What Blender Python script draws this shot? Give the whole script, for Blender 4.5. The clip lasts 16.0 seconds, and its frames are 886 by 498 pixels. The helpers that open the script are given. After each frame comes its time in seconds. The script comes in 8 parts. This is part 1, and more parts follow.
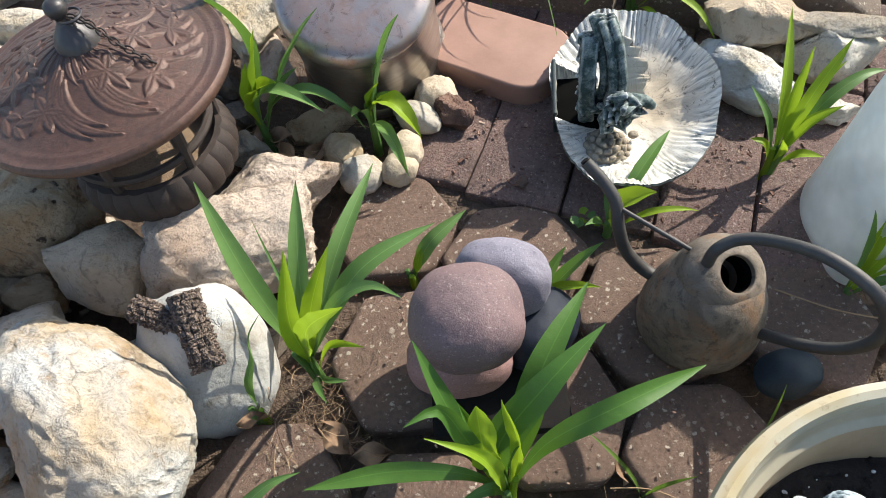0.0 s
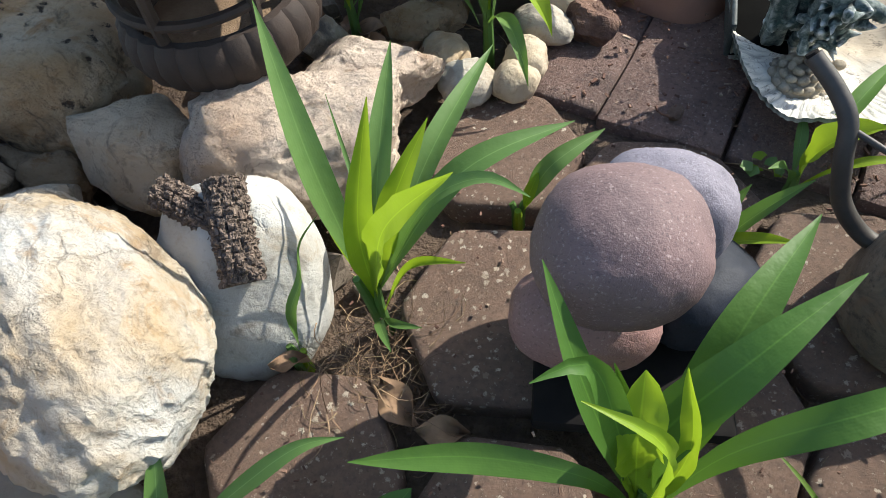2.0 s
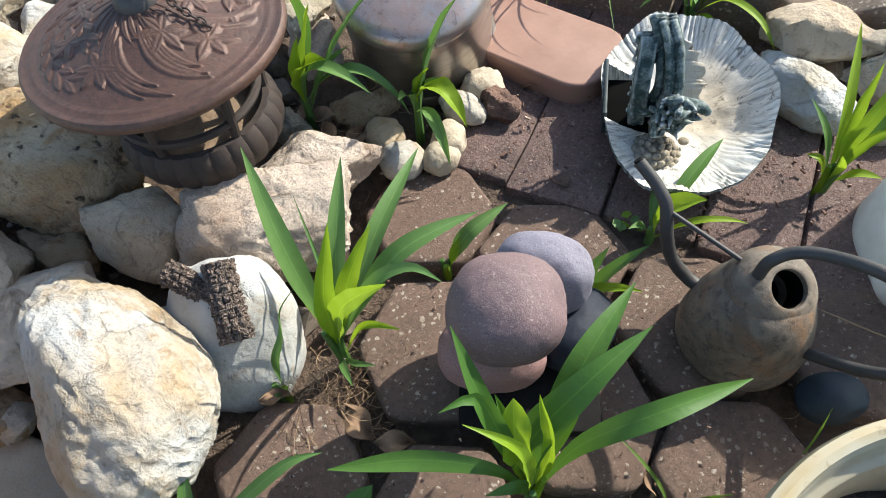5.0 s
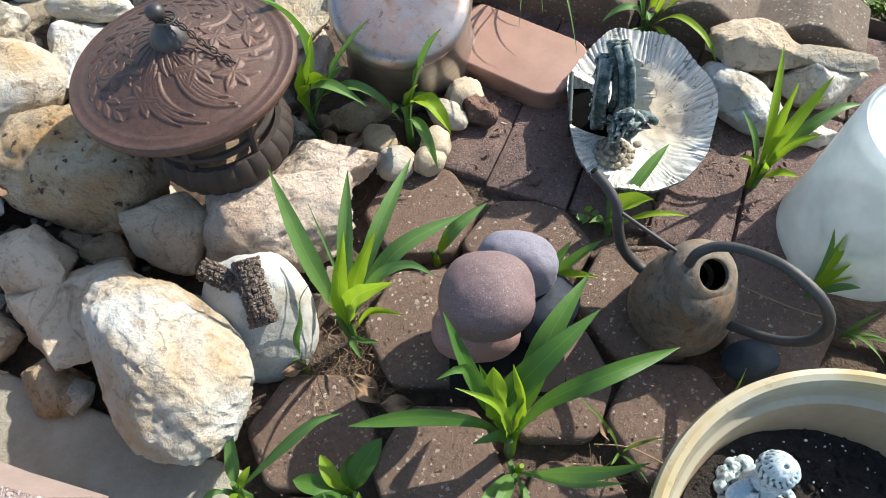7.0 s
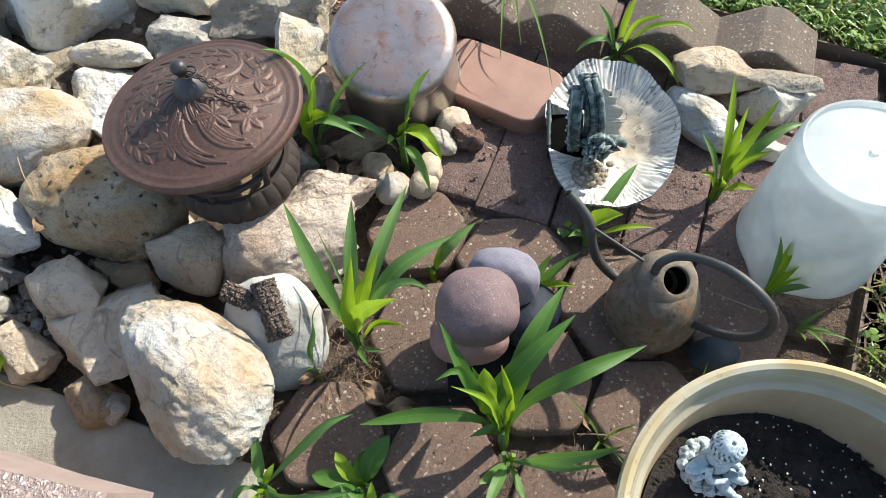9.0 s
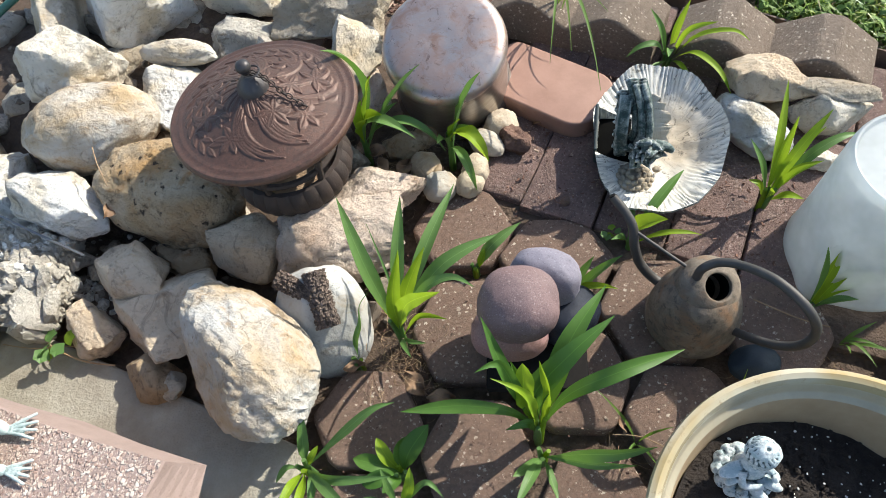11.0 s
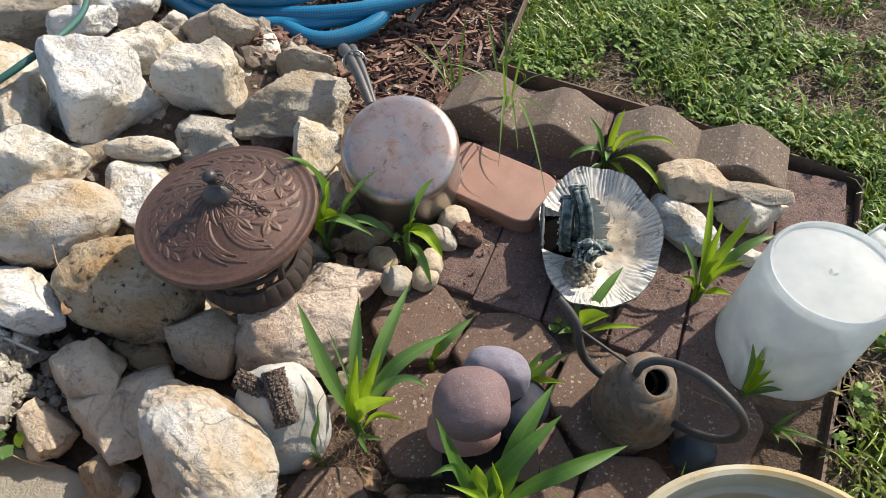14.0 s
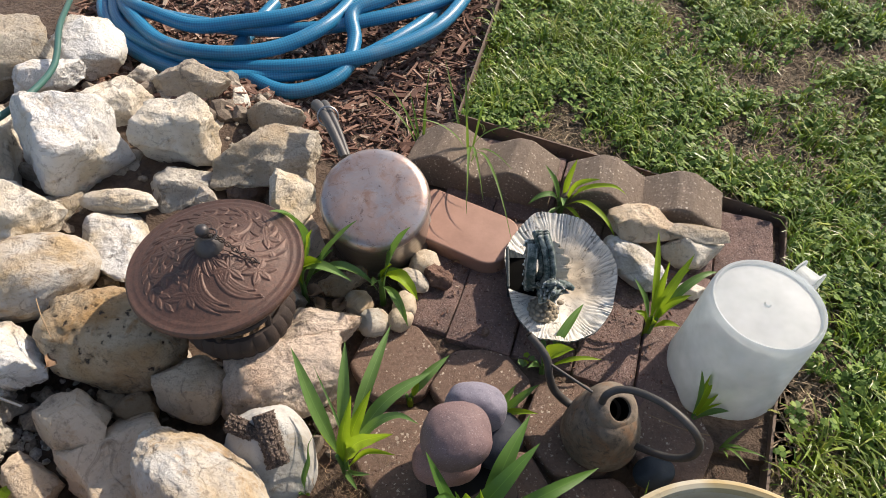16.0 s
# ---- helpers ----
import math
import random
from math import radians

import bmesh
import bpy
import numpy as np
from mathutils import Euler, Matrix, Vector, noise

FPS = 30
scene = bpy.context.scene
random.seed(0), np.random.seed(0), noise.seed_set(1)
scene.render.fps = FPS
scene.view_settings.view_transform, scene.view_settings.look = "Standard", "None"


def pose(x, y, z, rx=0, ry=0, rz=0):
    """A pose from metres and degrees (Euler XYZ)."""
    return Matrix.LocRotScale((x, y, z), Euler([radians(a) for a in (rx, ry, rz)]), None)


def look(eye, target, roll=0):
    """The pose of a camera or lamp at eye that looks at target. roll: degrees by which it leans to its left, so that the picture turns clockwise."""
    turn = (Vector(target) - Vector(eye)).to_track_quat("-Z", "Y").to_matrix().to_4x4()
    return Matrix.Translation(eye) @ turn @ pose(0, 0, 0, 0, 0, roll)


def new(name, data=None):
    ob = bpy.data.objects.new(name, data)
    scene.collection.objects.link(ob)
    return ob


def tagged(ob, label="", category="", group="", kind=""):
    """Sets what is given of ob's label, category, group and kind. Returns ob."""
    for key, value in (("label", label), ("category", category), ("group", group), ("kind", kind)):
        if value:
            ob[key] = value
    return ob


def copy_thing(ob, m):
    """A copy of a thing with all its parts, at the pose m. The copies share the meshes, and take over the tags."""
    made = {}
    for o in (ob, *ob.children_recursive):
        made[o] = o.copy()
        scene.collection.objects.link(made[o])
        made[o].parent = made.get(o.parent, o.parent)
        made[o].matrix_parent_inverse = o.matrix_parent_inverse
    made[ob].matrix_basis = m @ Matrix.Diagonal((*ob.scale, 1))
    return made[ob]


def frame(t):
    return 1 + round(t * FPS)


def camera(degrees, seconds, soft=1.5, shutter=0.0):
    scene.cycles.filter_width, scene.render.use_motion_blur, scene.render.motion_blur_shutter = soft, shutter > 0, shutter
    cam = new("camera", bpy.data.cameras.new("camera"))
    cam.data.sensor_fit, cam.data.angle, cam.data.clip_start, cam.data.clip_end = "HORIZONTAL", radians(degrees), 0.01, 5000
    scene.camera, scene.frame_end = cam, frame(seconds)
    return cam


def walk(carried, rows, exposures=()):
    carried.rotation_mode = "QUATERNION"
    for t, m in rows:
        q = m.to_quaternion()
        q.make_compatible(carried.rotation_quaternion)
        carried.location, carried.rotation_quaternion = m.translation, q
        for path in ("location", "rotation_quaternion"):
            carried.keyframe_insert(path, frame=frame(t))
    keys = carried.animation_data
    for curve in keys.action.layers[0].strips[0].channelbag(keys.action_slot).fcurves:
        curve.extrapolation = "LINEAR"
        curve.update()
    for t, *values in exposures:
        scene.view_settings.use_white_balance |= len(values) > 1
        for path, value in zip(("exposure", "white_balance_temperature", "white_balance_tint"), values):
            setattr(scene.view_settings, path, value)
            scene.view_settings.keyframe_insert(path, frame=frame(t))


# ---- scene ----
cam = camera(69.9, 16.0, soft=0.8)
PATH = [
    (0, (-0.055, -0.305, 0.399), (-0.110, 0.774, -1.283), -10.4),
    (0.5, (-0.052, -0.310, 0.394), (-0.117, 0.769, -1.288), -10.9),
    (1, (-0.061, -0.308, 0.354), (-0.134, 0.739, -1.349), -8.2),
    (1.5, (-0.083, -0.291, 0.308), (-0.25, 0.793, -1.364), -8.8),
    (2, (-0.092, -0.281, 0.286), (-0.334, 0.807, -1.375), -10.7),
    (2.5, (-0.093, -0.275, 0.278), (-0.308, 0.818, -1.383), -11.2),
    (3, (-0.083, -0.276, 0.288), (-0.275, 0.82, -1.374), -12.0),
    (3.5, (-0.076, -0.279, 0.303), (-0.248, 0.809, -1.366), -11.6),
    (4, (-0.069, -0.288, 0.318), (-0.217, 0.805, -1.351), -9.9),
    (4.5, (-0.07, -0.297, 0.346), (-0.185, 0.789, -1.33), -7.7),
    (4.7, (-0.07, -0.301, 0.364), (-0.18, 0.797, -1.304), -7.8),
    (6.8, (-0.071, -0.333, 0.459), (-0.178, 0.668, -1.269), -8.8),
    (7, (-0.071, -0.333, 0.465), (-0.13, 0.673, -1.262), -7.0),
    (7.5, (-0.07, -0.336, 0.475), (-0.102, 0.683, -1.246), -6.9),
    (8, (-0.07, -0.34, 0.483), (-0.086, 0.689, -1.232), -7.2),
    (8.5, (-0.065, -0.347, 0.502), (-0.078, 0.69, -1.208), -6.9),
    (8.7, (-0.067, -0.351, 0.51), (-0.093, 0.681, -1.203), -7.4),
    (10.8, (-0.064, -0.368, 0.539), (-0.201, 0.646, -1.179), -11.6),
    (11, (-0.066, -0.367, 0.532), (-0.252, 0.667, -1.17), -12.7),
    (11.5, (-0.057, -0.354, 0.5), (-0.483, 0.631, -1.187), -23.2),
    (12, (-0.05, -0.35, 0.493), (-0.465, 0.615, -1.209), -24.1),
    (12.5, (-0.045, -0.352, 0.496), (-0.428, 0.623, -1.208), -23.0),
    (13, (-0.047, -0.354, 0.506), (-0.271, 0.67, -1.197), -14.9),
    (13.5, (-0.056, -0.353, 0.539), (-0.108, 0.748, -1.13), -5.5),
    (14, (-0.063, -0.355, 0.576), (-0.091, 0.832, -1.033), -5.6),
    (14.5, (-0.074, -0.363, 0.589), (-0.109, 0.892, -0.968), -4.8),
    (15, (-0.079, -0.371, 0.596), (-0.075, 0.876, -0.968), -2.5),
    (15.5, (-0.089, -0.377, 0.617), (0.016, 0.874, -0.939), 0.0),
    (16, (-0.096, -0.372, 0.622), (0.064, 0.88, -0.929), -0.1),
]
walk(cam, [(t, look(eye, target, roll)) for t, eye, target, roll in PATH], [(0.0, 0.82, 6600, 8), (1.0, 0.83, 6650, 9), (2.5, 0.80, 6500, 6), (4.7, 0.88, 6400, 6), (8.0, 0.85, 6450, 6), (10.8, 0.76, 6500, 7), (11.4, 0.90, 6600, 8), (12.0, 1.09, 6600, 8), (12.5, 0.73, 6700, 9), (13.0, 0.72, 6750, 10), (14.0, 0.51, 6950, 11), (16.0, 0.45, 7250, 15)])

# ---- world and sun ----
SUN = Vector((1.0, 0.66, 0.90)).normalized()
world = bpy.data.worlds.new("sky")
scene.world = world
world.use_nodes = True
wt = world.node_tree
sky = wt.nodes.new("ShaderNodeTexSky")
sky.sky_type, sky.sun_disc = "NISHITA", False
sky.sun_elevation = math.asin(SUN.z)
sky.sun_rotation = math.atan2(SUN.x, SUN.y)
wt.links.new(sky.outputs[0], wt.nodes["Background"].inputs[0])
wt.nodes["Background"].inputs[1].default_value = 0.15
sun_data = bpy.data.lights.new("sun", "SUN")
sun_data.energy, sun_data.angle, sun_data.color = 4.6, radians(0.55), (1.0, 0.95, 0.86)
sun = new("sun", sun_data)
sun.matrix_world = look(SUN * 5, (0, 0, 0))


# ---- materials ----
class Nodes:
    """A small helper to write node materials."""

    def __init__(self, name):
        self.mat = bpy.data.materials.new(name)
        self.mat.use_nodes = True
        self.tree = self.mat.node_tree
        self.bsdf = self.tree.nodes["Principled BSDF"]
        self.out = self.tree.nodes["Material Output"]
        self.co = self.tree.nodes.new("ShaderNodeTexCoord").outputs["Object"]

    def add(self, kind, **inputs):
        n = self.tree.nodes.new(kind)
        for k, v in inputs.items():
            self.put(n.inputs[k.replace("_", " ")], v)
        return n

    def put(self, socket, v):
        if isinstance(v, bpy.types.NodeSocket):
            self.tree.links.new(v, socket)
        else:
            socket.default_value = v

    def spread(self, scale=(1, 1, 1)):
        """Coordinates shifted for every object, so that no two pieces look alike."""
        info = self.tree.nodes.new("ShaderNodeObjectInfo")
        shift = self.add("ShaderNodeVectorMath")
        shift.operation = "MULTIPLY_ADD"
        self.put(shift.inputs[0], info.outputs["Random"])
        shift.inputs[1].default_value = (17.0, 31.0, 23.0)
        self.put(shift.inputs[2], self.co)
        if scale == (1, 1, 1):
            return shift.outputs[0]
        m = self.add("ShaderNodeVectorMath")
        m.operation = "MULTIPLY"
        self.put(m.inputs[0], shift.outputs[0])
        m.inputs[1].default_value = scale
        return m.outputs[0]

    def noise(self, co, scale, detail=4.0, rough=0.6, warp=0.0):
        n = self.add("ShaderNodeTexNoise", Vector=co, Scale=scale, Detail=detail, Roughness=rough, Distortion=warp)
        return n.outputs["Fac"]

    def cells(self, co, scale, feature="F1", out="Distance", random=1.0):
        n = self.add("ShaderNodeTexVoronoi", Vector=co, Scale=scale, Randomness=random)
        n.feature = feature
        return n.outputs[out]

    def ramp(self, fac, stops):
        n = self.add("ShaderNodeValToRGB", Fac=fac)
        while len(n.color_ramp.elements) < len(stops):
            n.color_ramp.elements.new(0.5)
        for e, (at, c) in zip(n.color_ramp.elements, stops):
            e.position = at
            e.color = (*c, 1) if not isinstance(c, (int, float)) else (c, c, c, 1)
        return n.outputs["Color"]

    def mix(self, fac, a, b, kind="MIX"):
        n = self.tree.nodes.new("ShaderNodeMix")
        n.data_type, n.blend_type = "RGBA", kind
        for i, v in ((0, fac), (6, a), (7, b)):
            if isinstance(v, tuple) and len(v) == 3:
                v = (*v, 1)
            self.put(n.inputs[i], v)
        return n.outputs[2]

    def bump(self, height, strength, distance, normal=None):
        n = self.add("ShaderNodeBump", Height=height, Strength=strength, Distance=distance)
        if normal is not None:
            self.put(n.inputs["Normal"], normal)
        return n.outputs[0]

    def done(self, colour, roughness=0.8, normal=None, **more):
        if isinstance(colour, tuple) and len(colour) == 3:
            colour = (*colour, 1)
        self.put(self.bsdf.inputs["Base Color"], colour)
        self.put(self.bsdf.inputs["Roughness"], roughness)
        if normal is not None:
            self.put(self.bsdf.inputs["Normal"], normal)
        for k, v in more.items():
            self.put(self.bsdf.inputs[k.replace("_", " ")], v)
        return self.mat


def limestone(name, light, warm, dark, stain=0.5, rough=1.0, pits=0.35, pit_scale=120):
    n = Nodes(name)
    c = n.spread()
    big = n.noise(c, 14, 5, 0.6, 0.5)
    mid = n.noise(c, 38, 7, 0.68, 0.9)
    fine = n.noise(c, 150, 8, 0.72)
    col = n.mix(n.ramp(big, [(0.56 - 0.22 * stain, 0.0), (0.74 - 0.1 * stain, 1.0)]), light, warm)
    col = n.mix(n.ramp(mid, [(0.56, 0.0), (0.68, 0.8 * stain)]), col, tuple(v * f for v, f in zip(warm, (0.85, 0.68, 0.45))))
    col = n.mix(n.ramp(n.noise(c, 27, 6, 0.66, 1.2), [(0.31, 0.9), (0.42, 0.0)]), col, dark)
    col = n.mix(n.ramp(fine, [(0.28, 0.6), (0.46, 0.0)]), col, dark)
    if pit_scale > 100:
        hole = n.ramp(n.cells(c, pit_scale), [(0.0, 0.0), (0.30, 1.0)])
    else:
        rough_edge = n.add("ShaderNodeVectorMath")
        rough_edge.operation = "MULTIPLY_ADD"
        n.put(rough_edge.inputs[0], n.add("ShaderNodeTexNoise", Vector=c, Scale=160.0, Detail=4.0, Roughness=0.7).outputs["Color"])
        rough_edge.inputs[1].default_value = (0.012, 0.012, 0.012)
        n.put(rough_edge.inputs[2], c)
        hole = n.ramp(n.cells(rough_edge.outputs[0], pit_scale), [(0.17, 0.0), (0.33, 1.0)])
    mask = n.ramp(n.noise(c, 30, 2), [(0.40, 0.0), (0.52, 1.0)])
    hole = n.mix(mask, (1, 1, 1), hole)
    col = n.mix(n.ramp(hole, [(0.0, min(1.0, 0.40 + 0.6 * pits)), (0.6, 0.0)]), col, dark)
    bent = n.add("ShaderNodeVectorMath")
    bent.operation = "MULTIPLY_ADD"
    n.put(bent.inputs[0], n.add("ShaderNodeTexNoise", Vector=c, Scale=34.0, Detail=5.0, Roughness=0.65).outputs["Color"])
    bent.inputs[1].default_value = (0.045, 0.045, 0.045)
    n.put(bent.inputs[2], c)
    crack = n.ramp(n.cells(bent.outputs[0], 19, "DISTANCE_TO_EDGE"), [(0.0, 0.0), (0.035, 1.0)])
    crack = n.mix(n.ramp(n.noise(c, 17, 2), [(0.48, 0.0), (0.56, min(1.0, 0.9 * rough))]), (1, 1, 1), crack)
    col = n.mix(n.ramp(crack, [(0.0, 0.40), (0.8, 0.0)]), col, dark)
    nm = n.bump(n.noise(c, 22, 6, 0.6, 0.3), min(1.0, 0.7 * rough), 0.014)
    nm = n.bump(crack, 0.6, 0.004, nm)
    nm = n.bump(n.ramp(n.noise(c, 80, 8, 0.68, 0.3), [(0.32, 0.0), (0.66, 1.0)]), min(1.0, 0.8 * rough), 0.0046, nm)
    nm = n.bump(fine, 0.6 * rough, 0.0022, nm)
    nm = n.bump(hole, pits, 0.36 / pit_scale, nm)
    return n.done(col, 0.9, nm)


M_WHITE = limestone("white_limestone", (0.75, 0.735, 0.70), (0.60, 0.51, 0.37), (0.22, 0.19, 0.155), 0.45)
M_CREAM = limestone("cream_limestone", (0.71, 0.655, 0.56), (0.56, 0.445, 0.295), (0.19, 0.155, 0.12), 0.55)
M_GREY = limestone("grey_limestone", (0.51, 0.455, 0.37), (0.43, 0.335, 0.225), (0.15, 0.13, 0.11), 0.5, 1.25)
M_TAN = limestone("tan_stone", (0.43, 0.345, 0.24), (0.33, 0.205, 0.10), (0.12, 0.085, 0.06), 0.95, 1.1, 0.6)
M_PINK = limestone("pinkish_limestone", (0.70, 0.57, 0.46), (0.57, 0.41, 0.30), (0.27, 0.19, 0.145), 0.6, 1.25, 0.6)
M_CRUMBLY = limestone("crumbling_stone", (0.58, 0.54, 0.47), (0.45, 0.385, 0.30), (0.17, 0.14, 0.11), 0.45, 1.6, 0.6)
M_DARKSTONE = limestone("dark_reddish_stone", (0.22, 0.15, 0.11), (0.17, 0.10, 0.07), (0.06, 0.045, 0.04), 0.7, 1.2)
M_PEBBLE = limestone("river_pebble", (0.45, 0.375, 0.28), (0.37, 0.275, 0.17), (0.27, 0.205, 0.145), 0.6, 0.4, 0.15)
M_PEBBLE_WHITE = limestone("white_pebble", (0.41, 0.375, 0.32), (0.34, 0.265, 0.18), (0.22, 0.17, 0.12), 0.7, 0.4, 0.12)
M_BOULDER = limestone("cream_white_boulder_stone", (0.545, 0.53, 0.49), (0.44, 0.32, 0.185), (0.19, 0.135, 0.085), 0.8, 0.85, 0.25)
M_SMOOTHWHITE = limestone("smooth_white_stone", (0.43, 0.42, 0.395), (0.36, 0.335, 0.29), (0.20, 0.18, 0.155), 0.6, 0.35, 0.05)
M_OCHRE = limestone("ochre_pitted_stone", (0.62, 0.51, 0.36), (0.45, 0.275, 0.12), (0.07, 0.045, 0.027), 0.9, 1.3, 1.0, 98)
# pinkish tan stone, toned down because half shade is put into its colour
M_SHADE_TAN = limestone("shade_toned_limestone", (0.60, 0.49, 0.36), (0.50, 0.365, 0.235), (0.18, 0.13, 0.095), 0.6, 0.9, 0.3)


def smooth_stone(name, base, fleck, dark, grain=0.45, rough=0.72, shine=0.5):
    n = Nodes(name)
    c = n.spread()
    col = n.mix(n.ramp(n.noise(c, 30, 4), [(0.35, 0.0), (0.7, 1.0)]), base, dark)
    col = n.mix(n.ramp(n.noise(c, 760, 3, 0.65), [(0.58, 0.0), (0.68, 0.5)]), col, fleck)
    col = n.mix(n.ramp(n.noise(c, 620, 3, 0.6), [(0.33, 0.5), (0.43, 0.0)]), col, tuple(v * 0.5 for v in dark))
    nm = n.bump(n.noise(c, 1000, 3, 0.7), grain, 0.0012)
    return n.done(col, rough, nm, Specular_IOR_Level=shine)


M_RIVER_RED = smooth_stone("red_brown_river_stone", (0.172, 0.108, 0.106), (0.40, 0.31, 0.30), (0.130, 0.086, 0.086), 0.36)
M_RIVER_BLUE = smooth_stone("blue_grey_river_stone", (0.235, 0.215, 0.255), (0.36, 0.34, 0.38), (0.165, 0.15, 0.185))
M_RIVER_PINK = smooth_stone("pink_river_stone", (0.30, 0.17, 0.155), (0.46, 0.32, 0.30), (0.22, 0.125, 0.115))
M_RIVER_DARK = smooth_stone("dark_blue_river_stone", (0.016, 0.020, 0.032), (0.028, 0.032, 0.045), (0.008, 0.011, 0.018), 0.12, 0.6, 0.2)
M_BLACK_PEB = smooth_stone("black_pebble", (0.017, 0.027, 0.037), (0.024, 0.034, 0.044), (0.013, 0.021, 0.030), 0.10, 0.6, 0.3)


def paver_material(name, low, high):
    n = Nodes(name)
    c = n.spread()
    base = n.mix(n.ramp(n.noise(c, 20, 4), [(0.3, 0.0), (0.7, 1.0)]), low, high)
    base = n.mix(n.ramp(n.noise(c, 260, 5, 0.7), [(0.3, 0.7), (0.55, 0.0)]), base, (0.13, 0.088, 0.066))
    bent = n.add("ShaderNodeVectorMath")
    bent.operation = "MULTIPLY_ADD"
    n.put(bent.inputs[0], n.add("ShaderNodeTexNoise", Vector=c, Scale=330.0, Detail=4.0, Roughness=0.7).outputs["Color"])
    bent.inputs[1].default_value = (0.0062, 0.0062, 0.0062)
    n.put(bent.inputs[2], c)
    c = bent.outputs[0]
    size = n.noise(c, 45, 4, 0.7)
    speck = n.add("ShaderNodeMath")
    speck.operation = "ADD"
    n.put(speck.inputs[0], n.cells(c, 190))
    m = n.add("ShaderNodeMath")
    m.operation = "MULTIPLY"
    n.put(m.inputs[0], size)
    m.inputs[1].default_value = 0.80
    n.put(speck.inputs[1], m.outputs[0])
    mask = n.ramp(speck.outputs[0], [(0.55, 0.95), (0.63, 0.0)])
    tone = n.ramp(n.cells(c, 190, out="Color"), [(0.2, (0.48, 0.38, 0.28)), (0.55, (0.72, 0.63, 0.51)), (0.75, (0.40, 0.29, 0.21)), (0.95, (0.18, 0.12, 0.09))])
    col = n.mix(mask, base, tone)
    col = n.mix(n.ramp(n.cells(c, 430), [(0.16, 0.75), (0.24, 0.0)]), col, n.ramp(n.cells(c, 430, out="Color"), [(0.3, (0.45, 0.37, 0.285)), (0.7, (0.12, 0.08, 0.06))]))
    col = n.mix(n.ramp(n.noise(c, 12, 4, 0.6), [(0.5, 0.0), (0.75, 0.4)]), col, (0.15, 0.11, 0.082))
    nm = n.bump(n.noise(c, 420, 6, 0.8), 1.0, 0.0036)
    nm = n.bump(n.noise(c, 60, 3), 0.35, 0.004, nm)
    return n.done(col, 0.86, nm)


M_PAVER = paver_material("aggregate_paver", (0.222, 0.138, 0.100), (0.280, 0.181, 0.133))
M_EDGING = paver_material("tan_aggregate_edging", (0.225, 0.168, 0.122), (0.28, 0.212, 0.158))


def brick_material(name, a, b, dark):
    n = Nodes(name)
    c = n.spread()
    col = n.mix(n.ramp(n.noise(c, 35, 5, 0.65), [(0.3, 0.0), (0.7, 1.0)]), a, b)
    col = n.mix(n.ramp(n.noise(c, 300, 5, 0.7), [(0.32, 0.8), (0.5, 0.0)]), col, dark)
    col = n.mix(n.ramp(n.noise(c, 24, 6, 0.7, 0.8), [(0.36, 0.65), (0.50, 0.0)]), col, tuple(v * 1.1 for v in dark))
    col = n.mix(n.ramp(n.noise(c, 55, 5, 0.7, 0.6), [(0.58, 0.0), (0.70, 0.5)]), col, (0.33, 0.25, 0.21))
    col = n.mix(n.ramp(n.noise(c, 500, 2), [(0.60, 0.0), (0.68, 0.7)]), col, (0.40, 0.31, 0.27))
    nm = n.bump(n.noise(c, 330, 6, 0.78), 1.0, 0.0042)
    nm = n.bump(n.noise(c, 45, 4), 0.6, 0.007, nm)
    return n.done(col, 0.9, nm)


M_BRICK = brick_material("dark_red_brick", (0.255, 0.163, 0.138), (0.185, 0.118, 0.100), (0.085, 0.060, 0.052))


def simple(name, a, b, scale, rough=0.8, bump=0.3, depth=0.001, fine=300, **more):
    n = Nodes(name)
    c = n.spread()
    col = n.mix(n.ramp(n.noise(c, scale, 5, 0.65), [(0.32, 0.0), (0.68, 1.0)]), a, b)
    nm = n.bump(n.noise(c, fine, 5, 0.7), bump, depth)
    return n.done(col, rough, nm, **more)


M_TERRACOTTA = simple("terracotta", (0.315, 0.178, 0.130), (0.255, 0.140, 0.100), 40, 0.62, 0.15, 0.0008, 420)
M_SOIL = simple("soil", (0.165, 0.112, 0.078), (0.08, 0.054, 0.039), 90, 0.95, 1.0, 0.012, 140)
M_POTTING = simple("potting_soil", (0.022, 0.016, 0.013), (0.045, 0.032, 0.024), 120, 0.95, 1.0, 0.01, 220)
M_CONCRETE = simple("grey_concrete", (0.35, 0.325, 0.265), (0.235, 0.205, 0.16), 22, 0.9, 0.8, 0.003, 240)
M_LAWNSOIL = simple("lawn_soil", (0.16, 0.125, 0.075), (0.10, 0.075, 0.048), 40, 0.95, 1.0, 0.012, 120)
M_STRAW = simple("dry_straw", (0.36, 0.25, 0.14), (0.26, 0.165, 0.09), 60, 0.85, 0.2)
M_DEADLEAF = simple("dead_leaf", (0.27, 0.165, 0.09), (0.17, 0.10, 0.06), 90, 0.8, 0.5, 0.001, 250)
M_STEELSTRIP = simple("rusty_steel", (0.17, 0.115, 0.08), (0.10, 0.07, 0.052), 60, 0.75, 0.3)
M_SAND = simple("sand", (0.34, 0.235, 0.15), (0.24, 0.16, 0.10), 60, 0.95, 0.9, 0.003, 500)
M_BLACKPLATE = simple("black_plastic", (0.012, 0.011, 0.011), (0.018, 0.016, 0.015), 60, 0.85, 0.2, Specular_IOR_Level=0.08)
# near-black albedo stands in for the shade inside hollows
M_VOID = simple("shade_dark_inside", (0.005, 0.005, 0.0045), (0.003, 0.003, 0.003), 60, 0.95, 0.2, Specular_IOR_Level=0.05)
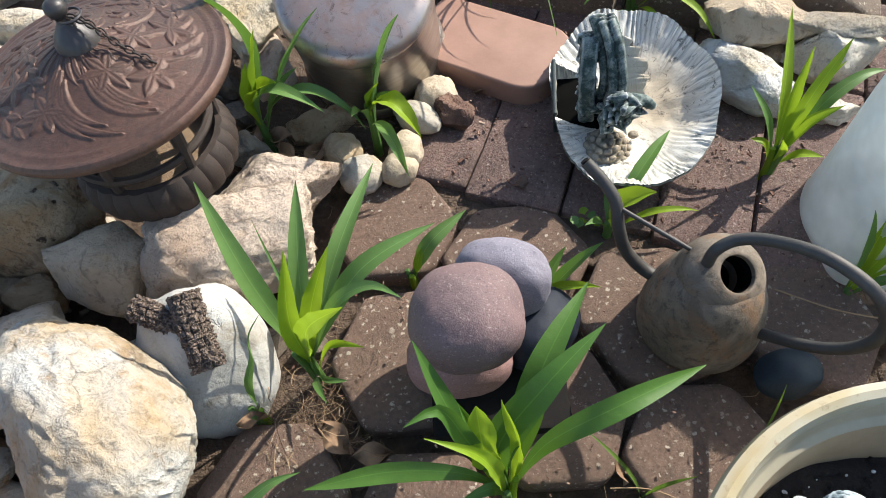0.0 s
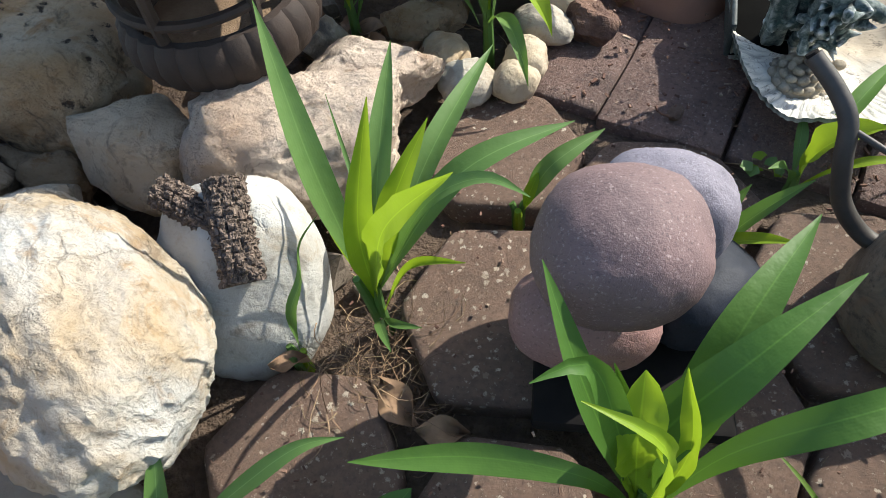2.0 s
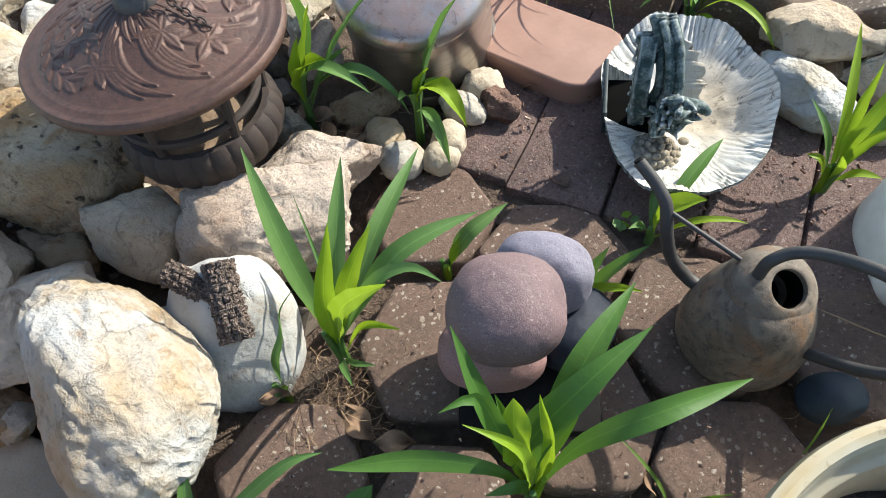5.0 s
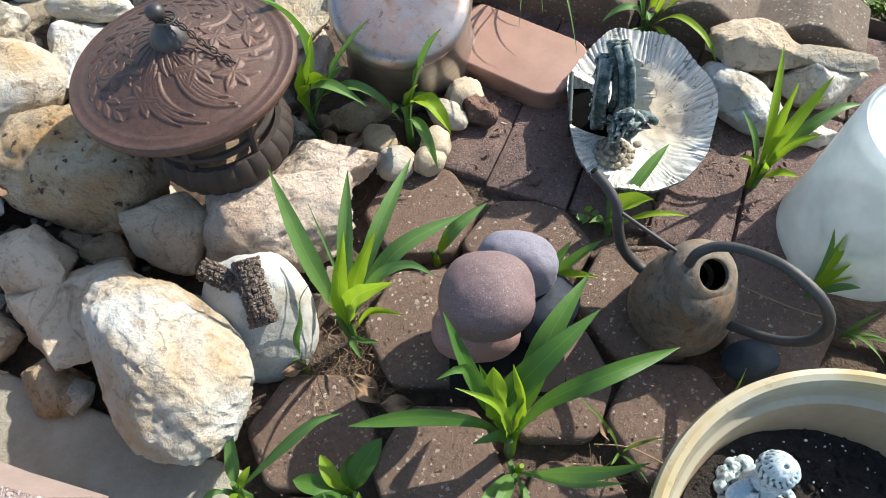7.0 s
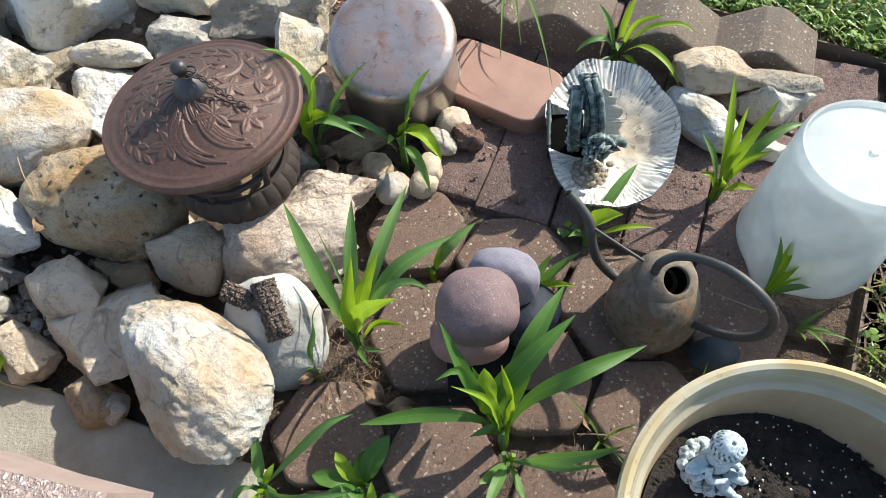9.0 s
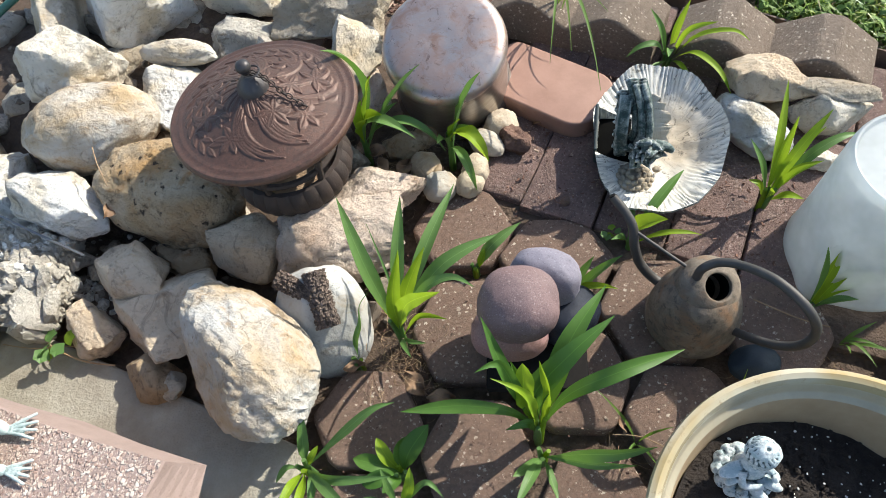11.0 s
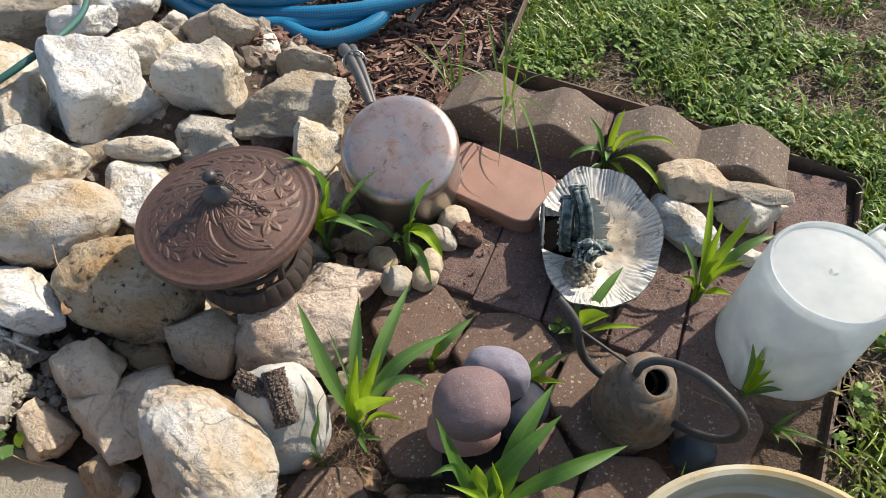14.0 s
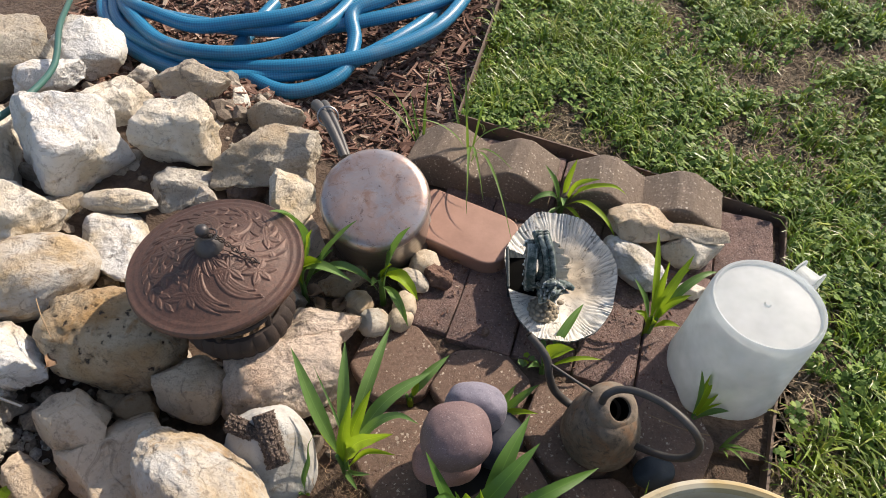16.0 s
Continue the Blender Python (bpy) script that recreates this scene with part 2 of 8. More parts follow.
M_GREENHOSE = simple("dark_green_rubber", (0.03, 0.105, 0.085), (0.025, 0.085, 0.07), 40, 0.45, 0.1)
M_GREYRUBBER = simple("grey_rubber", (0.085, 0.08, 0.076), (0.06, 0.056, 0.054), 60, 0.5, 0.2)
M_WIRE = simple("grey_wire", (0.30, 0.30, 0.31), (0.22, 0.22, 0.23), 60, 0.4, 0.1, Metallic=0.8)
M_GREENPOT = simple("green_glaze", (0.46, 0.46, 0.29), (0.37, 0.38, 0.22), 30, 0.3, 0.1)
M_GREENPOT_IN = simple("olive_brown_glaze", (0.20, 0.185, 0.085), (0.27, 0.25, 0.12), 30, 0.35, 0.1)
M_WOODCHUNK = simple("rotten_wood", (0.20, 0.115, 0.08), (0.085, 0.045, 0.035), 70, 0.9, 1.0, 0.006, 150)


def bark_material():
    n = Nodes("bark")
    c = n.spread((0.55, 1, 1))
    wob = n.add("ShaderNodeVectorMath")
    wob.operation = "MULTIPLY_ADD"
    n.put(wob.inputs[0], n.add("ShaderNodeTexNoise", Vector=c, Scale=260.0, Detail=3.0).outputs["Color"])
    wob.inputs[1].default_value = (0.006, 0.006, 0.006)
    n.put(wob.inputs[2], c)
    crack = n.cells(wob.outputs[0], 330, "DISTANCE_TO_EDGE")
    col = n.ramp(crack, [(0.0, (0.06, 0.043, 0.035)), (0.16, (0.19, 0.14, 0.112)), (0.5, (0.28, 0.215, 0.178))])
    col = n.mix(n.ramp(n.noise(c, 500, 5), [(0.35, 0.6), (0.6, 0.0)]), col, (0.11, 0.08, 0.064))
    nm = n.bump(n.ramp(crack, [(0.0, 0.0), (0.35, 1.0)]), 0.8, 0.0022)
    nm = n.bump(n.noise(c, 600, 5), 0.5, 0.001, nm)
    return n.done(col, 0.92, nm)


M_BARK = bark_material()


def rust_material():
    n = Nodes("rusty_cast_iron")
    c = n.spread()
    col = n.mix(n.ramp(n.noise(c, 28, 6, 0.65), [(0.3, 0.0), (0.7, 1.0)]), (0.118, 0.060, 0.042), (0.076, 0.042, 0.031))
    col = n.mix(n.ramp(n.noise(c, 260, 6, 0.75), [(0.35, 0.8), (0.55, 0.0)]), col, (0.05, 0.03, 0.024))
    col = n.mix(n.ramp(n.noise(c, 420, 5, 0.7), [(0.6, 0.0), (0.75, 0.6)]), col, (0.23, 0.115, 0.07))
    nm = n.bump(n.noise(c, 600, 6, 0.75), 0.4, 0.0012)
    nm = n.bump(n.noise(c, 90, 4), 0.25, 0.002, nm)
    return n.done(col, 0.44, nm, Metallic=0.3)


M_RUST = rust_material()
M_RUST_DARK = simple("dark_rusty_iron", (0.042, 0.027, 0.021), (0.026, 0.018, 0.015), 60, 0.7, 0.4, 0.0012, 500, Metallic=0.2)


def copper_material():
    n = Nodes("tarnished_copper")
    c = n.spread()
    col = n.mix(n.ramp(n.noise(c, 28, 5, 0.6, 0.6), [(0.35, 0.0), (0.62, 1.0)]), (0.43, 0.30, 0.25), (0.38, 0.34, 0.33))
    col = n.mix(n.ramp(n.noise(c, 44, 6, 0.7, 1.0), [(0.52, 0.0), (0.66, 0.7)]), col, (0.33, 0.185, 0.125))
    col = n.mix(n.ramp(n.noise(c, 36, 6, 0.72, 1.4), [(0.58, 0.0), (0.68, 0.6)]), col, (0.46, 0.40, 0.37))
    col = n.mix(n.ramp(n.noise(c, 120, 6, 0.75, 0.8), [(0.32, 0.75), (0.44, 0.0)]), col, (0.15, 0.095, 0.075))
    nm = n.bump(n.noise(c, 300, 4), 0.12, 0.001)
    nm = n.bump(n.noise(c, 26, 3), 0.12, 0.004, nm)
    return n.done(col, n.ramp(n.noise(c, 50, 5, 0.7), [(0.3, 0.24), (0.7, 0.46)]), nm, Metallic=0.7)


M_COPPER = copper_material()


def steel_material():
    n = Nodes("dull_stainless_steel")
    c = n.spread((1, 1, 6))
    col = n.mix(n.ramp(n.noise(c, 40, 5), [(0.3, 0.0), (0.7, 1.0)]), (0.44, 0.41, 0.38), (0.34, 0.29, 0.25))
    return n.done(col, 0.3, n.bump(n.noise(c, 300, 3), 0.05, 0.001), Metallic=0.9)


M_STEEL = steel_material()


def can_material():
    n = Nodes("weathered_bronze")
    c = n.spread()
    col = n.mix(n.ramp(n.noise(c, 45, 6, 0.7, 0.8), [(0.38, 0.0), (0.58, 1.0)]), (0.205, 0.160, 0.118), (0.110, 0.086, 0.062))
    col = n.mix(n.ramp(n.noise(c, 32, 4, 0.6, 1.0), [(0.52, 0.0), (0.66, 0.8)]), col, (0.19, 0.105, 0.055))
    col = n.mix(n.ramp(n.noise(c, 75, 4, 0.6), [(0.62, 0.0), (0.7, 0.6)]), col, (0.12, 0.112, 0.09))
    col = n.mix(n.ramp(n.noise(c, 170, 6, 0.75), [(0.36, 0.7), (0.48, 0.0)]), col, (0.04, 0.036, 0.028))
    return n.done(col, 0.72, n.bump(n.noise(c, 400, 6, 0.7), 0.45, 0.0014))


M_CAN = can_material()
M_TUBE = simple("dark_metal_tube", (0.072, 0.065, 0.06), (0.05, 0.046, 0.043), 90, 0.58, 0.25, 0.0008, 500, Metallic=0.3)
M_FINIAL = simple("dark_iron", (0.075, 0.068, 0.07), (0.045, 0.042, 0.043), 90, 0.45, 0.2, 0.0008, 500, Metallic=0.5)


def glaze_material():
    n = Nodes("yellow_glaze")
    c = n.spread()
    z = n.add("ShaderNodeSeparateXYZ", Vector=n.co).outputs[2]
    col = n.mix(n.ramp(n.noise(c, 16, 6, 0.65, 1.2), [(0.42, 0.0), (0.62, 1.0)]), (0.40, 0.345, 0.215), (0.29, 0.195, 0.08))
    col = n.mix(n.ramp(n.noise(c, 38, 4, 0.6), [(0.55, 0.0), (0.7, 0.75)]), col, (0.46, 0.42, 0.32))
    wide = n.add("ShaderNodeVectorMath", Vector=n.co)
    wide.operation = "MULTIPLY"
    wide.inputs[1].default_value = (1, 1, 0)
    far = n.add("ShaderNodeVectorMath")
    far.operation = "LENGTH"
    n.put(far.inputs[0], wide.outputs[0])
    ring = n.ramp(far.outputs["Value"], [(0.1095, 0.0), (0.1125, 0.85), (0.1152, 0.85), (0.1164, 0.0)])
    band = n.mix(n.ramp(n.noise(c, 30, 5, 0.65, 0.8), [(0.34, 0.35), (0.52, 1.0)]), (0, 0, 0), ring)
    col = n.mix(n.ramp(far.outputs["Value"], [(0.101, 0.0), (0.104, 1.0)]), col, (0.37, 0.305, 0.175))
    col = n.mix(band, col, (0.36, 0.245, 0.085))
    col = n.mix(n.ramp(n.noise(c, 15, 3, 0.5), [(0.54, 0.0), (0.66, 0.7)]), col, (0.46, 0.43, 0.34))
    col = n.mix(n.ramp(n.noise(c, 130, 5, 0.7), [(0.30, 0.6), (0.42, 0.0)]), col, (0.20, 0.14, 0.06))
    return n.done(col, 0.27, n.bump(n.noise(c, 40, 3), 0.06, 0.002))


M_GLAZE = glaze_material()
M_GLAZE_IN = simple("cream_glaze", (0.40, 0.355, 0.255), (0.32, 0.275, 0.19), 28, 0.4, 0.1)
M_GLAZE_LOW = simple("brown_clay_wall", (0.40, 0.30, 0.185), (0.32, 0.23, 0.135), 35, 0.7, 0.2)


def patina_shade_material(name, light, mid, dark, spread=0.5, ridge=0.0):
    n = Nodes(name)
    c = n.spread()
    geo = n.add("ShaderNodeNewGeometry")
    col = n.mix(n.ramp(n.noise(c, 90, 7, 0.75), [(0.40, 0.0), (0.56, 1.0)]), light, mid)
    # crevices mixed towards dark: shade painted in, besides the blotchy patina
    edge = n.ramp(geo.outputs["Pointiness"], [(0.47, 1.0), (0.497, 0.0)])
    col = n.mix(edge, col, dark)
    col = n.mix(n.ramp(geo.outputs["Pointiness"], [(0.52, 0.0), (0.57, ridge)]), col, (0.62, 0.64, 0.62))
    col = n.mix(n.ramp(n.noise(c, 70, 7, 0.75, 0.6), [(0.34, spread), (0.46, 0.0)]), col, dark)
    return n.done(col, 0.7, n.bump(n.noise(c, 260, 6, 0.7), 0.7, 0.002))




def shell_material():
    """White paint on a ribbed dish: a tan, mouldy hollow, dark streaks that follow the ribs, and furrow shade put into
    the colour.
    """
    n = Nodes("white_shell_paint")
    c = n.spread()
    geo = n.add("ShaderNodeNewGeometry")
    axes = n.add("ShaderNodeSeparateXYZ", Vector=n.co)

    def calc(kind, a, b=None):
        m = n.add("ShaderNodeMath")
        m.operation = kind
        n.put(m.inputs[0], a)
        if b is not None:
            n.put(m.inputs[1], b)
        return m.outputs[0]

    x, y = calc("DIVIDE", axes.outputs[0], 0.066), calc("DIVIDE", axes.outputs[1], 0.088)
    angle = calc("ARCTAN2", y, x)
    out = calc("SQRT", calc("ADD", calc("MULTIPLY", x, x), calc("MULTIPLY", y, y)))
    along = n.add("ShaderNodeCombineXYZ", X=calc("MULTIPLY", angle, 15.0), Y=calc("MULTIPLY", out, 3.2)).outputs[0]
    fine = n.add("ShaderNodeCombineXYZ", X=calc("MULTIPLY", angle, 34.0), Y=calc("MULTIPLY", out, 4.5)).outputs[0]
    col = n.mix(n.ramp(n.noise(c, 40, 5, 0.65), [(0.35, 0.0), (0.65, 1.0)]), (0.72, 0.70, 0.64), (0.62, 0.57, 0.48))
    dx, dy = calc("SUBTRACT", x, 0.30), calc("SUBTRACT", y, 0.12)
    hollow = calc("SQRT", calc("ADD", calc("MULTIPLY", dx, dx), calc("MULTIPLY", dy, dy)))
    hollow = calc("ADD", hollow, calc("MULTIPLY", n.noise(c, 34, 5, 0.7), 0.6))
    stain = n.ramp(hollow, [(0.52, 0.95), (1.02, 0.0)])
    col = n.mix(stain, col, n.mix(n.noise(c, 60, 4), (0.42, 0.33, 0.22), (0.55, 0.46, 0.34)))
    col = n.mix(n.ramp(n.noise(along, 1.0, 5, 0.7, 0.6), [(0.34, 0.55), (0.45, 0.0)]), col, (0.16, 0.13, 0.095))
    edge = n.mix(n.ramp(out, [(0.62, 0.0), (0.85, 1.0)]), (0, 0, 0), n.ramp(n.noise(fine, 1.0, 4, 0.65, 0.4), [(0.36, 0.6), (0.46, 0.0)]))
    col = n.mix(edge, col, (0.10, 0.13, 0.125))
    # concave furrows get darker: crease shade painted into the colour
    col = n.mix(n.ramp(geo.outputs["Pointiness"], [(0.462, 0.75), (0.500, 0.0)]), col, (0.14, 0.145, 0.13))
    col = n.mix(n.ramp(n.noise(c, 95, 7, 0.8, 1.0), [(0.38, 0.85), (0.44, 0.0)]), col, (0.09, 0.072, 0.05))
    return n.done(col, 0.6, n.bump(n.noise(c, 400, 5), 0.4, 0.001))


M_SHELL = shell_material()
M_TEAL = patina_shade_material("teal_painted_resin", (0.19, 0.225, 0.205), (0.018, 0.046, 0.043), (0.005, 0.011, 0.0105), 0.9, 0.9)
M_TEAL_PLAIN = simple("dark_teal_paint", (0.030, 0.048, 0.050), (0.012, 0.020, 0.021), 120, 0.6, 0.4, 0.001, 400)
M_COBBLE = patina_shade_material("tan_painted_cobbles", (0.40, 0.34, 0.25), (0.25, 0.205, 0.145), (0.05, 0.038, 0.028), 0.7)
M_CHERUB = patina_shade_material("blue_white_resin", (0.62, 0.66, 0.66), (0.33, 0.42, 0.445), (0.04, 0.07, 0.08), 0.75, 0.9)
M_FROG = patina_shade_material("verdigris_resin", (0.44, 0.515, 0.50), (0.33, 0.41, 0.40), (0.09, 0.13, 0.125), 0.4, 0.5)


def block_material():
    n = Nodes("pink_aggregate_concrete")
    c = n.spread()
    base = n.mix(n.ramp(n.noise(c, 60, 6, 0.7), [(0.3, 0.0), (0.7, 1.0)]), (0.315, 0.232, 0.202), (0.255, 0.185, 0.158))
    base = n.mix(n.ramp(n.noise(c, 700, 4, 0.7), [(0.3, 0.6), (0.45, 0.0)]), base, (0.16, 0.105, 0.085))
    plain = base
    wob = n.add("ShaderNodeVectorMath")
    wob.operation = "MULTIPLY_ADD"
    n.put(wob.inputs[0], n.add("ShaderNodeTexNoise", Vector=c, Scale=240.0, Detail=4.0).outputs["Color"])
    wob.inputs[1].default_value = (0.0045, 0.0045, 0.0045)
    n.put(wob.inputs[2], c)
    c = wob.outputs[0]
    stone = n.ramp(n.cells(c, 330, out="Color"), [(0.1, (0.25, 0.155, 0.125)), (0.35, (0.40, 0.28, 0.225)), (0.6, (0.55, 0.45, 0.37)), (0.8, (0.66, 0.58, 0.50)), (1.0, (0.33, 0.215, 0.18))])
    mask = n.ramp(n.cells(c, 330), [(0.40, 1.0), (0.62, 0.0)])
    mask = n.mix(n.ramp(n.noise(c, 210, 3, 0.6), [(0.40, 0.0), (0.50, 1.0)]), (0, 0, 0), mask)
    small = n.ramp(n.cells(c, 760), [(0.34, 1.0), (0.56, 0.0)])
    base = n.mix(small, base, n.ramp(n.cells(c, 760, out="Color"), [(0.2, (0.22, 0.14, 0.11)), (0.6, (0.44, 0.33, 0.27)), (0.9, (0.58, 0.49, 0.42))]))
    top = n.add("ShaderNodeSeparateXYZ", Vector=n.add("ShaderNodeNewGeometry").outputs["Normal"]).outputs[2]
    mask = n.mix(n.ramp(top, [(0.88, 0.0), (0.94, 1.0)]), (0, 0, 0), mask)
    col = n.mix(n.ramp(top, [(0.88, 0.0), (0.94, 1.0)]), plain, n.mix(mask, base, stone))
    nm = n.bump(mask, 0.7, 0.0018)
    nm = n.bump(n.noise(c, 500, 5), 0.5, 0.001, nm)
    return n.done(col, 0.88, nm)


M_BLOCK = block_material()


def leaf_material(name, a, b, vein, glow_tint, glow=0.36):
    n = Nodes(name)
    info = n.tree.nodes.new("ShaderNodeObjectInfo")
    col = n.mix(info.outputs["Random"], a, b)
    c = n.spread()
    uv = n.tree.nodes.new("ShaderNodeTexCoord").outputs["UV"]
    u = n.add("ShaderNodeSeparateXYZ", Vector=uv).outputs[0]
    off = n.add("ShaderNodeMath")
    off.operation = "SUBTRACT"
    n.put(off.inputs[0], u)
    off.inputs[1].default_value = 0.5
    dist = n.add("ShaderNodeMath")
    dist.operation = "ABSOLUTE"
    n.put(dist.inputs[0], off.outputs[0])
    wave = n.add("ShaderNodeTexWave", Vector=uv, Scale=4.0, Distortion=0.4, Detail=1.0)
    col = n.mix(n.ramp(n.noise(c, 90, 4), [(0.4, 0.0), (0.75, 0.45)]), col, vein)
    col = n.mix(n.ramp(dist.outputs[0], [(0.0, 0.55), (0.035, 0.0)]), col, tuple(min(1.0, v * 1.7) for v in b))
    col = n.mix(n.ramp(wave.outputs["Fac"], [(0.0, 0.06), (0.5, 0.0)]), col, vein)
    nm = n.bump(wave.outputs["Fac"], 0.03, 0.0005)
    nm = n.bump(n.noise(c, 160, 3), 0.25, 0.0015, nm)
    n.done(col, n.ramp(n.noise(c, 60, 3), [(0.3, 0.46), (0.7, 0.62)]), nm, Specular_IOR_Level=0.4)
    shine = n.add("ShaderNodeBsdfTranslucent", Color=n.mix(0.55, col, glow_tint))
    mix = n.add("ShaderNodeMixShader", Fac=glow)
    n.put(mix.inputs[1], n.bsdf.outputs[0])
    n.put(mix.inputs[2], shine.outputs[0])
    n.put(n.out.inputs["Surface"], mix.outputs[0])
    return n.mat


M_LEAF = leaf_material("lily_leaf", (0.100, 0.195, 0.050), (0.135, 0.240, 0.068), (0.085, 0.170, 0.042), (0.20, 0.38, 0.04), 0.30)
M_LEAF_DEEP = leaf_material("deep_green_leaf", (0.06, 0.145, 0.022), (0.085, 0.18, 0.028), (0.05, 0.12, 0.02), (0.20, 0.38, 0.03), 0.28)
M_LEAF_YOUNG = leaf_material("young_leaf", (0.20, 0.315, 0.016), (0.245, 0.36, 0.02), (0.16, 0.27, 0.016), (0.40, 0.56, 0.03), 0.40)
M_GRASS = leaf_material("lawn_grass", (0.085, 0.17, 0.03), (0.13, 0.21, 0.04), (0.06, 0.14, 0.025), (0.25, 0.40, 0.04))


def lawn_material():
    """Blades and clover leaves of the lawn, each island in a tone of its own."""
    n = Nodes("lawn_blades")
    r = n.add("ShaderNodeNewGeometry").outputs["Random Per Island"]
    big = n.noise(n.co, 9, 3)
    col = n.ramp(r, [(0.0, (0.065, 0.13, 0.02)), (0.35, (0.135, 0.235, 0.028)), (0.7, (0.23, 0.335, 0.04)), (0.93, (0.33, 0.38, 0.07)), (1.0, (0.36, 0.32, 0.15))])
    col = n.mix(n.ramp(big, [(0.50, 0.0), (0.68, 0.6)]), col, (0.33, 0.36, 0.06))
    col = n.mix(n.ramp(n.noise(n.co, 22, 4), [(0.34, 0.6), (0.52, 0.0)]), col, (0.05, 0.11, 0.022))
    n.done(col, 0.38)
    glow = n.add("ShaderNodeBsdfTranslucent", Color=col)
    mix = n.add("ShaderNodeMixShader", Fac=0.35)
    n.put(mix.inputs[1], n.bsdf.outputs[0])
    n.put(mix.inputs[2], glow.outputs[0])
    n.put(n.out.inputs["Surface"], mix.outputs[0])
    return n.mat


M_LAWN = lawn_material()


def clover_material():
    """Small broad leaves in the lawn, bluish green and a little glossy."""
    n = Nodes("lawn_clover")
    r = n.add("ShaderNodeNewGeometry").outputs["Random Per Island"]
    col = n.ramp(r, [(0.0, (0.05, 0.105, 0.019)), (0.5, (0.095, 0.165, 0.027)), (0.85, (0.15, 0.23, 0.038)), (1.0, (0.22, 0.29, 0.06))])
    return n.done(col, 0.62, Specular_IOR_Level=0.25)


M_CLOVER = clover_material()


def island_material(name, stops, rough=0.9):
    n = Nodes(name)
    r = n.add("ShaderNodeNewGeometry").outputs["Random Per Island"]
    col = n.ramp(r, stops)
    col = n.mix(n.ramp(n.noise(n.co, 380, 4, 0.7), [(0.32, 0.6), (0.55, 0.0)]), col, (0.04, 0.025, 0.018))
    return n.done(col, rough, n.bump(n.noise(n.co, 420, 4), 0.5, 0.001))


M_MULCH = island_material("bark_mulch", [(0.0, (0.10, 0.048, 0.034)), (0.45, (0.19, 0.098, 0.068)), (0.8, (0.30, 0.175, 0.125)), (1.0, (0.48, 0.37, 0.28))])
M_LITTER = island_material("straw_litter", [(0.0, (0.13, 0.075, 0.045)), (0.5, (0.25, 0.155, 0.09)), (1.0, (0.40, 0.29, 0.17))])
M_THATCH = island_material("lawn_thatch", [(0.0, (0.12, 0.08, 0.05)), (0.5, (0.24, 0.17, 0.105)), (1.0, (0.38, 0.30, 0.19))])
M_GRAVEL = island_material("limestone_rubble", [(0.0, (0.13, 0.10, 0.075)), (0.5, (0.27, 0.225, 0.175)), (1.0, (0.46, 0.41, 0.34))])
M_CRUMB = island_material("chalk_crumb", [(0.0, (0.30, 0.26, 0.21)), (0.4, (0.52, 0.48, 0.42)), (1.0, (0.70, 0.68, 0.62))])
M_PERLITE = island_material("perlite", [(0.0, (0.5, 0.49, 0.46)), (1.0, (0.75, 0.74, 0.71))])


def hose_material():
    n = Nodes("blue_braided_hose")
    uv = n.tree.nodes.new("ShaderNodeTexCoord").outputs["UV"]
    m = n.add("ShaderNodeMapping", Vector=uv)
    m.inputs["Rotation"].default_value = (0, 0, radians(45))
    m.inputs["Scale"].default_value = (1, 1, 1)
    check = n.add("ShaderNodeTexChecker", Vector=m.outputs[0], Scale=1.0)
    col = n.mix(check.outputs["Fac"], (0.008, 0.135, 0.255), (0.013, 0.185, 0.335))
    col = n.mix(n.ramp(n.noise(n.co, 14, 5), [(0.55, 0.0), (0.75, 0.45)]), col, (0.16, 0.22, 0.25))
    return n.done(col, 0.36, n.bump(check.outputs["Fac"], 0.25, 0.0006))


M_HOSE = hose_material()


def frosted():
    n = Nodes("frosted_plastic")
    c = n.spread()
    col = n.mix(n.ramp(n.noise(c, 30, 4), [(0.35, 0.0), (0.7, 1.0)]), (0.68, 0.70, 0.70), (0.60, 0.62, 0.62))
    n.done(col, 0.42, n.bump(n.noise(c, 300, 3), 0.08, 0.0006))
    glow = n.add("ShaderNodeBsdfTranslucent", Color=(0.80, 0.84, 0.86, 1))
    mix = n.add("ShaderNodeMixShader", Fac=0.5)
    n.put(mix.inputs[1], n.bsdf.outputs[0])
    n.put(mix.inputs[2], glow.outputs[0])
    clear = n.add("ShaderNodeBsdfTransparent", Color=(0.90, 0.92, 0.92, 1))
    thin = n.add("ShaderNodeMixShader", Fac=n.ramp(n.noise(c, 22, 3), [(0.35, 0.30), (0.7, 0.52)]))
    n.put(thin.inputs[1], mix.outputs[0])
    n.put(thin.inputs[2], clear.outputs[0])
    n.put(n.out.inputs["Surface"], thin.outputs[0])
    return n.mat


M_FROST = frosted()

# ---- mesh helpers ----
def link(name, bm, material, smooth=True):
    me = bpy.data.meshes.new(name)
    bm.normal_update()
    bm.to_mesh(me)
    bm.free()
    if smooth:
        me.polygons.foreach_set("use_smooth", [True] * len(me.polygons))
        me.set_sharp_from_angle(angle=radians(42))
    me.materials.append(material)
    return me


def part(name, bm, material, parent, label="", smooth=True):
    ob = new(name, link(name, bm, material, smooth))
    ob.parent = parent
    return tagged(ob, label)


def solo(name, bm, material, m, label, category, group="", kind="", smooth=True):
    ob = new(name, link(name, bm, material, smooth))
    ob.matrix_world = m
    return tagged(ob, label, category, group, kind)


def thing(name, m, label, category, group="", kind=""):
    ob = new(name)
    ob.empty_display_size = 0.02
    ob.matrix_world = m
    return tagged(ob, label, category, group, kind)


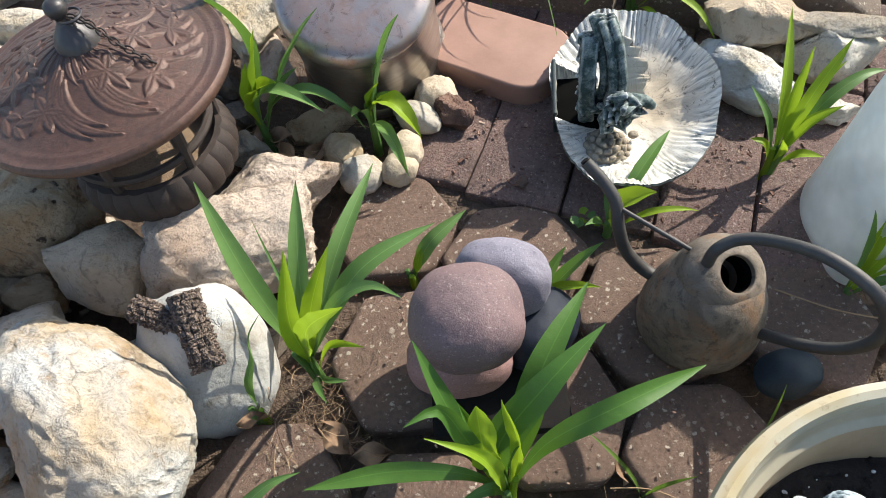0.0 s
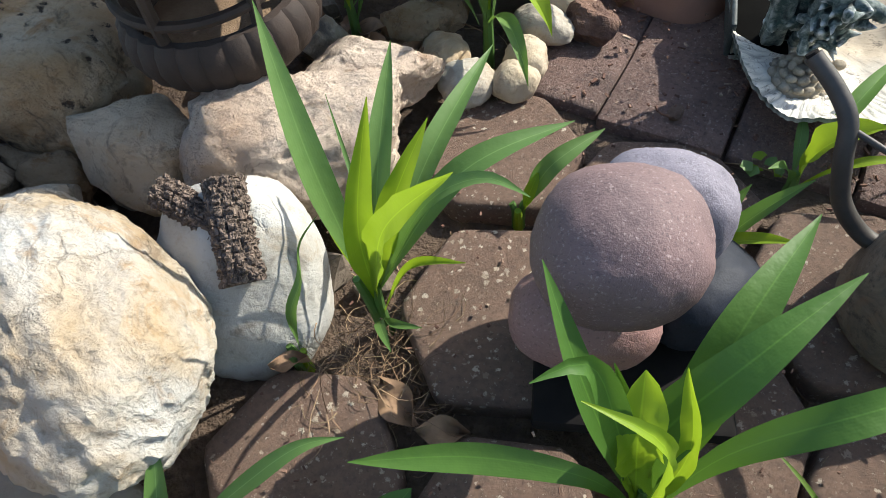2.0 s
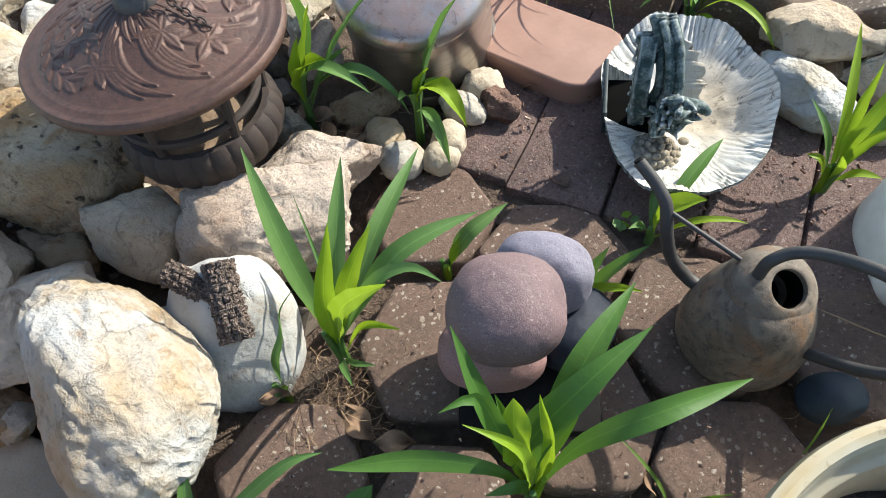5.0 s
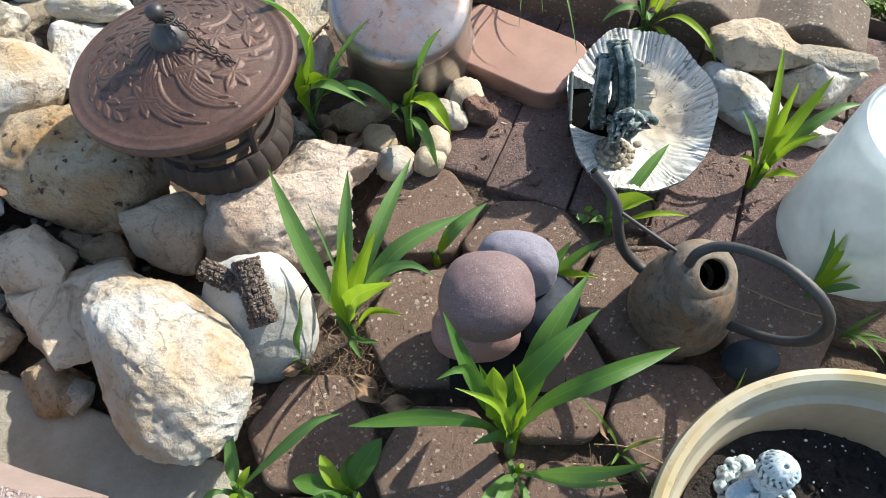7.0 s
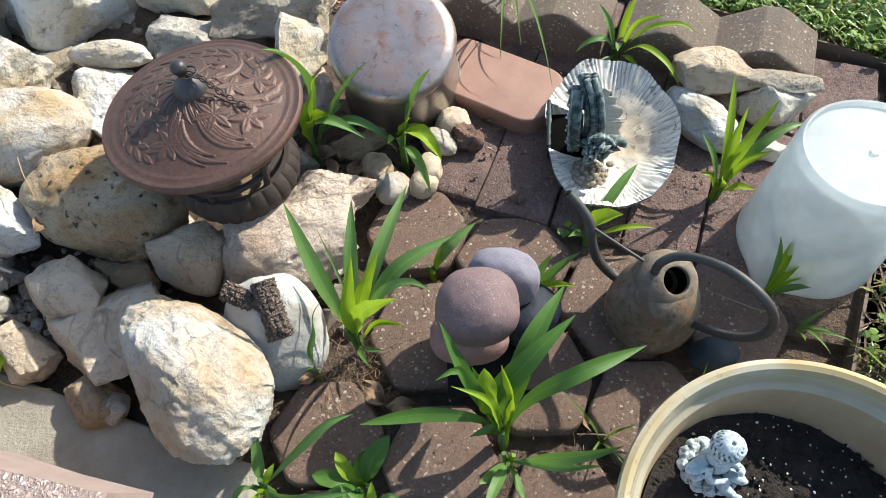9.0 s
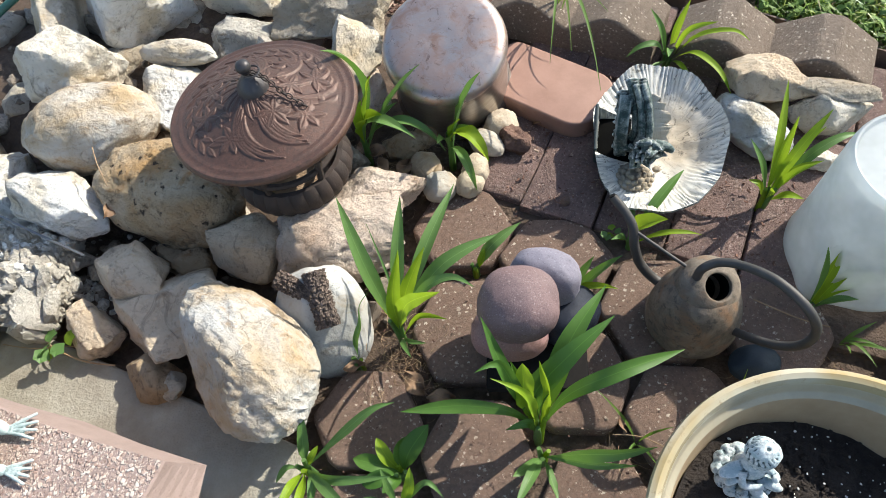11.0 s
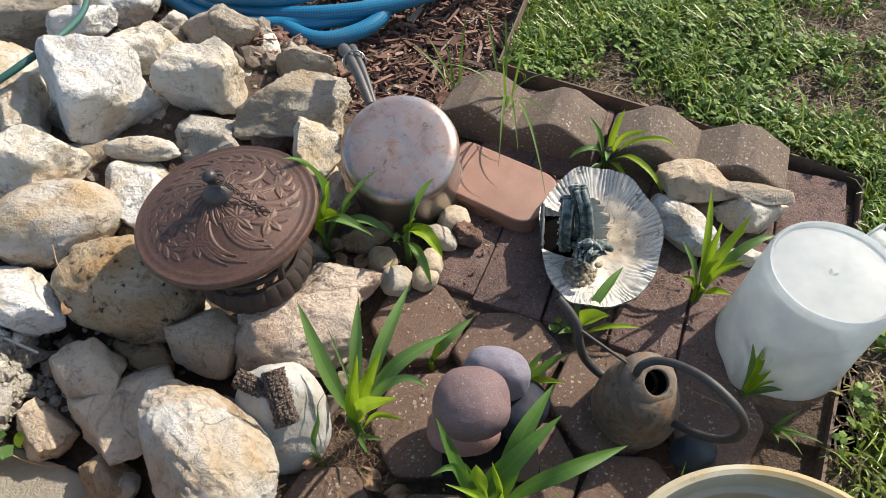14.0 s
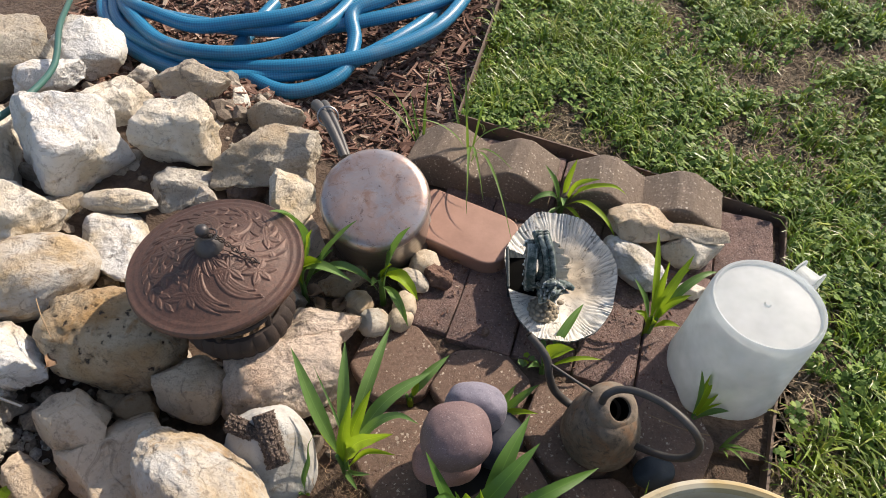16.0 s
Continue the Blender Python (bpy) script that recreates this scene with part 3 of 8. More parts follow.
def lathe(profile, seg=64, wave=None):
    """A turned body from (radius, height) pairs; wave(angle, i) scales the radius."""
    bm = bmesh.new()
    rings = []
    for i, (r, z) in enumerate(profile):
        if r < 1e-6:
            rings.append([bm.verts.new((0, 0, z))])
            continue
        ring = []
        for k in range(seg):
            a = 2 * math.pi * k / seg
            s = wave(a, i) if wave else 1.0
            ring.append(bm.verts.new((r * s * math.cos(a), r * s * math.sin(a), z)))
        rings.append(ring)
    for a, b in zip(rings, rings[1:]):
        for k in range(seg):
            q = [a[k % len(a)], a[(k + 1) % len(a)], b[(k + 1) % len(b)], b[k % len(b)]]
            q = list(dict.fromkeys(q))
            if len(q) > 2:
                bm.faces.new(q)
    bmesh.ops.recalc_face_normals(bm, faces=bm.faces)
    return bm


def curve_points(points, per=8, closed=False):
    """A smooth line through the points."""
    p = [Vector(q) for q in points]
    n = len(p)
    out = []
    for i in range(n if closed else n - 1):
        a, b, c, d = (p[(i + k) % n] if closed else p[min(max(i + k, 0), n - 1)] for k in (-1, 0, 1, 2))
        for k in range(per):
            t = k / per
            out.append(0.5 * (2 * b + (c - a) * t + (2 * a - 5 * b + 4 * c - d) * t * t + (3 * b - a - 3 * c + d) * t ** 3))
    if not closed:
        out.append(p[-1])
    return out


def tube(points, radius, seg=12, closed=False, caps=True, bm=None, uv=None):
    """A round tube along points; radius may be a number or a function of 0..1. uv: (repeats round, length of a repeat)."""
    bm = bm or bmesh.new()
    n = len(points)
    layer = bm.loops.layers.uv.verify() if uv else None
    rings, up, run, dist = [], None, 0.0, []
    for i, p in enumerate(points):
        a = points[i - 1] if i or closed else p
        b = points[(i + 1) % n] if i < n - 1 or closed else p
        d = (b - a).normalized()
        if up is None:
            up = d.orthogonal().normalized()
        up = (up - d * up.dot(d)).normalized()
        side = d.cross(up)
        r = radius(i / max(n - 1, 1)) if callable(radius) else radius
        rings.append([bm.verts.new(p + r * (math.cos(2 * math.pi * k / seg) * up + math.sin(2 * math.pi * k / seg) * side)) for k in range(seg)])
        if i:
            run += (p - points[i - 1]).length
        dist.append(run)
    for i in range(n if closed else n - 1):
        a, b = rings[i], rings[(i + 1) % n]
        for k in range(seg):
            f = bm.faces.new((a[k], a[(k + 1) % seg], b[(k + 1) % seg], b[k]))
            if uv:
                d2 = dist[i + 1] if i + 1 < n else run
                for loop, (u, v) in zip(f.loops, ((k, dist[i]), (k + 1, dist[i]), (k + 1, d2), (k, d2))):
                    loop[layer].uv = (u / seg * uv[0], v / uv[1])
    if caps and not closed:
        bm.faces.new(rings[0][::-1])
        bm.faces.new(rings[-1])
    return bm


def rounded_box(sx, sy, sz, r, seg=2):
    """A box from z 0 to sz with rounded edges."""
    bm = bmesh.new()
    bmesh.ops.create_cube(bm, size=1)
    bmesh.ops.scale(bm, vec=(sx, sy, sz), verts=bm.verts)
    bmesh.ops.translate(bm, vec=(0, 0, sz / 2), verts=bm.verts)
    bmesh.ops.bevel(bm, geom=bm.edges[:], offset=r, segments=seg, profile=0.5, affect="EDGES")
    return bm


def prism(outline, z0, z1, bevel=0.004, seg=2):
    """An upright prism over a flat outline, its upper edges rounded."""
    bm = bmesh.new()
    low = [bm.verts.new((x, y, z0)) for x, y in outline]
    high = [bm.verts.new((x, y, z1)) for x, y in outline]
    n = len(outline)
    bm.faces.new(low[::-1])
    top = bm.faces.new(high)
    for k in range(n):
        bm.faces.new((low[k], low[(k + 1) % n], high[(k + 1) % n], high[k]))
    bmesh.ops.recalc_face_normals(bm, faces=bm.faces)
    bmesh.ops.bevel(bm, geom=[e for e in top.edges], offset=bevel, segments=seg, profile=0.6, affect="EDGES")
    return bm


def roughen(bm, amount, scale, seed, along=None):
    for v in bm.verts:
        q = v.co * scale + Vector((seed * 3.1, seed * 1.7, seed * 2.3))
        d = noise.noise_vector(q)
        v.co += amount * (d if along is None else Vector(along) * d.x)


def add_ball(bm, at, rx, ry, rz, turn=(0, 0, 0), detail=2):
    new_verts = bmesh.ops.create_icosphere(bm, subdivisions=detail, radius=1)["verts"]
    m = pose(*at, *turn) @ Matrix.Diagonal((rx, ry, rz, 1))
    bmesh.ops.transform(bm, matrix=m, verts=new_verts)
    return new_verts


def rock_bm(rx, ry, rz, seed, cuts=9, sharp=0.75, lumps=0.08, detail=4, grit=0.012, square=0.0, faces=()):
    """A stone: an ellipsoid cut by planes, then weathered. faces: further cuts, each a direction and a distance. sharp 0 to 1: from a rounded to a broken, angular stone."""
    rnd = random.Random(seed)
    planes = []
    full = 1.04 + 0.5 * max(0.0, sharp - 0.4)
    count = cuts + int((2 if sharp > 0.6 else 8) * sharp)
    for k in range(count):
        h = 1 - 2 * (k + 0.5) / count
        a = k * 2.39996 + rnd.uniform(-0.5, 0.5)
        s = math.sqrt(max(0.0, 1 - h * h))
        d = Vector((s * math.cos(a), s * math.sin(a), h + rnd.uniform(-0.25, 0.25))).normalized()
        planes.append((d, 1.0 - sharp * rnd.uniform(0.02, 0.40)))
    planes += [(Vector(n).normalized(), o) for n, o in faces]
    bm = bmesh.new()
    bmesh.ops.create_icosphere(bm, subdivisions=detail, radius=1)
    off = Vector((seed * 7.7 % 91, seed * 3.3 % 57, seed * 5.1 % 73))
    soft = 0.10 - 0.075 * sharp
    for v in bm.verts:
        d = v.co.normalized()
        d2 = (d + 0.10 * noise.noise_vector(d * 2.3 + off) + 0.035 * noise.noise_vector(d * 7.0 + off)).normalized()
        r = full
        for n, o in planes:
            c = d2.dot(n)
            if c > 0.2:
                q = o / c
                if q < r + soft:
                    h = max(0.0, soft - abs(r - q)) / soft
                    r = min(r, q) - h * h * soft * 0.25
        r += lumps * (noise.noise(d * 1.6 + off) + 0.5 * noise.noise(d * 3.6 + off))
        ridge = 1 - abs(noise.noise(d * 5.5 + off)) * 2
        r += 0.35 * lumps * (ridge * abs(ridge) - 0.3) + 0.3 * lumps * noise.noise(d * 10.0 + off)
        r += grit * (noise.noise(d * 19 + off) + 0.7 * noise.noise(d * 40 + off))
        if square:
            p = 2 + square
            r *= (abs(d.x) ** p + abs(d.y) ** p + abs(d.z) ** p) ** (-1 / p)
        v.co = Vector((d.x * r * rx, d.y * r * ry, d.z * r * rz))
    return bm


ROCKS = 0


def stone(x, y, z, rx, ry, rz, yaw, material, label, category="rock", group="rocks of the bed", cuts=10, sharp=0.8, lumps=0.08, detail=4, tilt=(0, 0), name="rock", grit=0.012, seed=None, square=0.0, faces=()):
    global ROCKS
    ROCKS += 1
    e = 1.075 if sharp > 0.55 else 0.985
    bm = rock_bm(rx * e, ry * e, rz * e, seed or ROCKS * 13 + 5, cuts, sharp, lumps, detail, grit, square, faces)
    return solo(name, bm, material, pose(x, y, z, tilt[0], tilt[1], yaw), label, category, group)


# ---- leaves ----
def blade(base, tip, width, sag, fold=0.25, twist=0.0, wavy=0.0, n=16, across=6, lean=None):
    """A lance-shaped leaf from base to tip that bows by sag; across: strips over its width."""
    b, t = Vector(base), Vector(tip)
    chord = t - b
    flat = Vector((chord.x, chord.y, 0))
    flat = flat.normalized() if flat.length > 1e-4 else Vector((1, 0, 0))
    bow = Vector((-flat.x * chord.z, -flat.y * chord.z, flat.dot(chord))).normalized()
    if bow.z < 0:
        bow = -bow
    if lean is not None:
        bow = Vector(lean).normalized()
    bm = bmesh.new()
    layer = bm.loops.layers.uv.verify()
    rows = []
    for i in range(n + 1):
        s = i / n
        p = b + chord * s + bow * sag * 4 * s * (1 - s) ** 0.9
        s2 = min(s + 0.02, 1.0)
        q = b + chord * s2 + bow * sag * 4 * s2 * (1 - s2) ** 0.9 if s < 1 else p + chord * 0.02
        d = (q - p).normalized()
        side = d.cross(bow).normalized()
        up = side.cross(d)
        a = twist * s
        side, up = side * math.cos(a) + up * math.sin(a), up * math.cos(a) - side * math.sin(a)
        rise = min(1.0, s / 0.55)
        fall = max(0.0, (s - 0.50) / 0.50)
        w = width * 0.5 * (0.17 + 0.83 * rise * rise * (3 - 2 * rise)) * (1 - fall ** 2.3)
        w = max(w, 0.0002)
        row = []
        for k in range(across + 1):
            u = 2 * k / across - 1
            ripple = wavy * width * math.sin(s * 19 + 2.0 * u) * abs(u) * math.sin(math.pi * s)
            row.append(bm.verts.new(p + side * (u * w) + up * (fold * w * (abs(u) ** 1.7) + ripple - 0.02 * width * (1 - min(1, abs(u) * 3)))))
        rows.append(row)
    for i, (a, c) in enumerate(zip(rows, rows[1:])):
        for k in range(across):
            f = bm.faces.new((a[k], a[k + 1], c[k + 1], c[k]))
            for loop, (du, dv) in zip(f.loops, ((0, 0), (1, 0), (1, 1), (0, 1))):
                loop[layer].uv = ((k + du) / across, (i + dv) / n)
    return bm


def bent_blade(points, width, face=(0, -0.35, 1), fold=0.3, twist=0.0, wavy=0.0, belly=0.5, blunt=0.0, n=22, across=6):
    """A lance-shaped leaf along a bent midrib; face: where its upper side looks, belly: where it is widest, blunt: how rounded its tip."""
    line = curve_points(points, 12)
    total = sum((b - a).length for a, b in zip(line, line[1:]))
    rib, run, j = [], 0.0, 0
    for i in range(n + 1):
        want = total * i / n
        while j < len(line) - 2 and run + (line[j + 1] - line[j]).length < want:
            run += (line[j + 1] - line[j]).length
            j += 1
        step = (line[j + 1] - line[j]).length
        rib.append(line[j].lerp(line[j + 1], min(1.0, (want - run) / max(step, 1e-6))))
    bm = bmesh.new()
    layer = bm.loops.layers.uv.verify()
    rows = []
    seed = points[-1][0] * 91 + points[-1][1] * 57
    for i, p in enumerate(rib):
        s = i / n
        d = (rib[min(i + 1, n)] - rib[max(i - 1, 0)]).normalized()
        side = d.cross(Vector(face)).normalized()
        up = side.cross(d)
        a = twist * (s - 0.3)
        side, up = side * math.cos(a) + up * math.sin(a), up * math.cos(a) - side * math.sin(a)
        rise = min(1.0, s / belly)
        fall = max(0.0, (s - belly) / (1 - belly))
        w = width * 0.5 * (0.20 + 0.80 * rise * rise * (3 - 2 * rise)) * max(0.0, 1 - fall ** (2.0 + 3 * blunt))
        w = max(w, 0.00015)
        row = []
        for k in range(across + 1):
            u = 2 * k / across - 1
            ripple = wavy * width * abs(u) * math.sin(math.pi * s) * (math.sin(s * 17 + 2.4 * u + seed) + 0.5 * math.sin(s * 41 + seed))
            row.append(bm.verts.new(p + side * (u * w * (1 + 0.5 * wavy * math.sin(s * 29 + seed + 3 * u))) + up * (fold * w * abs(u) ** 1.6 + ripple)))
        rows.append(row)
    for i, (a, c) in enumerate(zip(rows, rows[1:])):
        for k in range(across):
            f = bm.faces.new((a[k], a[k + 1], c[k + 1], c[k]))
            for loop, (du, dv) in zip(f.loops, ((0, 0), (1, 0), (1, 1), (0, 1))):
                loop[layer].uv = ((k + du) / across, (i + dv) / n)
    return bm


def shaped_lily(x, y, z, stem, leaves, label, green, name="lily_plant", category="plant"):
    """leaves: world points along the midrib from near the stem to the tip, width, and shape settings of bent_blade; young=1 for a light leaf."""
    top = thing(name, pose(x, y, z), label, category, "broad-leaved plants between the stones")
    for k in range(3):
        a = 2.1 * k + x * 40
        lean = Vector((math.cos(a), math.sin(a), 0)) * 0.0032
        part("stem", tube(curve_points([lean * 0.4 + Vector((0, 0, -0.012)), lean * 0.7 + Vector((0, 0, stem * 0.5)), lean * 1.4 + Vector((0, 0, stem * (1.0 + 0.12 * k)))], 4), lambda s: 0.0034 - 0.0016 * s, 8), M_LEAF_YOUNG if k == 1 else M_LEAF, top)
    for points, width, more in leaves:
        more = dict(more)
        young = more.pop("young", 0)
        start = more.pop("start", stem * 0.75)
        root = Vector((0, 0, start))
        pts = [Vector(p) - Vector((x, y, z)) for p in points]
        out = (pts[0] - root)
        out.z = 0
        root += out.normalized() * 0.003 if out.length > 1e-4 else Vector()
        part("leaf", bent_blade([root] + pts, width * 0.84, **more), M_LEAF_YOUNG if young else green, top)
    return top


def plant(x, y, z, leaves, label, stem=0.03, name="lily_plant", category="plant", green=None):
    """leaves: rows of tip x, y, z in the world, width, sag, and y for a young, light leaf."""
    top = thing(name, pose(x, y, z), label, category, "broad-leaved plants between the stones")
    rnd = random.Random(int(abs(x * 9000) + abs(y * 7000)))
    part("stem", tube(curve_points([(0, 0, -0.012), (0.001, 0.0, stem * 0.5), (0.0, 0.001, stem)], 3), lambda s: 0.0042 - 0.0018 * s, 8), M_LEAF, top)
    for tx, ty, tz, w, sag, *more in leaves:
        young = more and more[0] == 1
        lean = more[1] if len(more) > 1 else None
        low = stem * rnd.uniform(0.35, 1.0)
        tip = (tx - x, ty - y, tz - z)
        d = Vector((tip[0], tip[1], 0))
        d = d.normalized() * 0.003 if d.length > 1e-4 else Vector()
        part("leaf", blade((d.x, d.y, low), tip, w * (0.78 if w > 0.012 else 0.82), sag, 0.32 + 0.28 * rnd.random(), rnd.uniform(-0.25, 0.25), 0.03 if not young else 0.07, lean=lean), M_LEAF_YOUNG if young else (green or M_LEAF), top)
    return top

# ---- ground ----
def ramp01(v):
    v = min(1.0, max(0.0, v))
    return v * v * (3 - 2 * v)


def ground_height(x, y):
    """Level soil under paving and lawn, rising to a low mound under the rock bed."""
    bed = ramp01((-x - 0.17) / 0.15) * ramp01((y - 0.02) / 0.18) * (1 - 0.8 * ramp01((y - 0.40) / 0.14)) * (1 - ramp01((-x - 0.85) / 0.3))
    h = -0.018 + 0.072 * bed + 0.020 * math.exp(-((x + 0.172) ** 2 + (y - 0.060) ** 2) / 0.0020)
    if abs(x) < 1.2 and abs(y) < 1.2:
        h += 0.004 * noise.noise(Vector((x * 30, y * 30, 0))) + 0.003 * noise.noise(Vector((x * 80, y * 80, 4)))
    return h


def axis_steps(inner, count, outer):
    inside = [-inner + 2 * inner * i / count for i in range(count + 1)]
    return [-o for o in reversed(outer)] + inside + list(outer)


def build_ground():
    steps = axis_steps(1.0, 150, (1.3, 2, 4, 10, 40, 150))
    bm = bmesh.new()
    rows = [[bm.verts.new((x, y, ground_height(x, y))) for x in steps] for y in steps]
    for a, b in zip(rows, rows[1:]):
        for k in range(len(steps) - 1):
            bm.faces.new((a[k], a[k + 1], b[k + 1], b[k]))
    solo("ground", bm, M_SOIL, Matrix(), "dark brown garden soil with a low mound under the rocks", "ground", kind="structure")


build_ground()

# the lawn's corner, bounded by a steel strip
LAWN = [Vector(p) for p in ((0.160, 0.725), (0.022, 0.372), (0.235, 0.243), (0.421, 0.121), (0.302, -0.102), (0.236, -0.214), (0.160, -0.360))]


def in_lawn(x, y, margin=0.0):
    """Whether a place lies on the lawn's side of the strip."""
    if y > LAWN[1].y:
        a, b = LAWN[0], LAWN[1]
        return x > b.x + (a.x - b.x) * (y - b.y) / (a.y - b.y) + margin
    if y > LAWN[3].y:
        for a, b in ((LAWN[1], LAWN[2]), (LAWN[2], LAWN[3])):
            if b.y <= y <= a.y:
                return x > a.x + (b.x - a.x) * (y - a.y) / (b.y - a.y) + margin
    for a, b in ((LAWN[3], LAWN[4]), (LAWN[4], LAWN[5]), (LAWN[5], LAWN[6])):
        if b.y <= y <= a.y:
            return x > a.x + (b.x - a.x) * (y - a.y) / (b.y - a.y) + margin
    return False


def build_lawn_ground():
    bm = bmesh.new()
    line = [Vector((3.2, 9.0))] + LAWN + [Vector((-2.0, -6.0))]
    far = 30.0
    left = [bm.verts.new((p.x + 0.002, p.y, -0.008)) for p in line]
    right = [bm.verts.new((far, p.y, -0.008)) for p in line]
    for k in range(len(line) - 1):
        bm.faces.new((left[k], left[k + 1], right[k + 1], right[k]))
    bmesh.ops.recalc_face_normals(bm, faces=bm.faces)
    solo("lawn_ground", bm, M_LAWNSOIL, Matrix(), "mossy lawn soil under the grass", "ground", kind="structure")


build_lawn_ground()


def build_strip():
    bm = bmesh.new()
    pts = [Vector((p.x, p.y)) for p in LAWN]
    rings = []
    for i, p in enumerate(pts):
        a, b = pts[max(i - 1, 0)], pts[min(i + 1, len(pts) - 1)]
        d = (b - a).normalized()
        n = Vector((-d.y, d.x)) * 0.0014
        h = (0.022, 0.016, 0.012, 0.004, 0.002, 0.002, 0.002)[i]
        rings.append([bm.verts.new((p.x + s * n.x, p.y + s * n.y, z)) for s, z in ((-1, -0.03), (1, -0.03), (1, h), (-1, h))])
    for a, b in zip(rings, rings[1:]):
        for k in range(4):
            bm.faces.new((a[k], a[(k + 1) % 4], b[(k + 1) % 4], b[k]))
    bm.faces.new(rings[0])
    bm.faces.new(rings[-1][::-1])
    bmesh.ops.recalc_face_normals(bm, faces=bm.faces)
    solo("lawn_edging_strip", bm, M_STEELSTRIP, Matrix(), "thin rusty steel strip along the edge of the lawn", "lawn edging", smooth=False)


build_strip()


# concrete slab, front
def build_slab():
    d = Vector((0.917, -0.399))
    n = Vector((-0.399, -0.917))
    a = Vector((-0.95, 0.075))
    c = [a, a + d * 0.775, a + d * 0.775 + n * 1.0, a + n * 1.0]
    bm = prism([(p.x, p.y) for p in c], -0.06, 0.0, 0.006, 3)
    solo("slab", bm, M_CONCRETE, Matrix(), "weathered grey concrete slab beside the rocks", "slab", kind="structure")


build_slab()

# ---- rocks of the bed ----
STONE_LABELS = {
    "w": (M_WHITE, "white weathered limestone rock"), "c": (M_CREAM, "cream limestone rock with ochre stains"),
    "g": (M_GREY, "grey rough limestone rock"), "t": (M_TAN, "brown stained limestone rock"),
    "b": (M_BOULDER, "cream-white weathered boulder"), "s": (M_SMOOTHWHITE, "smooth white rounded stone"), "o": (M_OCHRE, "ochre stained and pitted limestone rock"),
    "y": (M_SHADE_TAN, "shade-toned tan limestone rock"),
    "k": (M_CRUMBLY, "dark grey crumbling limestone rock"),
    "p": (M_PINK, "pinkish sunlit limestone rock"), "d": (M_DARKSTONE, "dark reddish broken stone"),
}


def bed(kind, what, x, y, z, rx, ry, rz, yaw, **more):
    m, l = STONE_LABELS[kind]
    more.setdefault("detail", 5 if max(rx, ry) > 0.042 else 4)
    return stone(x, y, z, rx, ry, rz, yaw, m, l + " " + what, **more)


bed("g", "at the back of the bed", -0.655, 0.500, 0.083, 0.086, 0.067, 0.057, 37)
bed("w", "beside the blue hose", -0.530, 0.551, 0.059, 0.061, 0.050, 0.041, -67, sharp=0.5)
bed("w", "under the thin green hose", -0.561, 0.458, 0.076, 0.045, 0.021, 0.024, 20, sharp=0.6)
bed("g", "at the bed's far side", -0.690, 0.387, 0.055, 0.035, 0.028, 0.032, -74)
bed("c", "standing on its narrow side", -0.579, 0.291, 0.080, 0.078, 0.034, 0.045, -71, sharp=0.9)
bed("w", "among the back rocks", -0.484, 0.282, 0.096, 0.058, 0.050, 0.054, -45, sharp=0.75, cuts=9, square=0.6)
bed("c", "behind the larger rocks", -0.454, 0.384, 0.073, 0.043, 0.038, 0.036, 11, sharp=0.9)
bed("c", "shaped like a block", -0.352, 0.296, 0.092, 0.046, 0.038, 0.040, -7, sharp=0.55, cuts=7, square=2.2, grit=0.02)
bed("g", "below the hose coil", -0.360, 0.423, 0.066, 0.053, 0.029, 0.034, -19, sharp=0.9)
bed("c", "small, in a gap", -0.316, 0.377, 0.044, 0.029, 0.017, 0.018, -84, sharp=0.9)
bed("c", "small, near the hose", -0.291, 0.401, 0.047, 0.029, 0.014, 0.016, -85, sharp=0.9)
bed("c", "small, between two larger rocks", -0.440, 0.479, 0.046, 0.022, 0.016, 0.018, -1, sharp=0.9)
bed("g", "with a broken face", -0.238, 0.348, 0.050, 0.042, 0.020, 0.028, -5, sharp=0.9)
bed("g", "long and angular", -0.238, 0.252, 0.066, 0.072, 0.042, 0.036, 8, sharp=0.95, cuts=9, grit=0.02)
bed("g", "half hidden in shade", -0.431, 0.286, 0.040, 0.031, 0.028, 0.025, -26, sharp=0.5)
bed("c", "wedge-shaped, lying loosely", -0.526, 0.165, 0.085, 0.056, 0.041, 0.042, 3, sharp=0.85)
bed("g", "rough, wedged between rocks", -0.503, 0.201, 0.051, 0.037, 0.028, 0.026, 24, lumps=0.13)
bed("c", "flat and smooth, lying on others", -0.414, 0.195, 0.072, 0.046, 0.017, 0.014, -10, sharp=0.4)
bed("k", "rough and crumbly behind the lantern", -0.352, 0.222, 0.053, 0.036, 0.035, 0.029, 9, lumps=0.15, grit=0.03)
bed("d", "behind the lantern", -0.274, 0.224, 0.044, 0.027, 0.017, 0.018, -5)
bed("c", "small, beside the pot", -0.211, 0.178, 0.062, 0.040, 0.026, 0.030, -89, sharp=0.9)
bed("w", "partly under the lantern lid", -0.415, 0.148, 0.042, 0.051, 0.039, 0.036, -78, sharp=0.7)
bed("b", "large and oval", -0.493, 0.098, 0.064, 0.071, 0.048, 0.046, 10, sharp=0.12, lumps=0.06)
bed("w", "leaning on the crumbly rubble", -0.509, 0.008, 0.055, 0.049, 0.031, 0.033, -23, sharp=0.7)
bed("o", "large, supporting the lantern", -0.400, 0.023, 0.039, 0.076, 0.052, 0.049, -20, sharp=0.18, lumps=0.08, square=0.4)
bed("p", "half hidden by the pot", -0.202, 0.152, 0.030, 0.038, 0.021, 0.022, -86)
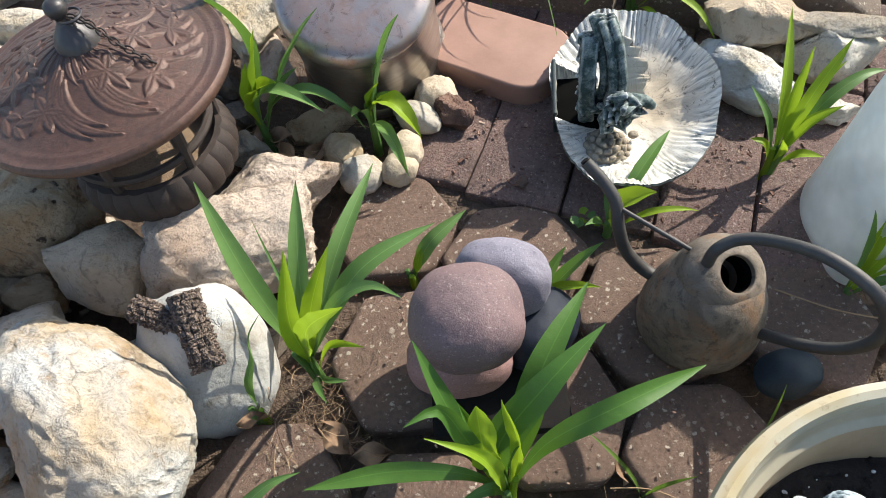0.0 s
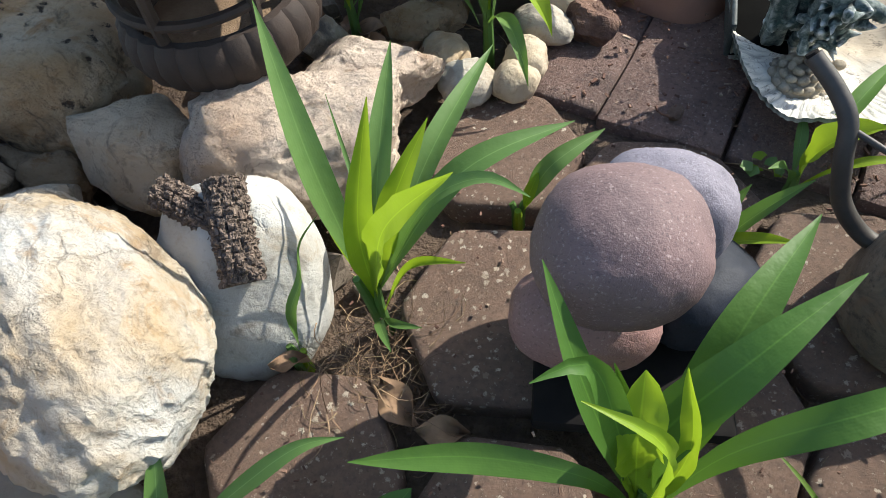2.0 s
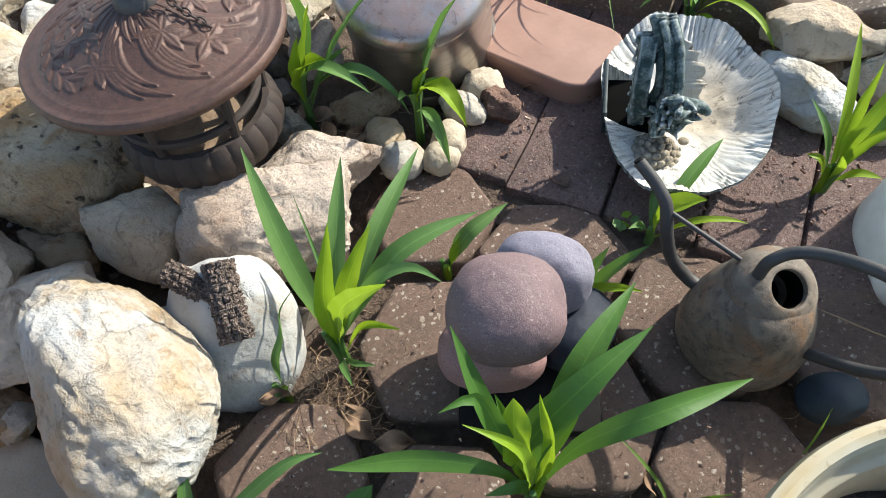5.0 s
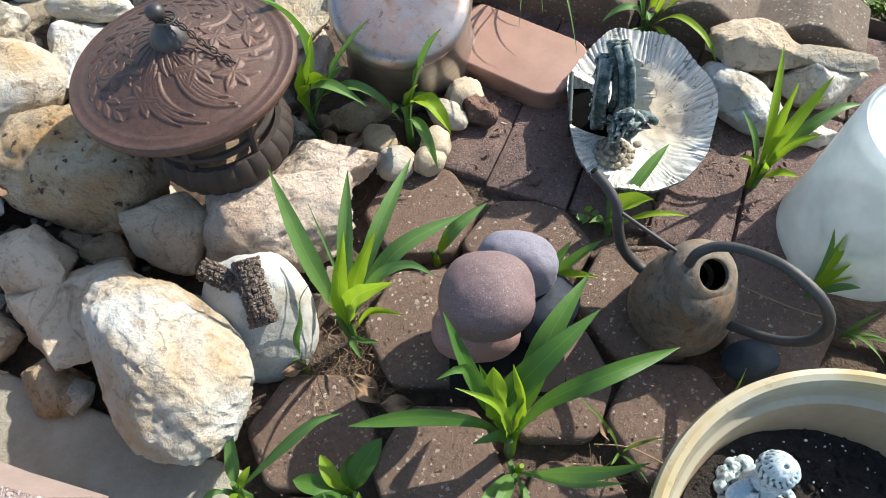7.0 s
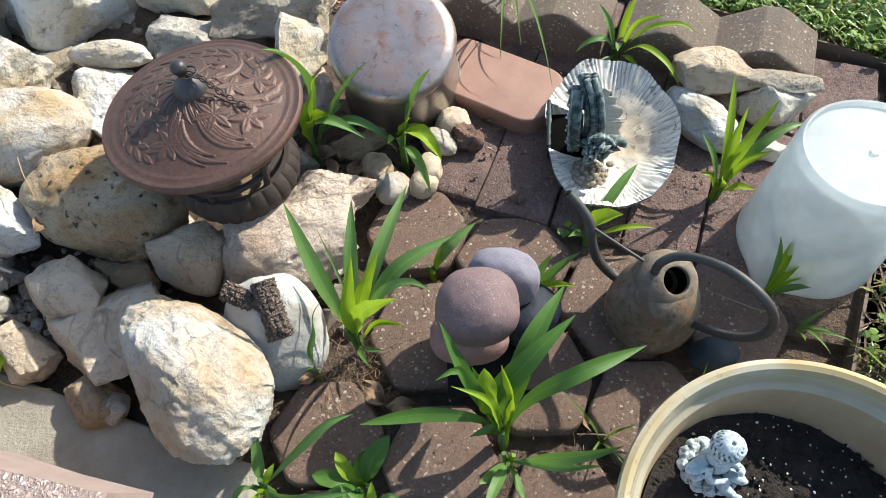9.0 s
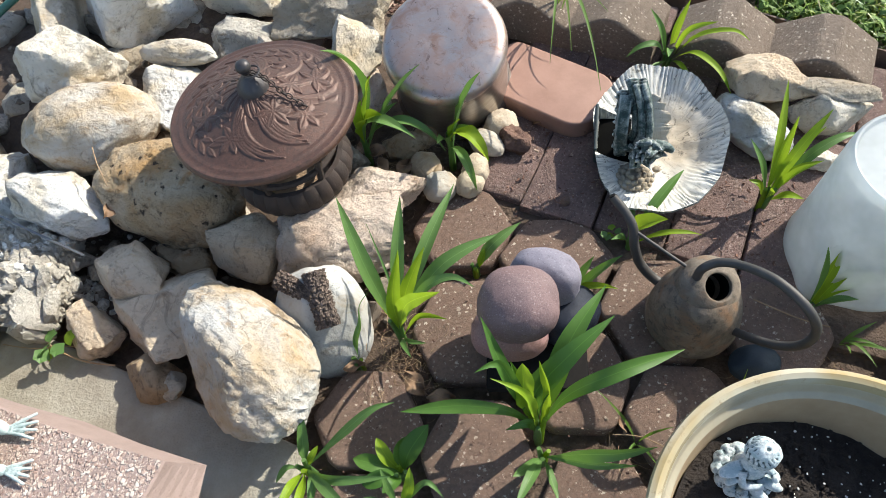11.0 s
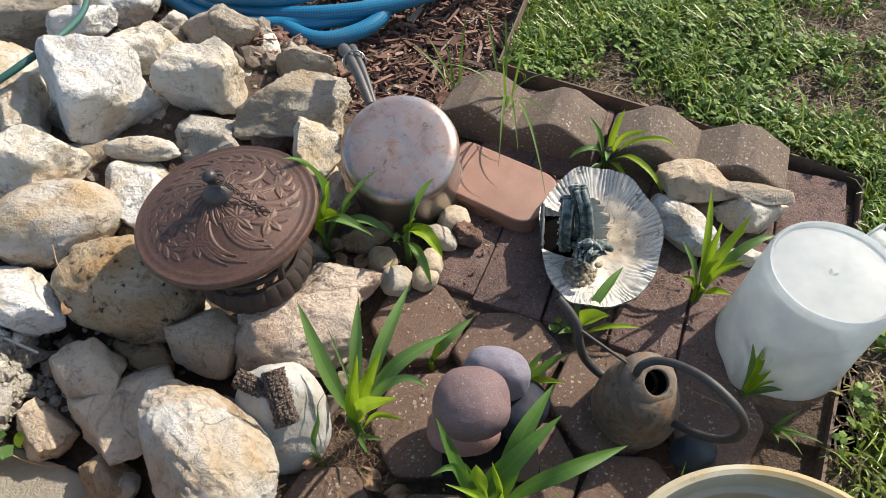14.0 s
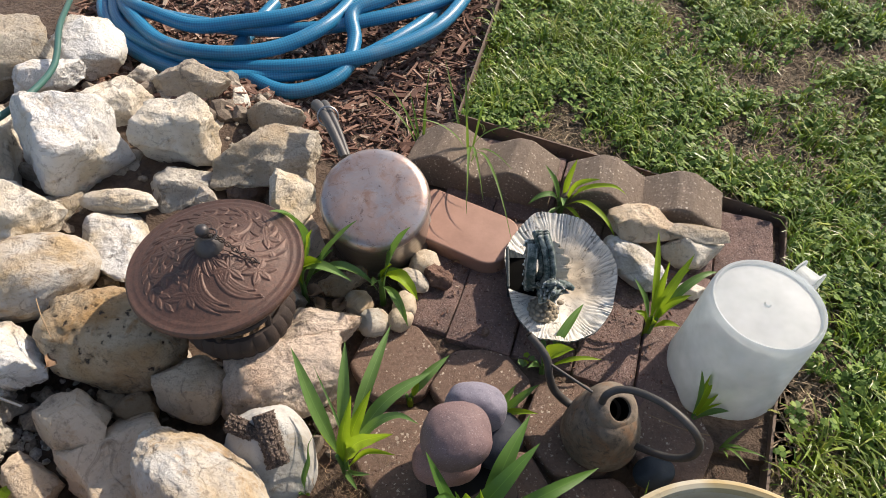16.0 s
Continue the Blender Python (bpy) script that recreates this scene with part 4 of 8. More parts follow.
bed("y", "angular, below the lantern", -0.312, -0.038, 0.026, 0.035, 0.030, 0.029, -20, sharp=0.85, cuts=8, lumps=0.06, faces=(((0.1, -0.2, 0.97), 0.82), ((0.2, -0.9, 0.35), 0.82)))
bed("p", "broad, with a cracked face", -0.212, -0.039, 0.026, 0.068, 0.050, 0.048, 9, sharp=0.8, cuts=12, grit=0.022, faces=(((0.10, -0.22, 0.97), 0.66), ((0.0, -0.75, 0.66), 0.90)))
bed("p", "low, beside the pebbles", -0.188, 0.008, 0.028, 0.044, 0.026, 0.025, 14, sharp=0.8)
bed("y", "rounded, beside the rubble", -0.424, -0.065, 0.029, 0.040, 0.031, 0.029, -40, sharp=0.7)
bed("t", "small, in shade", -0.399, -0.035, 0.009, 0.019, 0.015, 0.014, -23)
bed("t", "small, next to its twin", -0.371, -0.046, 0.010, 0.022, 0.017, 0.016, -19)
bed("y", "flat with straight broken edges", -0.378, -0.110, 0.015, 0.044, 0.040, 0.021, -47, sharp=1.0, cuts=6, square=1.2)
bed("g", "small and chipped", -0.427, -0.104, 0.007, 0.015, 0.011, 0.012, -48)
bed("y", "upright beside the slab", -0.457, -0.120, 0.013, 0.032, 0.020, 0.022, -61, sharp=1.0)
bed("t", "small, between the lily and the pebbles", -0.166, 0.080, 0.012, 0.024, 0.015, 0.015, 12, sharp=0.9)
bed("g", "small and chipped, under the lily", -0.222, 0.066, 0.014, 0.020, 0.014, 0.014, -40, sharp=0.9)
bed("t", "small and low, behind the pebbles", -0.142, 0.098, 0.008, 0.018, 0.012, 0.010, 70, sharp=0.9)
boulder = bed("b", "the largest, with ochre patches", -0.2905, -0.1615, 0.046, 0.081, 0.047, 0.047, -48, sharp=0.10, lumps=0.080, cuts=4, detail=6, grit=0.008, faces=(((0.0, -0.80, 0.60), 0.84), ((0.1, 0.45, 0.89), 0.92)))
for v in boulder.data.vertices:
    # narrower towards its far end
    f = 1.0 + 0.26 * v.co.x / 0.083
    v.co.y = v.co.y * f + (1 - f) * 0.014
    v.co.z *= 0.5 + 0.5 * f
bed("s", "carrying pieces of bark", -0.2330, -0.1230, 0.013, 0.042, 0.056, 0.027, 6, sharp=0.1, lumps=0.05, tilt=(54, 0), grit=0.004, square=0.3)
bed("c", "upright at the bed's edge", -0.652, 0.082, 0.045, 0.066, 0.042, 0.050, -62, sharp=0.9)
bed("k", "broad, below the thin green hose", -0.705, 0.280, 0.052, 0.056, 0.042, 0.044, 20, lumps=0.12, grit=0.03)
bed("c", "rounded, at the bed's edge", -0.748, 0.185, 0.036, 0.032, 0.036, 0.036, 10, sharp=0.5)
bed("t", "small, in front of a crumbly rock", -0.700, 0.185, 0.030, 0.024, 0.022, 0.022, 30, sharp=0.8)
bed("g", "small, behind an oval boulder", -0.615, 0.175, 0.036, 0.026, 0.020, 0.022, 50, sharp=0.6)
bed("k", "small, among weeds at the slab", -0.662, 0.012, 0.012, 0.022, 0.016, 0.018, 15, lumps=0.16, grit=0.05)
bed("k", "crumbled, beside the glazed pot", -0.650, -0.040, 0.008, 0.020, 0.018, 0.017, 70, lumps=0.16, grit=0.05)
bed("c", "small, beside weeds", -0.625, 0.008, 0.014, 0.018, 0.014, 0.020, 40, sharp=0.9)
bed("w", "wedged behind another white one", -0.588, 0.054, 0.040, 0.038, 0.022, 0.035, -76)
bed("t", "low, against the slab", -0.392, -0.163, 0.007, 0.032, 0.018, 0.016, -33, sharp=0.8)
bed("g", "small, against the slab", -0.374, -0.173, 0.007, 0.014, 0.012, 0.010, -27)
bed("y", "low, beside the glazed pot", -0.606, -0.082, 0.009, 0.028, 0.022, 0.019, -40)
bed("g", "low, between the bed's outer rocks", -0.735, 0.245, 0.020, 0.030, 0.022, 0.020, 60, sharp=0.9)
bed("c", "small, under an ivy sprig", -0.690, 0.235, 0.024, 0.024, 0.018, 0.018, -30, sharp=0.9)
bed("g", "rough, at the outer edge", -0.790, 0.330, 0.026, 0.048, 0.034, 0.030, 15, sharp=0.9)
bed("t", "small, sunk among the outer rocks", -0.665, 0.235, 0.028, 0.022, 0.018, 0.016, 75, sharp=0.9)
bed("c", "small, fallen into a gap", -0.656, 0.190, 0.022, 0.024, 0.017, 0.018, 35, sharp=0.9)
bed("g", "small, broken, beside an oval boulder", -0.632, 0.150, 0.020, 0.018, 0.015, 0.016, -20, sharp=0.9)
bed("t", "small, behind a wedge-shaped rock", -0.634, 0.214, 0.028, 0.024, 0.018, 0.018, 10, sharp=0.9)


def crumbly(x, y, z, rx, ry, rz, yaw, seed, lumps, label):
    """A rock falling apart: a core set all over with broken lumps and gaps between them."""
    rnd = random.Random(seed)
    bm = rock_bm(rx * 0.86, ry * 0.86, rz * 0.86, seed, 6, 0.4, 0.14, 5, 0.05)
    for k in range(lumps):
        h = rnd.uniform(-0.35, 1.0)
        a = k * 2.39996 + rnd.uniform(-0.4, 0.4)
        w = math.sqrt(max(0.0, 1 - h * h))
        c = Vector((rx * w * math.cos(a), ry * w * math.sin(a), rz * h)) * rnd.uniform(0.80, 0.97)
        r = 0.0020 + 0.0105 * rnd.random() ** 2.2
        lump = rock_bm(r * rnd.uniform(0.8, 1.8), r, r * rnd.uniform(0.35, 0.8), seed * 50 + k, 6, 1.0, 0.30, 2, 0.10, 0.8)
        bmesh.ops.transform(lump, matrix=pose(*c, rnd.uniform(0, 180), rnd.uniform(0, 180), rnd.uniform(0, 180)), verts=lump.verts)
        me = bpy.data.meshes.new("lump")
        lump.to_mesh(me)
        lump.free()
        bm.from_mesh(me)
        bpy.data.meshes.remove(me)
    return solo("rock", bm, M_CRUMBLY, pose(x, y, z, 0, 0, yaw), label, "rock", "rocks of the bed", smooth=False)


crumbly(-0.530, -0.076, 0.021, 0.050, 0.038, 0.034, -59, 21, 150, "chalky white rock crumbling into lumps beside the slab")
crumbly(-0.559, -0.021, 0.020, 0.066, 0.034, 0.030, -6, 22, 120, "chalky grey rock crumbling under a white rock")



def small_stones(count, seed):
    """Broken pieces that fill the gaps of the rock bed."""
    rnd = random.Random(seed)
    bm = bmesh.new()
    while count:
        x, y = rnd.uniform(-0.76, -0.16), rnd.uniform(-0.12, 0.58)
        if y < -0.075 - 0.42 * (x + 0.5) + 0.02 or (x > -0.25 and y > 0.30) or (x > -0.2 and y > 0.02):
            continue
        count -= 1
        r = 0.003 + 0.014 * rnd.random() ** 2.2
        vs = bmesh.ops.create_icosphere(bm, subdivisions=2, radius=1)["verts"]
        off = Vector((rnd.random() * 50, rnd.random() * 50, 0))
        for v in vs:
            v.co *= 1 + 0.55 * noise.noise(v.co * 1.3 + off) + 0.25 * noise.noise(v.co * 3.1 + off)
        m = pose(x, y, ground_height(x, y) + r * 0.45, rnd.uniform(0, 180), rnd.uniform(0, 180), rnd.uniform(0, 180)) @ Matrix.Diagonal((r * rnd.uniform(0.8, 1.3), r, r * rnd.uniform(0.55, 0.9), 1))
        bmesh.ops.transform(bm, matrix=m, verts=vs)
    tagged(solo("stone_rubble", bm, M_GRAVEL, Matrix(), "small broken limestone pieces filling the gaps", "rubble", smooth=False), kind="stuff")


small_stones(520, 44)


def crumble(count, seed):
    """Chalky crumbs lying on and between the two crumbling rocks."""
    rnd = random.Random(seed)
    bm = bmesh.new()
    heaps = ((-0.530, -0.076, 0.021, 0.046, 0.035, 0.032, -59), (-0.559, -0.021, 0.020, 0.062, 0.032, 0.028, -6))
    for _ in range(count):
        x, y = rnd.gauss(-0.548, 0.042), rnd.gauss(-0.045, 0.034)
        if y < -0.075 - 0.42 * (x + 0.5) - 0.005:
            continue
        z = ground_height(x, y)
        for hx, hy, hz, rx, ry, rz, yaw in heaps:
            a = radians(yaw)
            u = ((x - hx) * math.cos(a) + (y - hy) * math.sin(a)) / rx
            v = ((y - hy) * math.cos(a) - (x - hx) * math.sin(a)) / ry
            q = u * u + v * v
            if q < 0.85:
                z = max(z, hz + rz * 0.93 * math.sqrt(1 - q))
        r = 0.0018 + 0.0065 * rnd.random() ** 2.5
        vs = bmesh.ops.create_icosphere(bm, subdivisions=1, radius=1)["verts"]
        for p in vs:
            p.co *= 1 + rnd.uniform(-0.22, 0.22)
        bmesh.ops.transform(bm, matrix=pose(x, y, z, rnd.uniform(0, 180), rnd.uniform(0, 180), 0) @ Matrix.Diagonal((r * rnd.uniform(0.8, 1.3), r, r * rnd.uniform(0.6, 0.9), 1)), verts=vs)
    tagged(solo("chalk_crumbs", bm, M_CRUMB, Matrix(), "chalky white and grey crumbs on the crumbling rocks", "rubble", smooth=False), kind="stuff")


crumble(520, 6)

# ---- stones by the edging ----
bed("y", "wedge on top of two others", 0.211, 0.106, 0.032, 0.036, 0.022, 0.021, -24, sharp=0.95, cuts=7, group="stones by the edging")
bed("g", "thin and flat, on top of others", 0.270, 0.082, 0.041, 0.040, 0.014, 0.006, -18, sharp=0.5, group="stones by the edging")
bed("t", "small, beside the plant", 0.222, 0.094, 0.009, 0.020, 0.012, 0.013, 73, group="stones by the edging")
bed("c", "rough, beside the plant", 0.266, 0.071, 0.014, 0.032, 0.022, 0.024, -3, sharp=0.9, group="stones by the edging")
bed("w", "long and rounded, by the shell", 0.191, 0.067, 0.014, 0.047, 0.024, 0.022, -58, sharp=0.3, group="stones by the edging")
bed("c", "small, behind the plant", 0.247, 0.023, 0.007, 0.018, 0.010, 0.010, -2, group="stones by the edging")

# ---- river pebbles ----
def pebble(x, y, z, rx, ry, rz, yaw, m, label):
    return stone(x, y, z, rx * 1.1, ry * 1.1, rz, yaw, m, label, "pebble", "river pebbles", 5, 0.3, 0.10 if m != M_BLACK_PEB else 0.02, 4, name="pebble", grit=0.008)


pebble(-0.058, 0.103, 0.009, 0.018, 0.017, 0.013, 89, M_PEBBLE, "smooth tan river pebble beside the steel pot")
pebble(-0.076, 0.079, 0.009, 0.020, 0.013, 0.012, -41, M_PEBBLE_WHITE, "smooth white oval river pebble")
pebble(-0.141, 0.055, 0.008, 0.016, 0.015, 0.012, -69, M_PEBBLE, "smooth tan river pebble in a group")
pebble(-0.088, 0.044, 0.010, 0.016, 0.013, 0.013, 80, M_PEBBLE, "pitted cream pebble leaning on another")
pebble(-0.095, 0.026, 0.009, 0.014, 0.013, 0.012, 20, M_PEBBLE, "rounded ochre river pebble")
pebble(-0.125, 0.026, 0.009, 0.017, 0.016, 0.012, 25, M_PEBBLE_WHITE, "white pebble with brown stains")
pebble(0.0, 0.0, 0.004, 0.0055, 0.004, 0.0036, 60, M_DARKSTONE, "tiny brown pebble lying on a brick")
pebble(0.134, -0.180, 0.008, 0.019, 0.014, 0.013, 8, M_BLACK_PEB, "matt black river pebble on the pavers")
stone(-0.045, 0.081, 0.008, 0.018, 0.015, 0.013, -5, M_WOODCHUNK, "lump of rotten reddish wood on a brick", "wood", "", 9, 0.9, 0.2, 4, name="wood_chunk", grit=0.06)

# ---- stack of river stones ----
base = thing("display_plate", pose(-0.043, -0.161, 0.0, 0, 0, -3), "flat black square plate under the river stones", "plate")
part("plate", rounded_box(0.086, 0.066, 0.012, 0.003), M_BLACKPLATE, base)


def river(x, y, z, rx, ry, rz, yaw, m, label, tilt=(0, 0), seed=None):
    return stone(x, y, z, rx, ry, rz, yaw, m, label, "stone", "stacked river stones", 5, 0.12, 0.03, 5, tilt, "river_stone", 0.0, seed, 0.28)


river(-0.065, -0.153, 0.036, 0.032, 0.022, 0.024, -5, M_RIVER_PINK, "smooth flat pink river stone under another")
river(-0.0570, -0.1540, 0.0920, 0.0308, 0.0280, 0.0285, 0, M_RIVER_RED, "round red-brown river stone on top of the stack", seed=31)
river(-0.033, -0.117, 0.064, 0.029, 0.019, 0.028, -16, M_RIVER_BLUE, "smooth blue-grey river stone leaning on the stack", (-8, 0))
river(-0.013, -0.137, 0.030, 0.029, 0.021, 0.020, 40, M_RIVER_DARK, "dark blue river stone with pale veins", (-6, 6))

# ---- copper-bottomed pot, upside down ----
pot = thing("saucepan", pose(-0.1075, 0.1640, 0.012, 21, -1, 0) @ Matrix.Diagonal((0.985, 0.985, 1.0, 1.0)), "upturned steel saucepan with a tarnished copper bottom", "pot")
part("body", lathe([(0.0, 0.098), (0.05, 0.098), (0.0575, 0.094), (0.0605, 0.086), (0.0615, 0.06), (0.062, 0.032), (0.062, 0.012), (0.066, 0.008), (0.0665, 0.004), (0.064, 0.003), (0.0605, 0.012), (0.060, 0.07), (0.05, 0.09), (0.0, 0.092)], 96), M_STEEL, pot)
part("copper_bottom", lathe([(0.0, 0.1065), (0.03, 0.1070), (0.052, 0.1060), (0.0590, 0.1040), (0.0625, 0.1000), (0.0638, 0.0950), (0.0636, 0.0915), (0.0630, 0.0905), (0.0620, 0.0910), (0.0616, 0.0990), (0.0, 0.1000)], 96), M_COPPER, pot, "tarnished copper base")

# ---- terracotta slab ----
tc = thing("terracotta_block", pose(0.002, 0.143, 0.0, 0, 0, -37), "rounded terracotta block lying on the bricks", "block")
def build_block():
    corner = []
    for cx, cy, a0, r in ((0.034, 0.013, 0, 0.028), (-0.064, 0.027, 90, 0.014), (-0.064, -0.027, 180, 0.014), (0.034, -0.013, 270, 0.028)):
        corner += [(cx + r * math.cos(radians(a0 + 10 * k)), cy + r * math.sin(radians(a0 + 10 * k))) for k in range(10)]
    bm = prism(corner, 0.0, 0.021, 0.003, 3)
    roughen(bm, 0.0006, 60, 3)
    return bm
part("block", build_block(), M_TERRACOTTA, tc)

# ---- bark pieces on the smooth white stone ----
def bark_piece(x, y, z, length, width, yaw, tip, label):
    """A curved strip of bark, its outside furrowed."""
    bm = bmesh.new()
    n, m = 64, 30
    rows = []
    for i in range(n + 1):
        s = i / n - 0.5
        row = []
        for k in range(m + 1):
            a = math.pi * (k / m)
            edge = 1 + 0.10 * noise.noise(Vector((s * 9, k * 0.4, length * 90)))
            r = width * 0.5 * edge + 0.0014 * noise.noise(Vector((s * 26, a * 3.2, yaw))) + 0.0011 * noise.noise(Vector((s * 60, a * 8, yaw)))
            u = a * 1.9 + 0.30 * noise.noise(Vector((s * 14, a * 2, yaw + 3)))
            v = s * length * 190 + 0.37 * math.floor(u) * 1.7 + 0.35 * noise.noise(Vector((s * 9, a * 3, yaw + 9)))
            gap = min(abs(u - round(u)) * 0.8, abs(v - round(v)))
            r -= 0.0017 * max(0.0, 1 - gap / 0.13)
            row.append(bm.verts.new((s * length * (1 + 0.06 * noise.noise(Vector((k * 0.7, yaw, 0)))), -math.cos(a) * r, math.sin(a) * r * 1.12)))
        rows.append(row)
    for a, b in zip(rows, rows[1:]):
        for k in range(m):
            bm.faces.new((a[k], a[k + 1], b[k + 1], b[k]))
        bm.faces.new((a[m], a[0], b[0], b[m]))
    bm.faces.new(rows[0])
    bm.faces.new(rows[-1][::-1])
    bmesh.ops.recalc_face_normals(bm, faces=bm.faces)
    solo("bark_piece", bm, M_BARK, pose(x, y, z, 0, tip, yaw), label, "bark", "pieces of bark on a stone")


bark_piece(-0.2255, -0.1180, 0.0525, 0.050, 0.0215, -75, 31, "strip of furrowed brown bark lying on a white stone")
bark_piece(-0.2490, -0.1070, 0.0555, 0.036, 0.0180, -24, 16, "small piece of furrowed bark on a white stone")

# ---- cast-iron lantern ----
LID = [(0.0, 0.0235), (0.012, 0.0225), (0.022, 0.0190), (0.036, 0.0135), (0.052, 0.0080), (0.064, 0.0046), (0.0715, 0.0024), (0.0732, 0.0028), (0.0748, 0.0024), (0.0775, 0.0012), (0.0790, 0.0016), (0.0812, 0.0014), (0.0828, -0.0004), (0.0834, -0.0030), (0.0826, -0.0052), (0.0800, -0.0056), (0.064, 0.0012), (0.036, 0.0095), (0.012, 0.018), (0.0, 0.019)]


def lid_height(r):
    for (r0, z0), (r1, z1) in zip(LID, LID[1:]):
        if r0 <= r <= r1:
            return z0 + (z1 - z0) * (r - r0) / (r1 - r0)
    return 0.0


def on_lid(r, a, up=0.0):
    return Vector((r * math.cos(a), r * math.sin(a), lid_height(r) + up))


def lid_leaves():
    """The cast ornament: for each leaf or petal its midrib seen from above, its half width and its height."""
    rnd = random.Random(8)
    leaves = []

    def leaf(c, direction, length, width, height, bow=0.0):
        pts = [c + np.array((math.cos(direction + bow * t), math.sin(direction + bow * t))) * length * t for t in (i / 11 for i in range(12))]
        leaves.append((np.array(pts), width, height))

    def at(r, a):
        return np.array((r * math.cos(a), r * math.sin(a)))

    flowers = ((0.0300, -52, 0.0150), (0.0475, -112, 0.0140), (0.0490, -28, 0.0150), (0.0505, 20, 0.0140), (0.0440, 62, 0.0130), (0.0430, 168, 0.0140), (0.0470, 204, 0.0130), (0.0480, 112, 0.0130), (0.0300, 12, 0.0120))
    for r, deg, size in flowers:
        c = at(r, radians(deg))
        turn = rnd.uniform(0, 6.28)
        for p in range(6):
            b = turn + p * math.pi / 3 + rnd.uniform(-0.15, 0.15)
            out = (c + size * np.array((math.cos(b), math.sin(b))))
            leaf(c, b, size * rnd.uniform(0.9, 1.1) * min(1.0, 0.067 / np.linalg.norm(out)), size * 0.27, 0.0016)
    # strap leaves that sweep down between the flowers
    for deg, straps in ((-118, ((0.020, 0.066, 38, 0.0036), (0.023, 0.069, 44, 0.0040), (0.028, 0.060, 30, 0.0038))), (-76, ((0.022, 0.069, 30, 0.0038), (0.028, 0.066, 22, 0.0036), (0.034, 0.060, 14, 0.0030))),
                        (-20, ((0.021, 0.064, 16, 0.0032), (0.026, 0.068, 26, 0.0034))), (38, ((0.020, 0.060, 24, 0.0032), (0.025, 0.066, 34, 0.0032))),
                        (84, ((0.020, 0.062, 26, 0.0034), (0.026, 0.068, 36, 0.0032))), (134, ((0.020, 0.064, 24, 0.0032), (0.024, 0.068, 36, 0.0032)))):
        for j, (r0, r1, sweep, w) in enumerate(straps):
            leaves.append((np.array([at(r0 + (r1 - r0) * (i / 14) ** 0.9, radians(deg + 8 * j) + radians(sweep) * (i / 14) ** 1.8) for i in range(15)]), w, 0.0015))
    # sprays of small pointed leaves, in pairs along their stems
    for r0, deg0, deg1 in ((0.060, 128, 232), (0.050, 136, 190), (0.036, 120, 215), (0.060, 40, 104), (0.058, -8, 34), (0.036, 40, 96)):
        steps = int(abs(deg1 - deg0) * r0 / 0.60)
        for k in range(steps + 1):
            a = radians(deg0 + (deg1 - deg0) * k / max(1, steps))
            for side in (-1, 1):
                leaf(at(r0 + 0.001 * side, a), a + math.pi / 2 + side * -0.75 + rnd.uniform(-0.2, 0.2), rnd.uniform(0.0095, 0.0125), 0.0029, 0.0011, 0.3 * side)
    # flutes that run down from the finial
    for k in range(20):
        a0 = radians(18 * k + rnd.uniform(-3, 3))
        r1 = rnd.uniform(0.026, 0.036)
        leaves.append((np.array([at(0.0125 + (r1 - 0.0125) * i / 8, a0 + 0.35 * (i / 8) ** 1.5) for i in range(9)]), 0.0019, 0.0008))
    return leaves


def cast_lid():
    """The lid as one casting: its upper side is raised where the ornament lies."""
    seg, top, inner = 420, [(0.0125 + 0.00055 * k) for k in range(107)], LID[1]
    profile = [LID[0], inner] + [(r, lid_height(r)) for r in top] + [p for p in LID if LID.index(p) > 6]
    a = np.arange(seg) * 2 * math.pi / seg
    ring = np.array([r for r in top])
    px, py = np.outer(ring, np.cos(a)), np.outer(ring, np.sin(a))
    lift = np.zeros_like(px)
    for pts, width, height in lid_leaves():
        low, high = pts.min(0) - width, pts.max(0) + width
        near = (px > low[0]) & (px < high[0]) & (py > low[1]) & (py < high[1])
        if not near.any():
            continue
        x, y = px[near], py[near]
        best = np.full(x.shape, 9.0)
        t = np.linspace(0, len(pts) - 1, 100)
        k = np.minimum(t.astype(int), len(pts) - 2)
        fine = pts[k] + (pts[k + 1] - pts[k]) * (t - k)[:, None]
        for (qx, qy), v in zip(fine, t / (len(pts) - 1)):
            half = width * max(0.16, math.sin(math.pi * (0.10 + 0.88 * v)) ** 0.9)
            best = np.minimum(best, np.hypot(x - qx, y - qy) / half)
        body = np.clip(1 - best ** 2, 0, 1) ** 0.7 - 0.35 * np.exp(-(best / 0.30) ** 2)
        lift[near] = np.maximum(lift[near], height * np.clip(body, 0, 1))
    bm = bmesh.new()
    hub = bm.verts.new((0, 0, LID[0][1]))
    last = None
    for i, (r, z) in enumerate(profile[1:]):
        if r == 0.0:
            end = bm.verts.new((0, 0, z))
            for k in range(seg):
                bm.faces.new((last[k], end, last[(k + 1) % seg]))
            break
        raised = lift[i - 1] if 1 <= i <= len(top) else np.zeros(seg)
        row = [bm.verts.new((r * math.cos(q), r * math.sin(q), z + float(h))) for q, h in zip(a, raised)]
        for k in range(seg):
            if last is None:
                bm.faces.new((hub, row[k], row[(k + 1) % seg]))
            else:
                bm.faces.new((last[k], row[k], row[(k + 1) % seg], last[(k + 1) % seg]))
        last = row
    bmesh.ops.recalc_face_normals(bm, faces=bm.faces)
    return bm


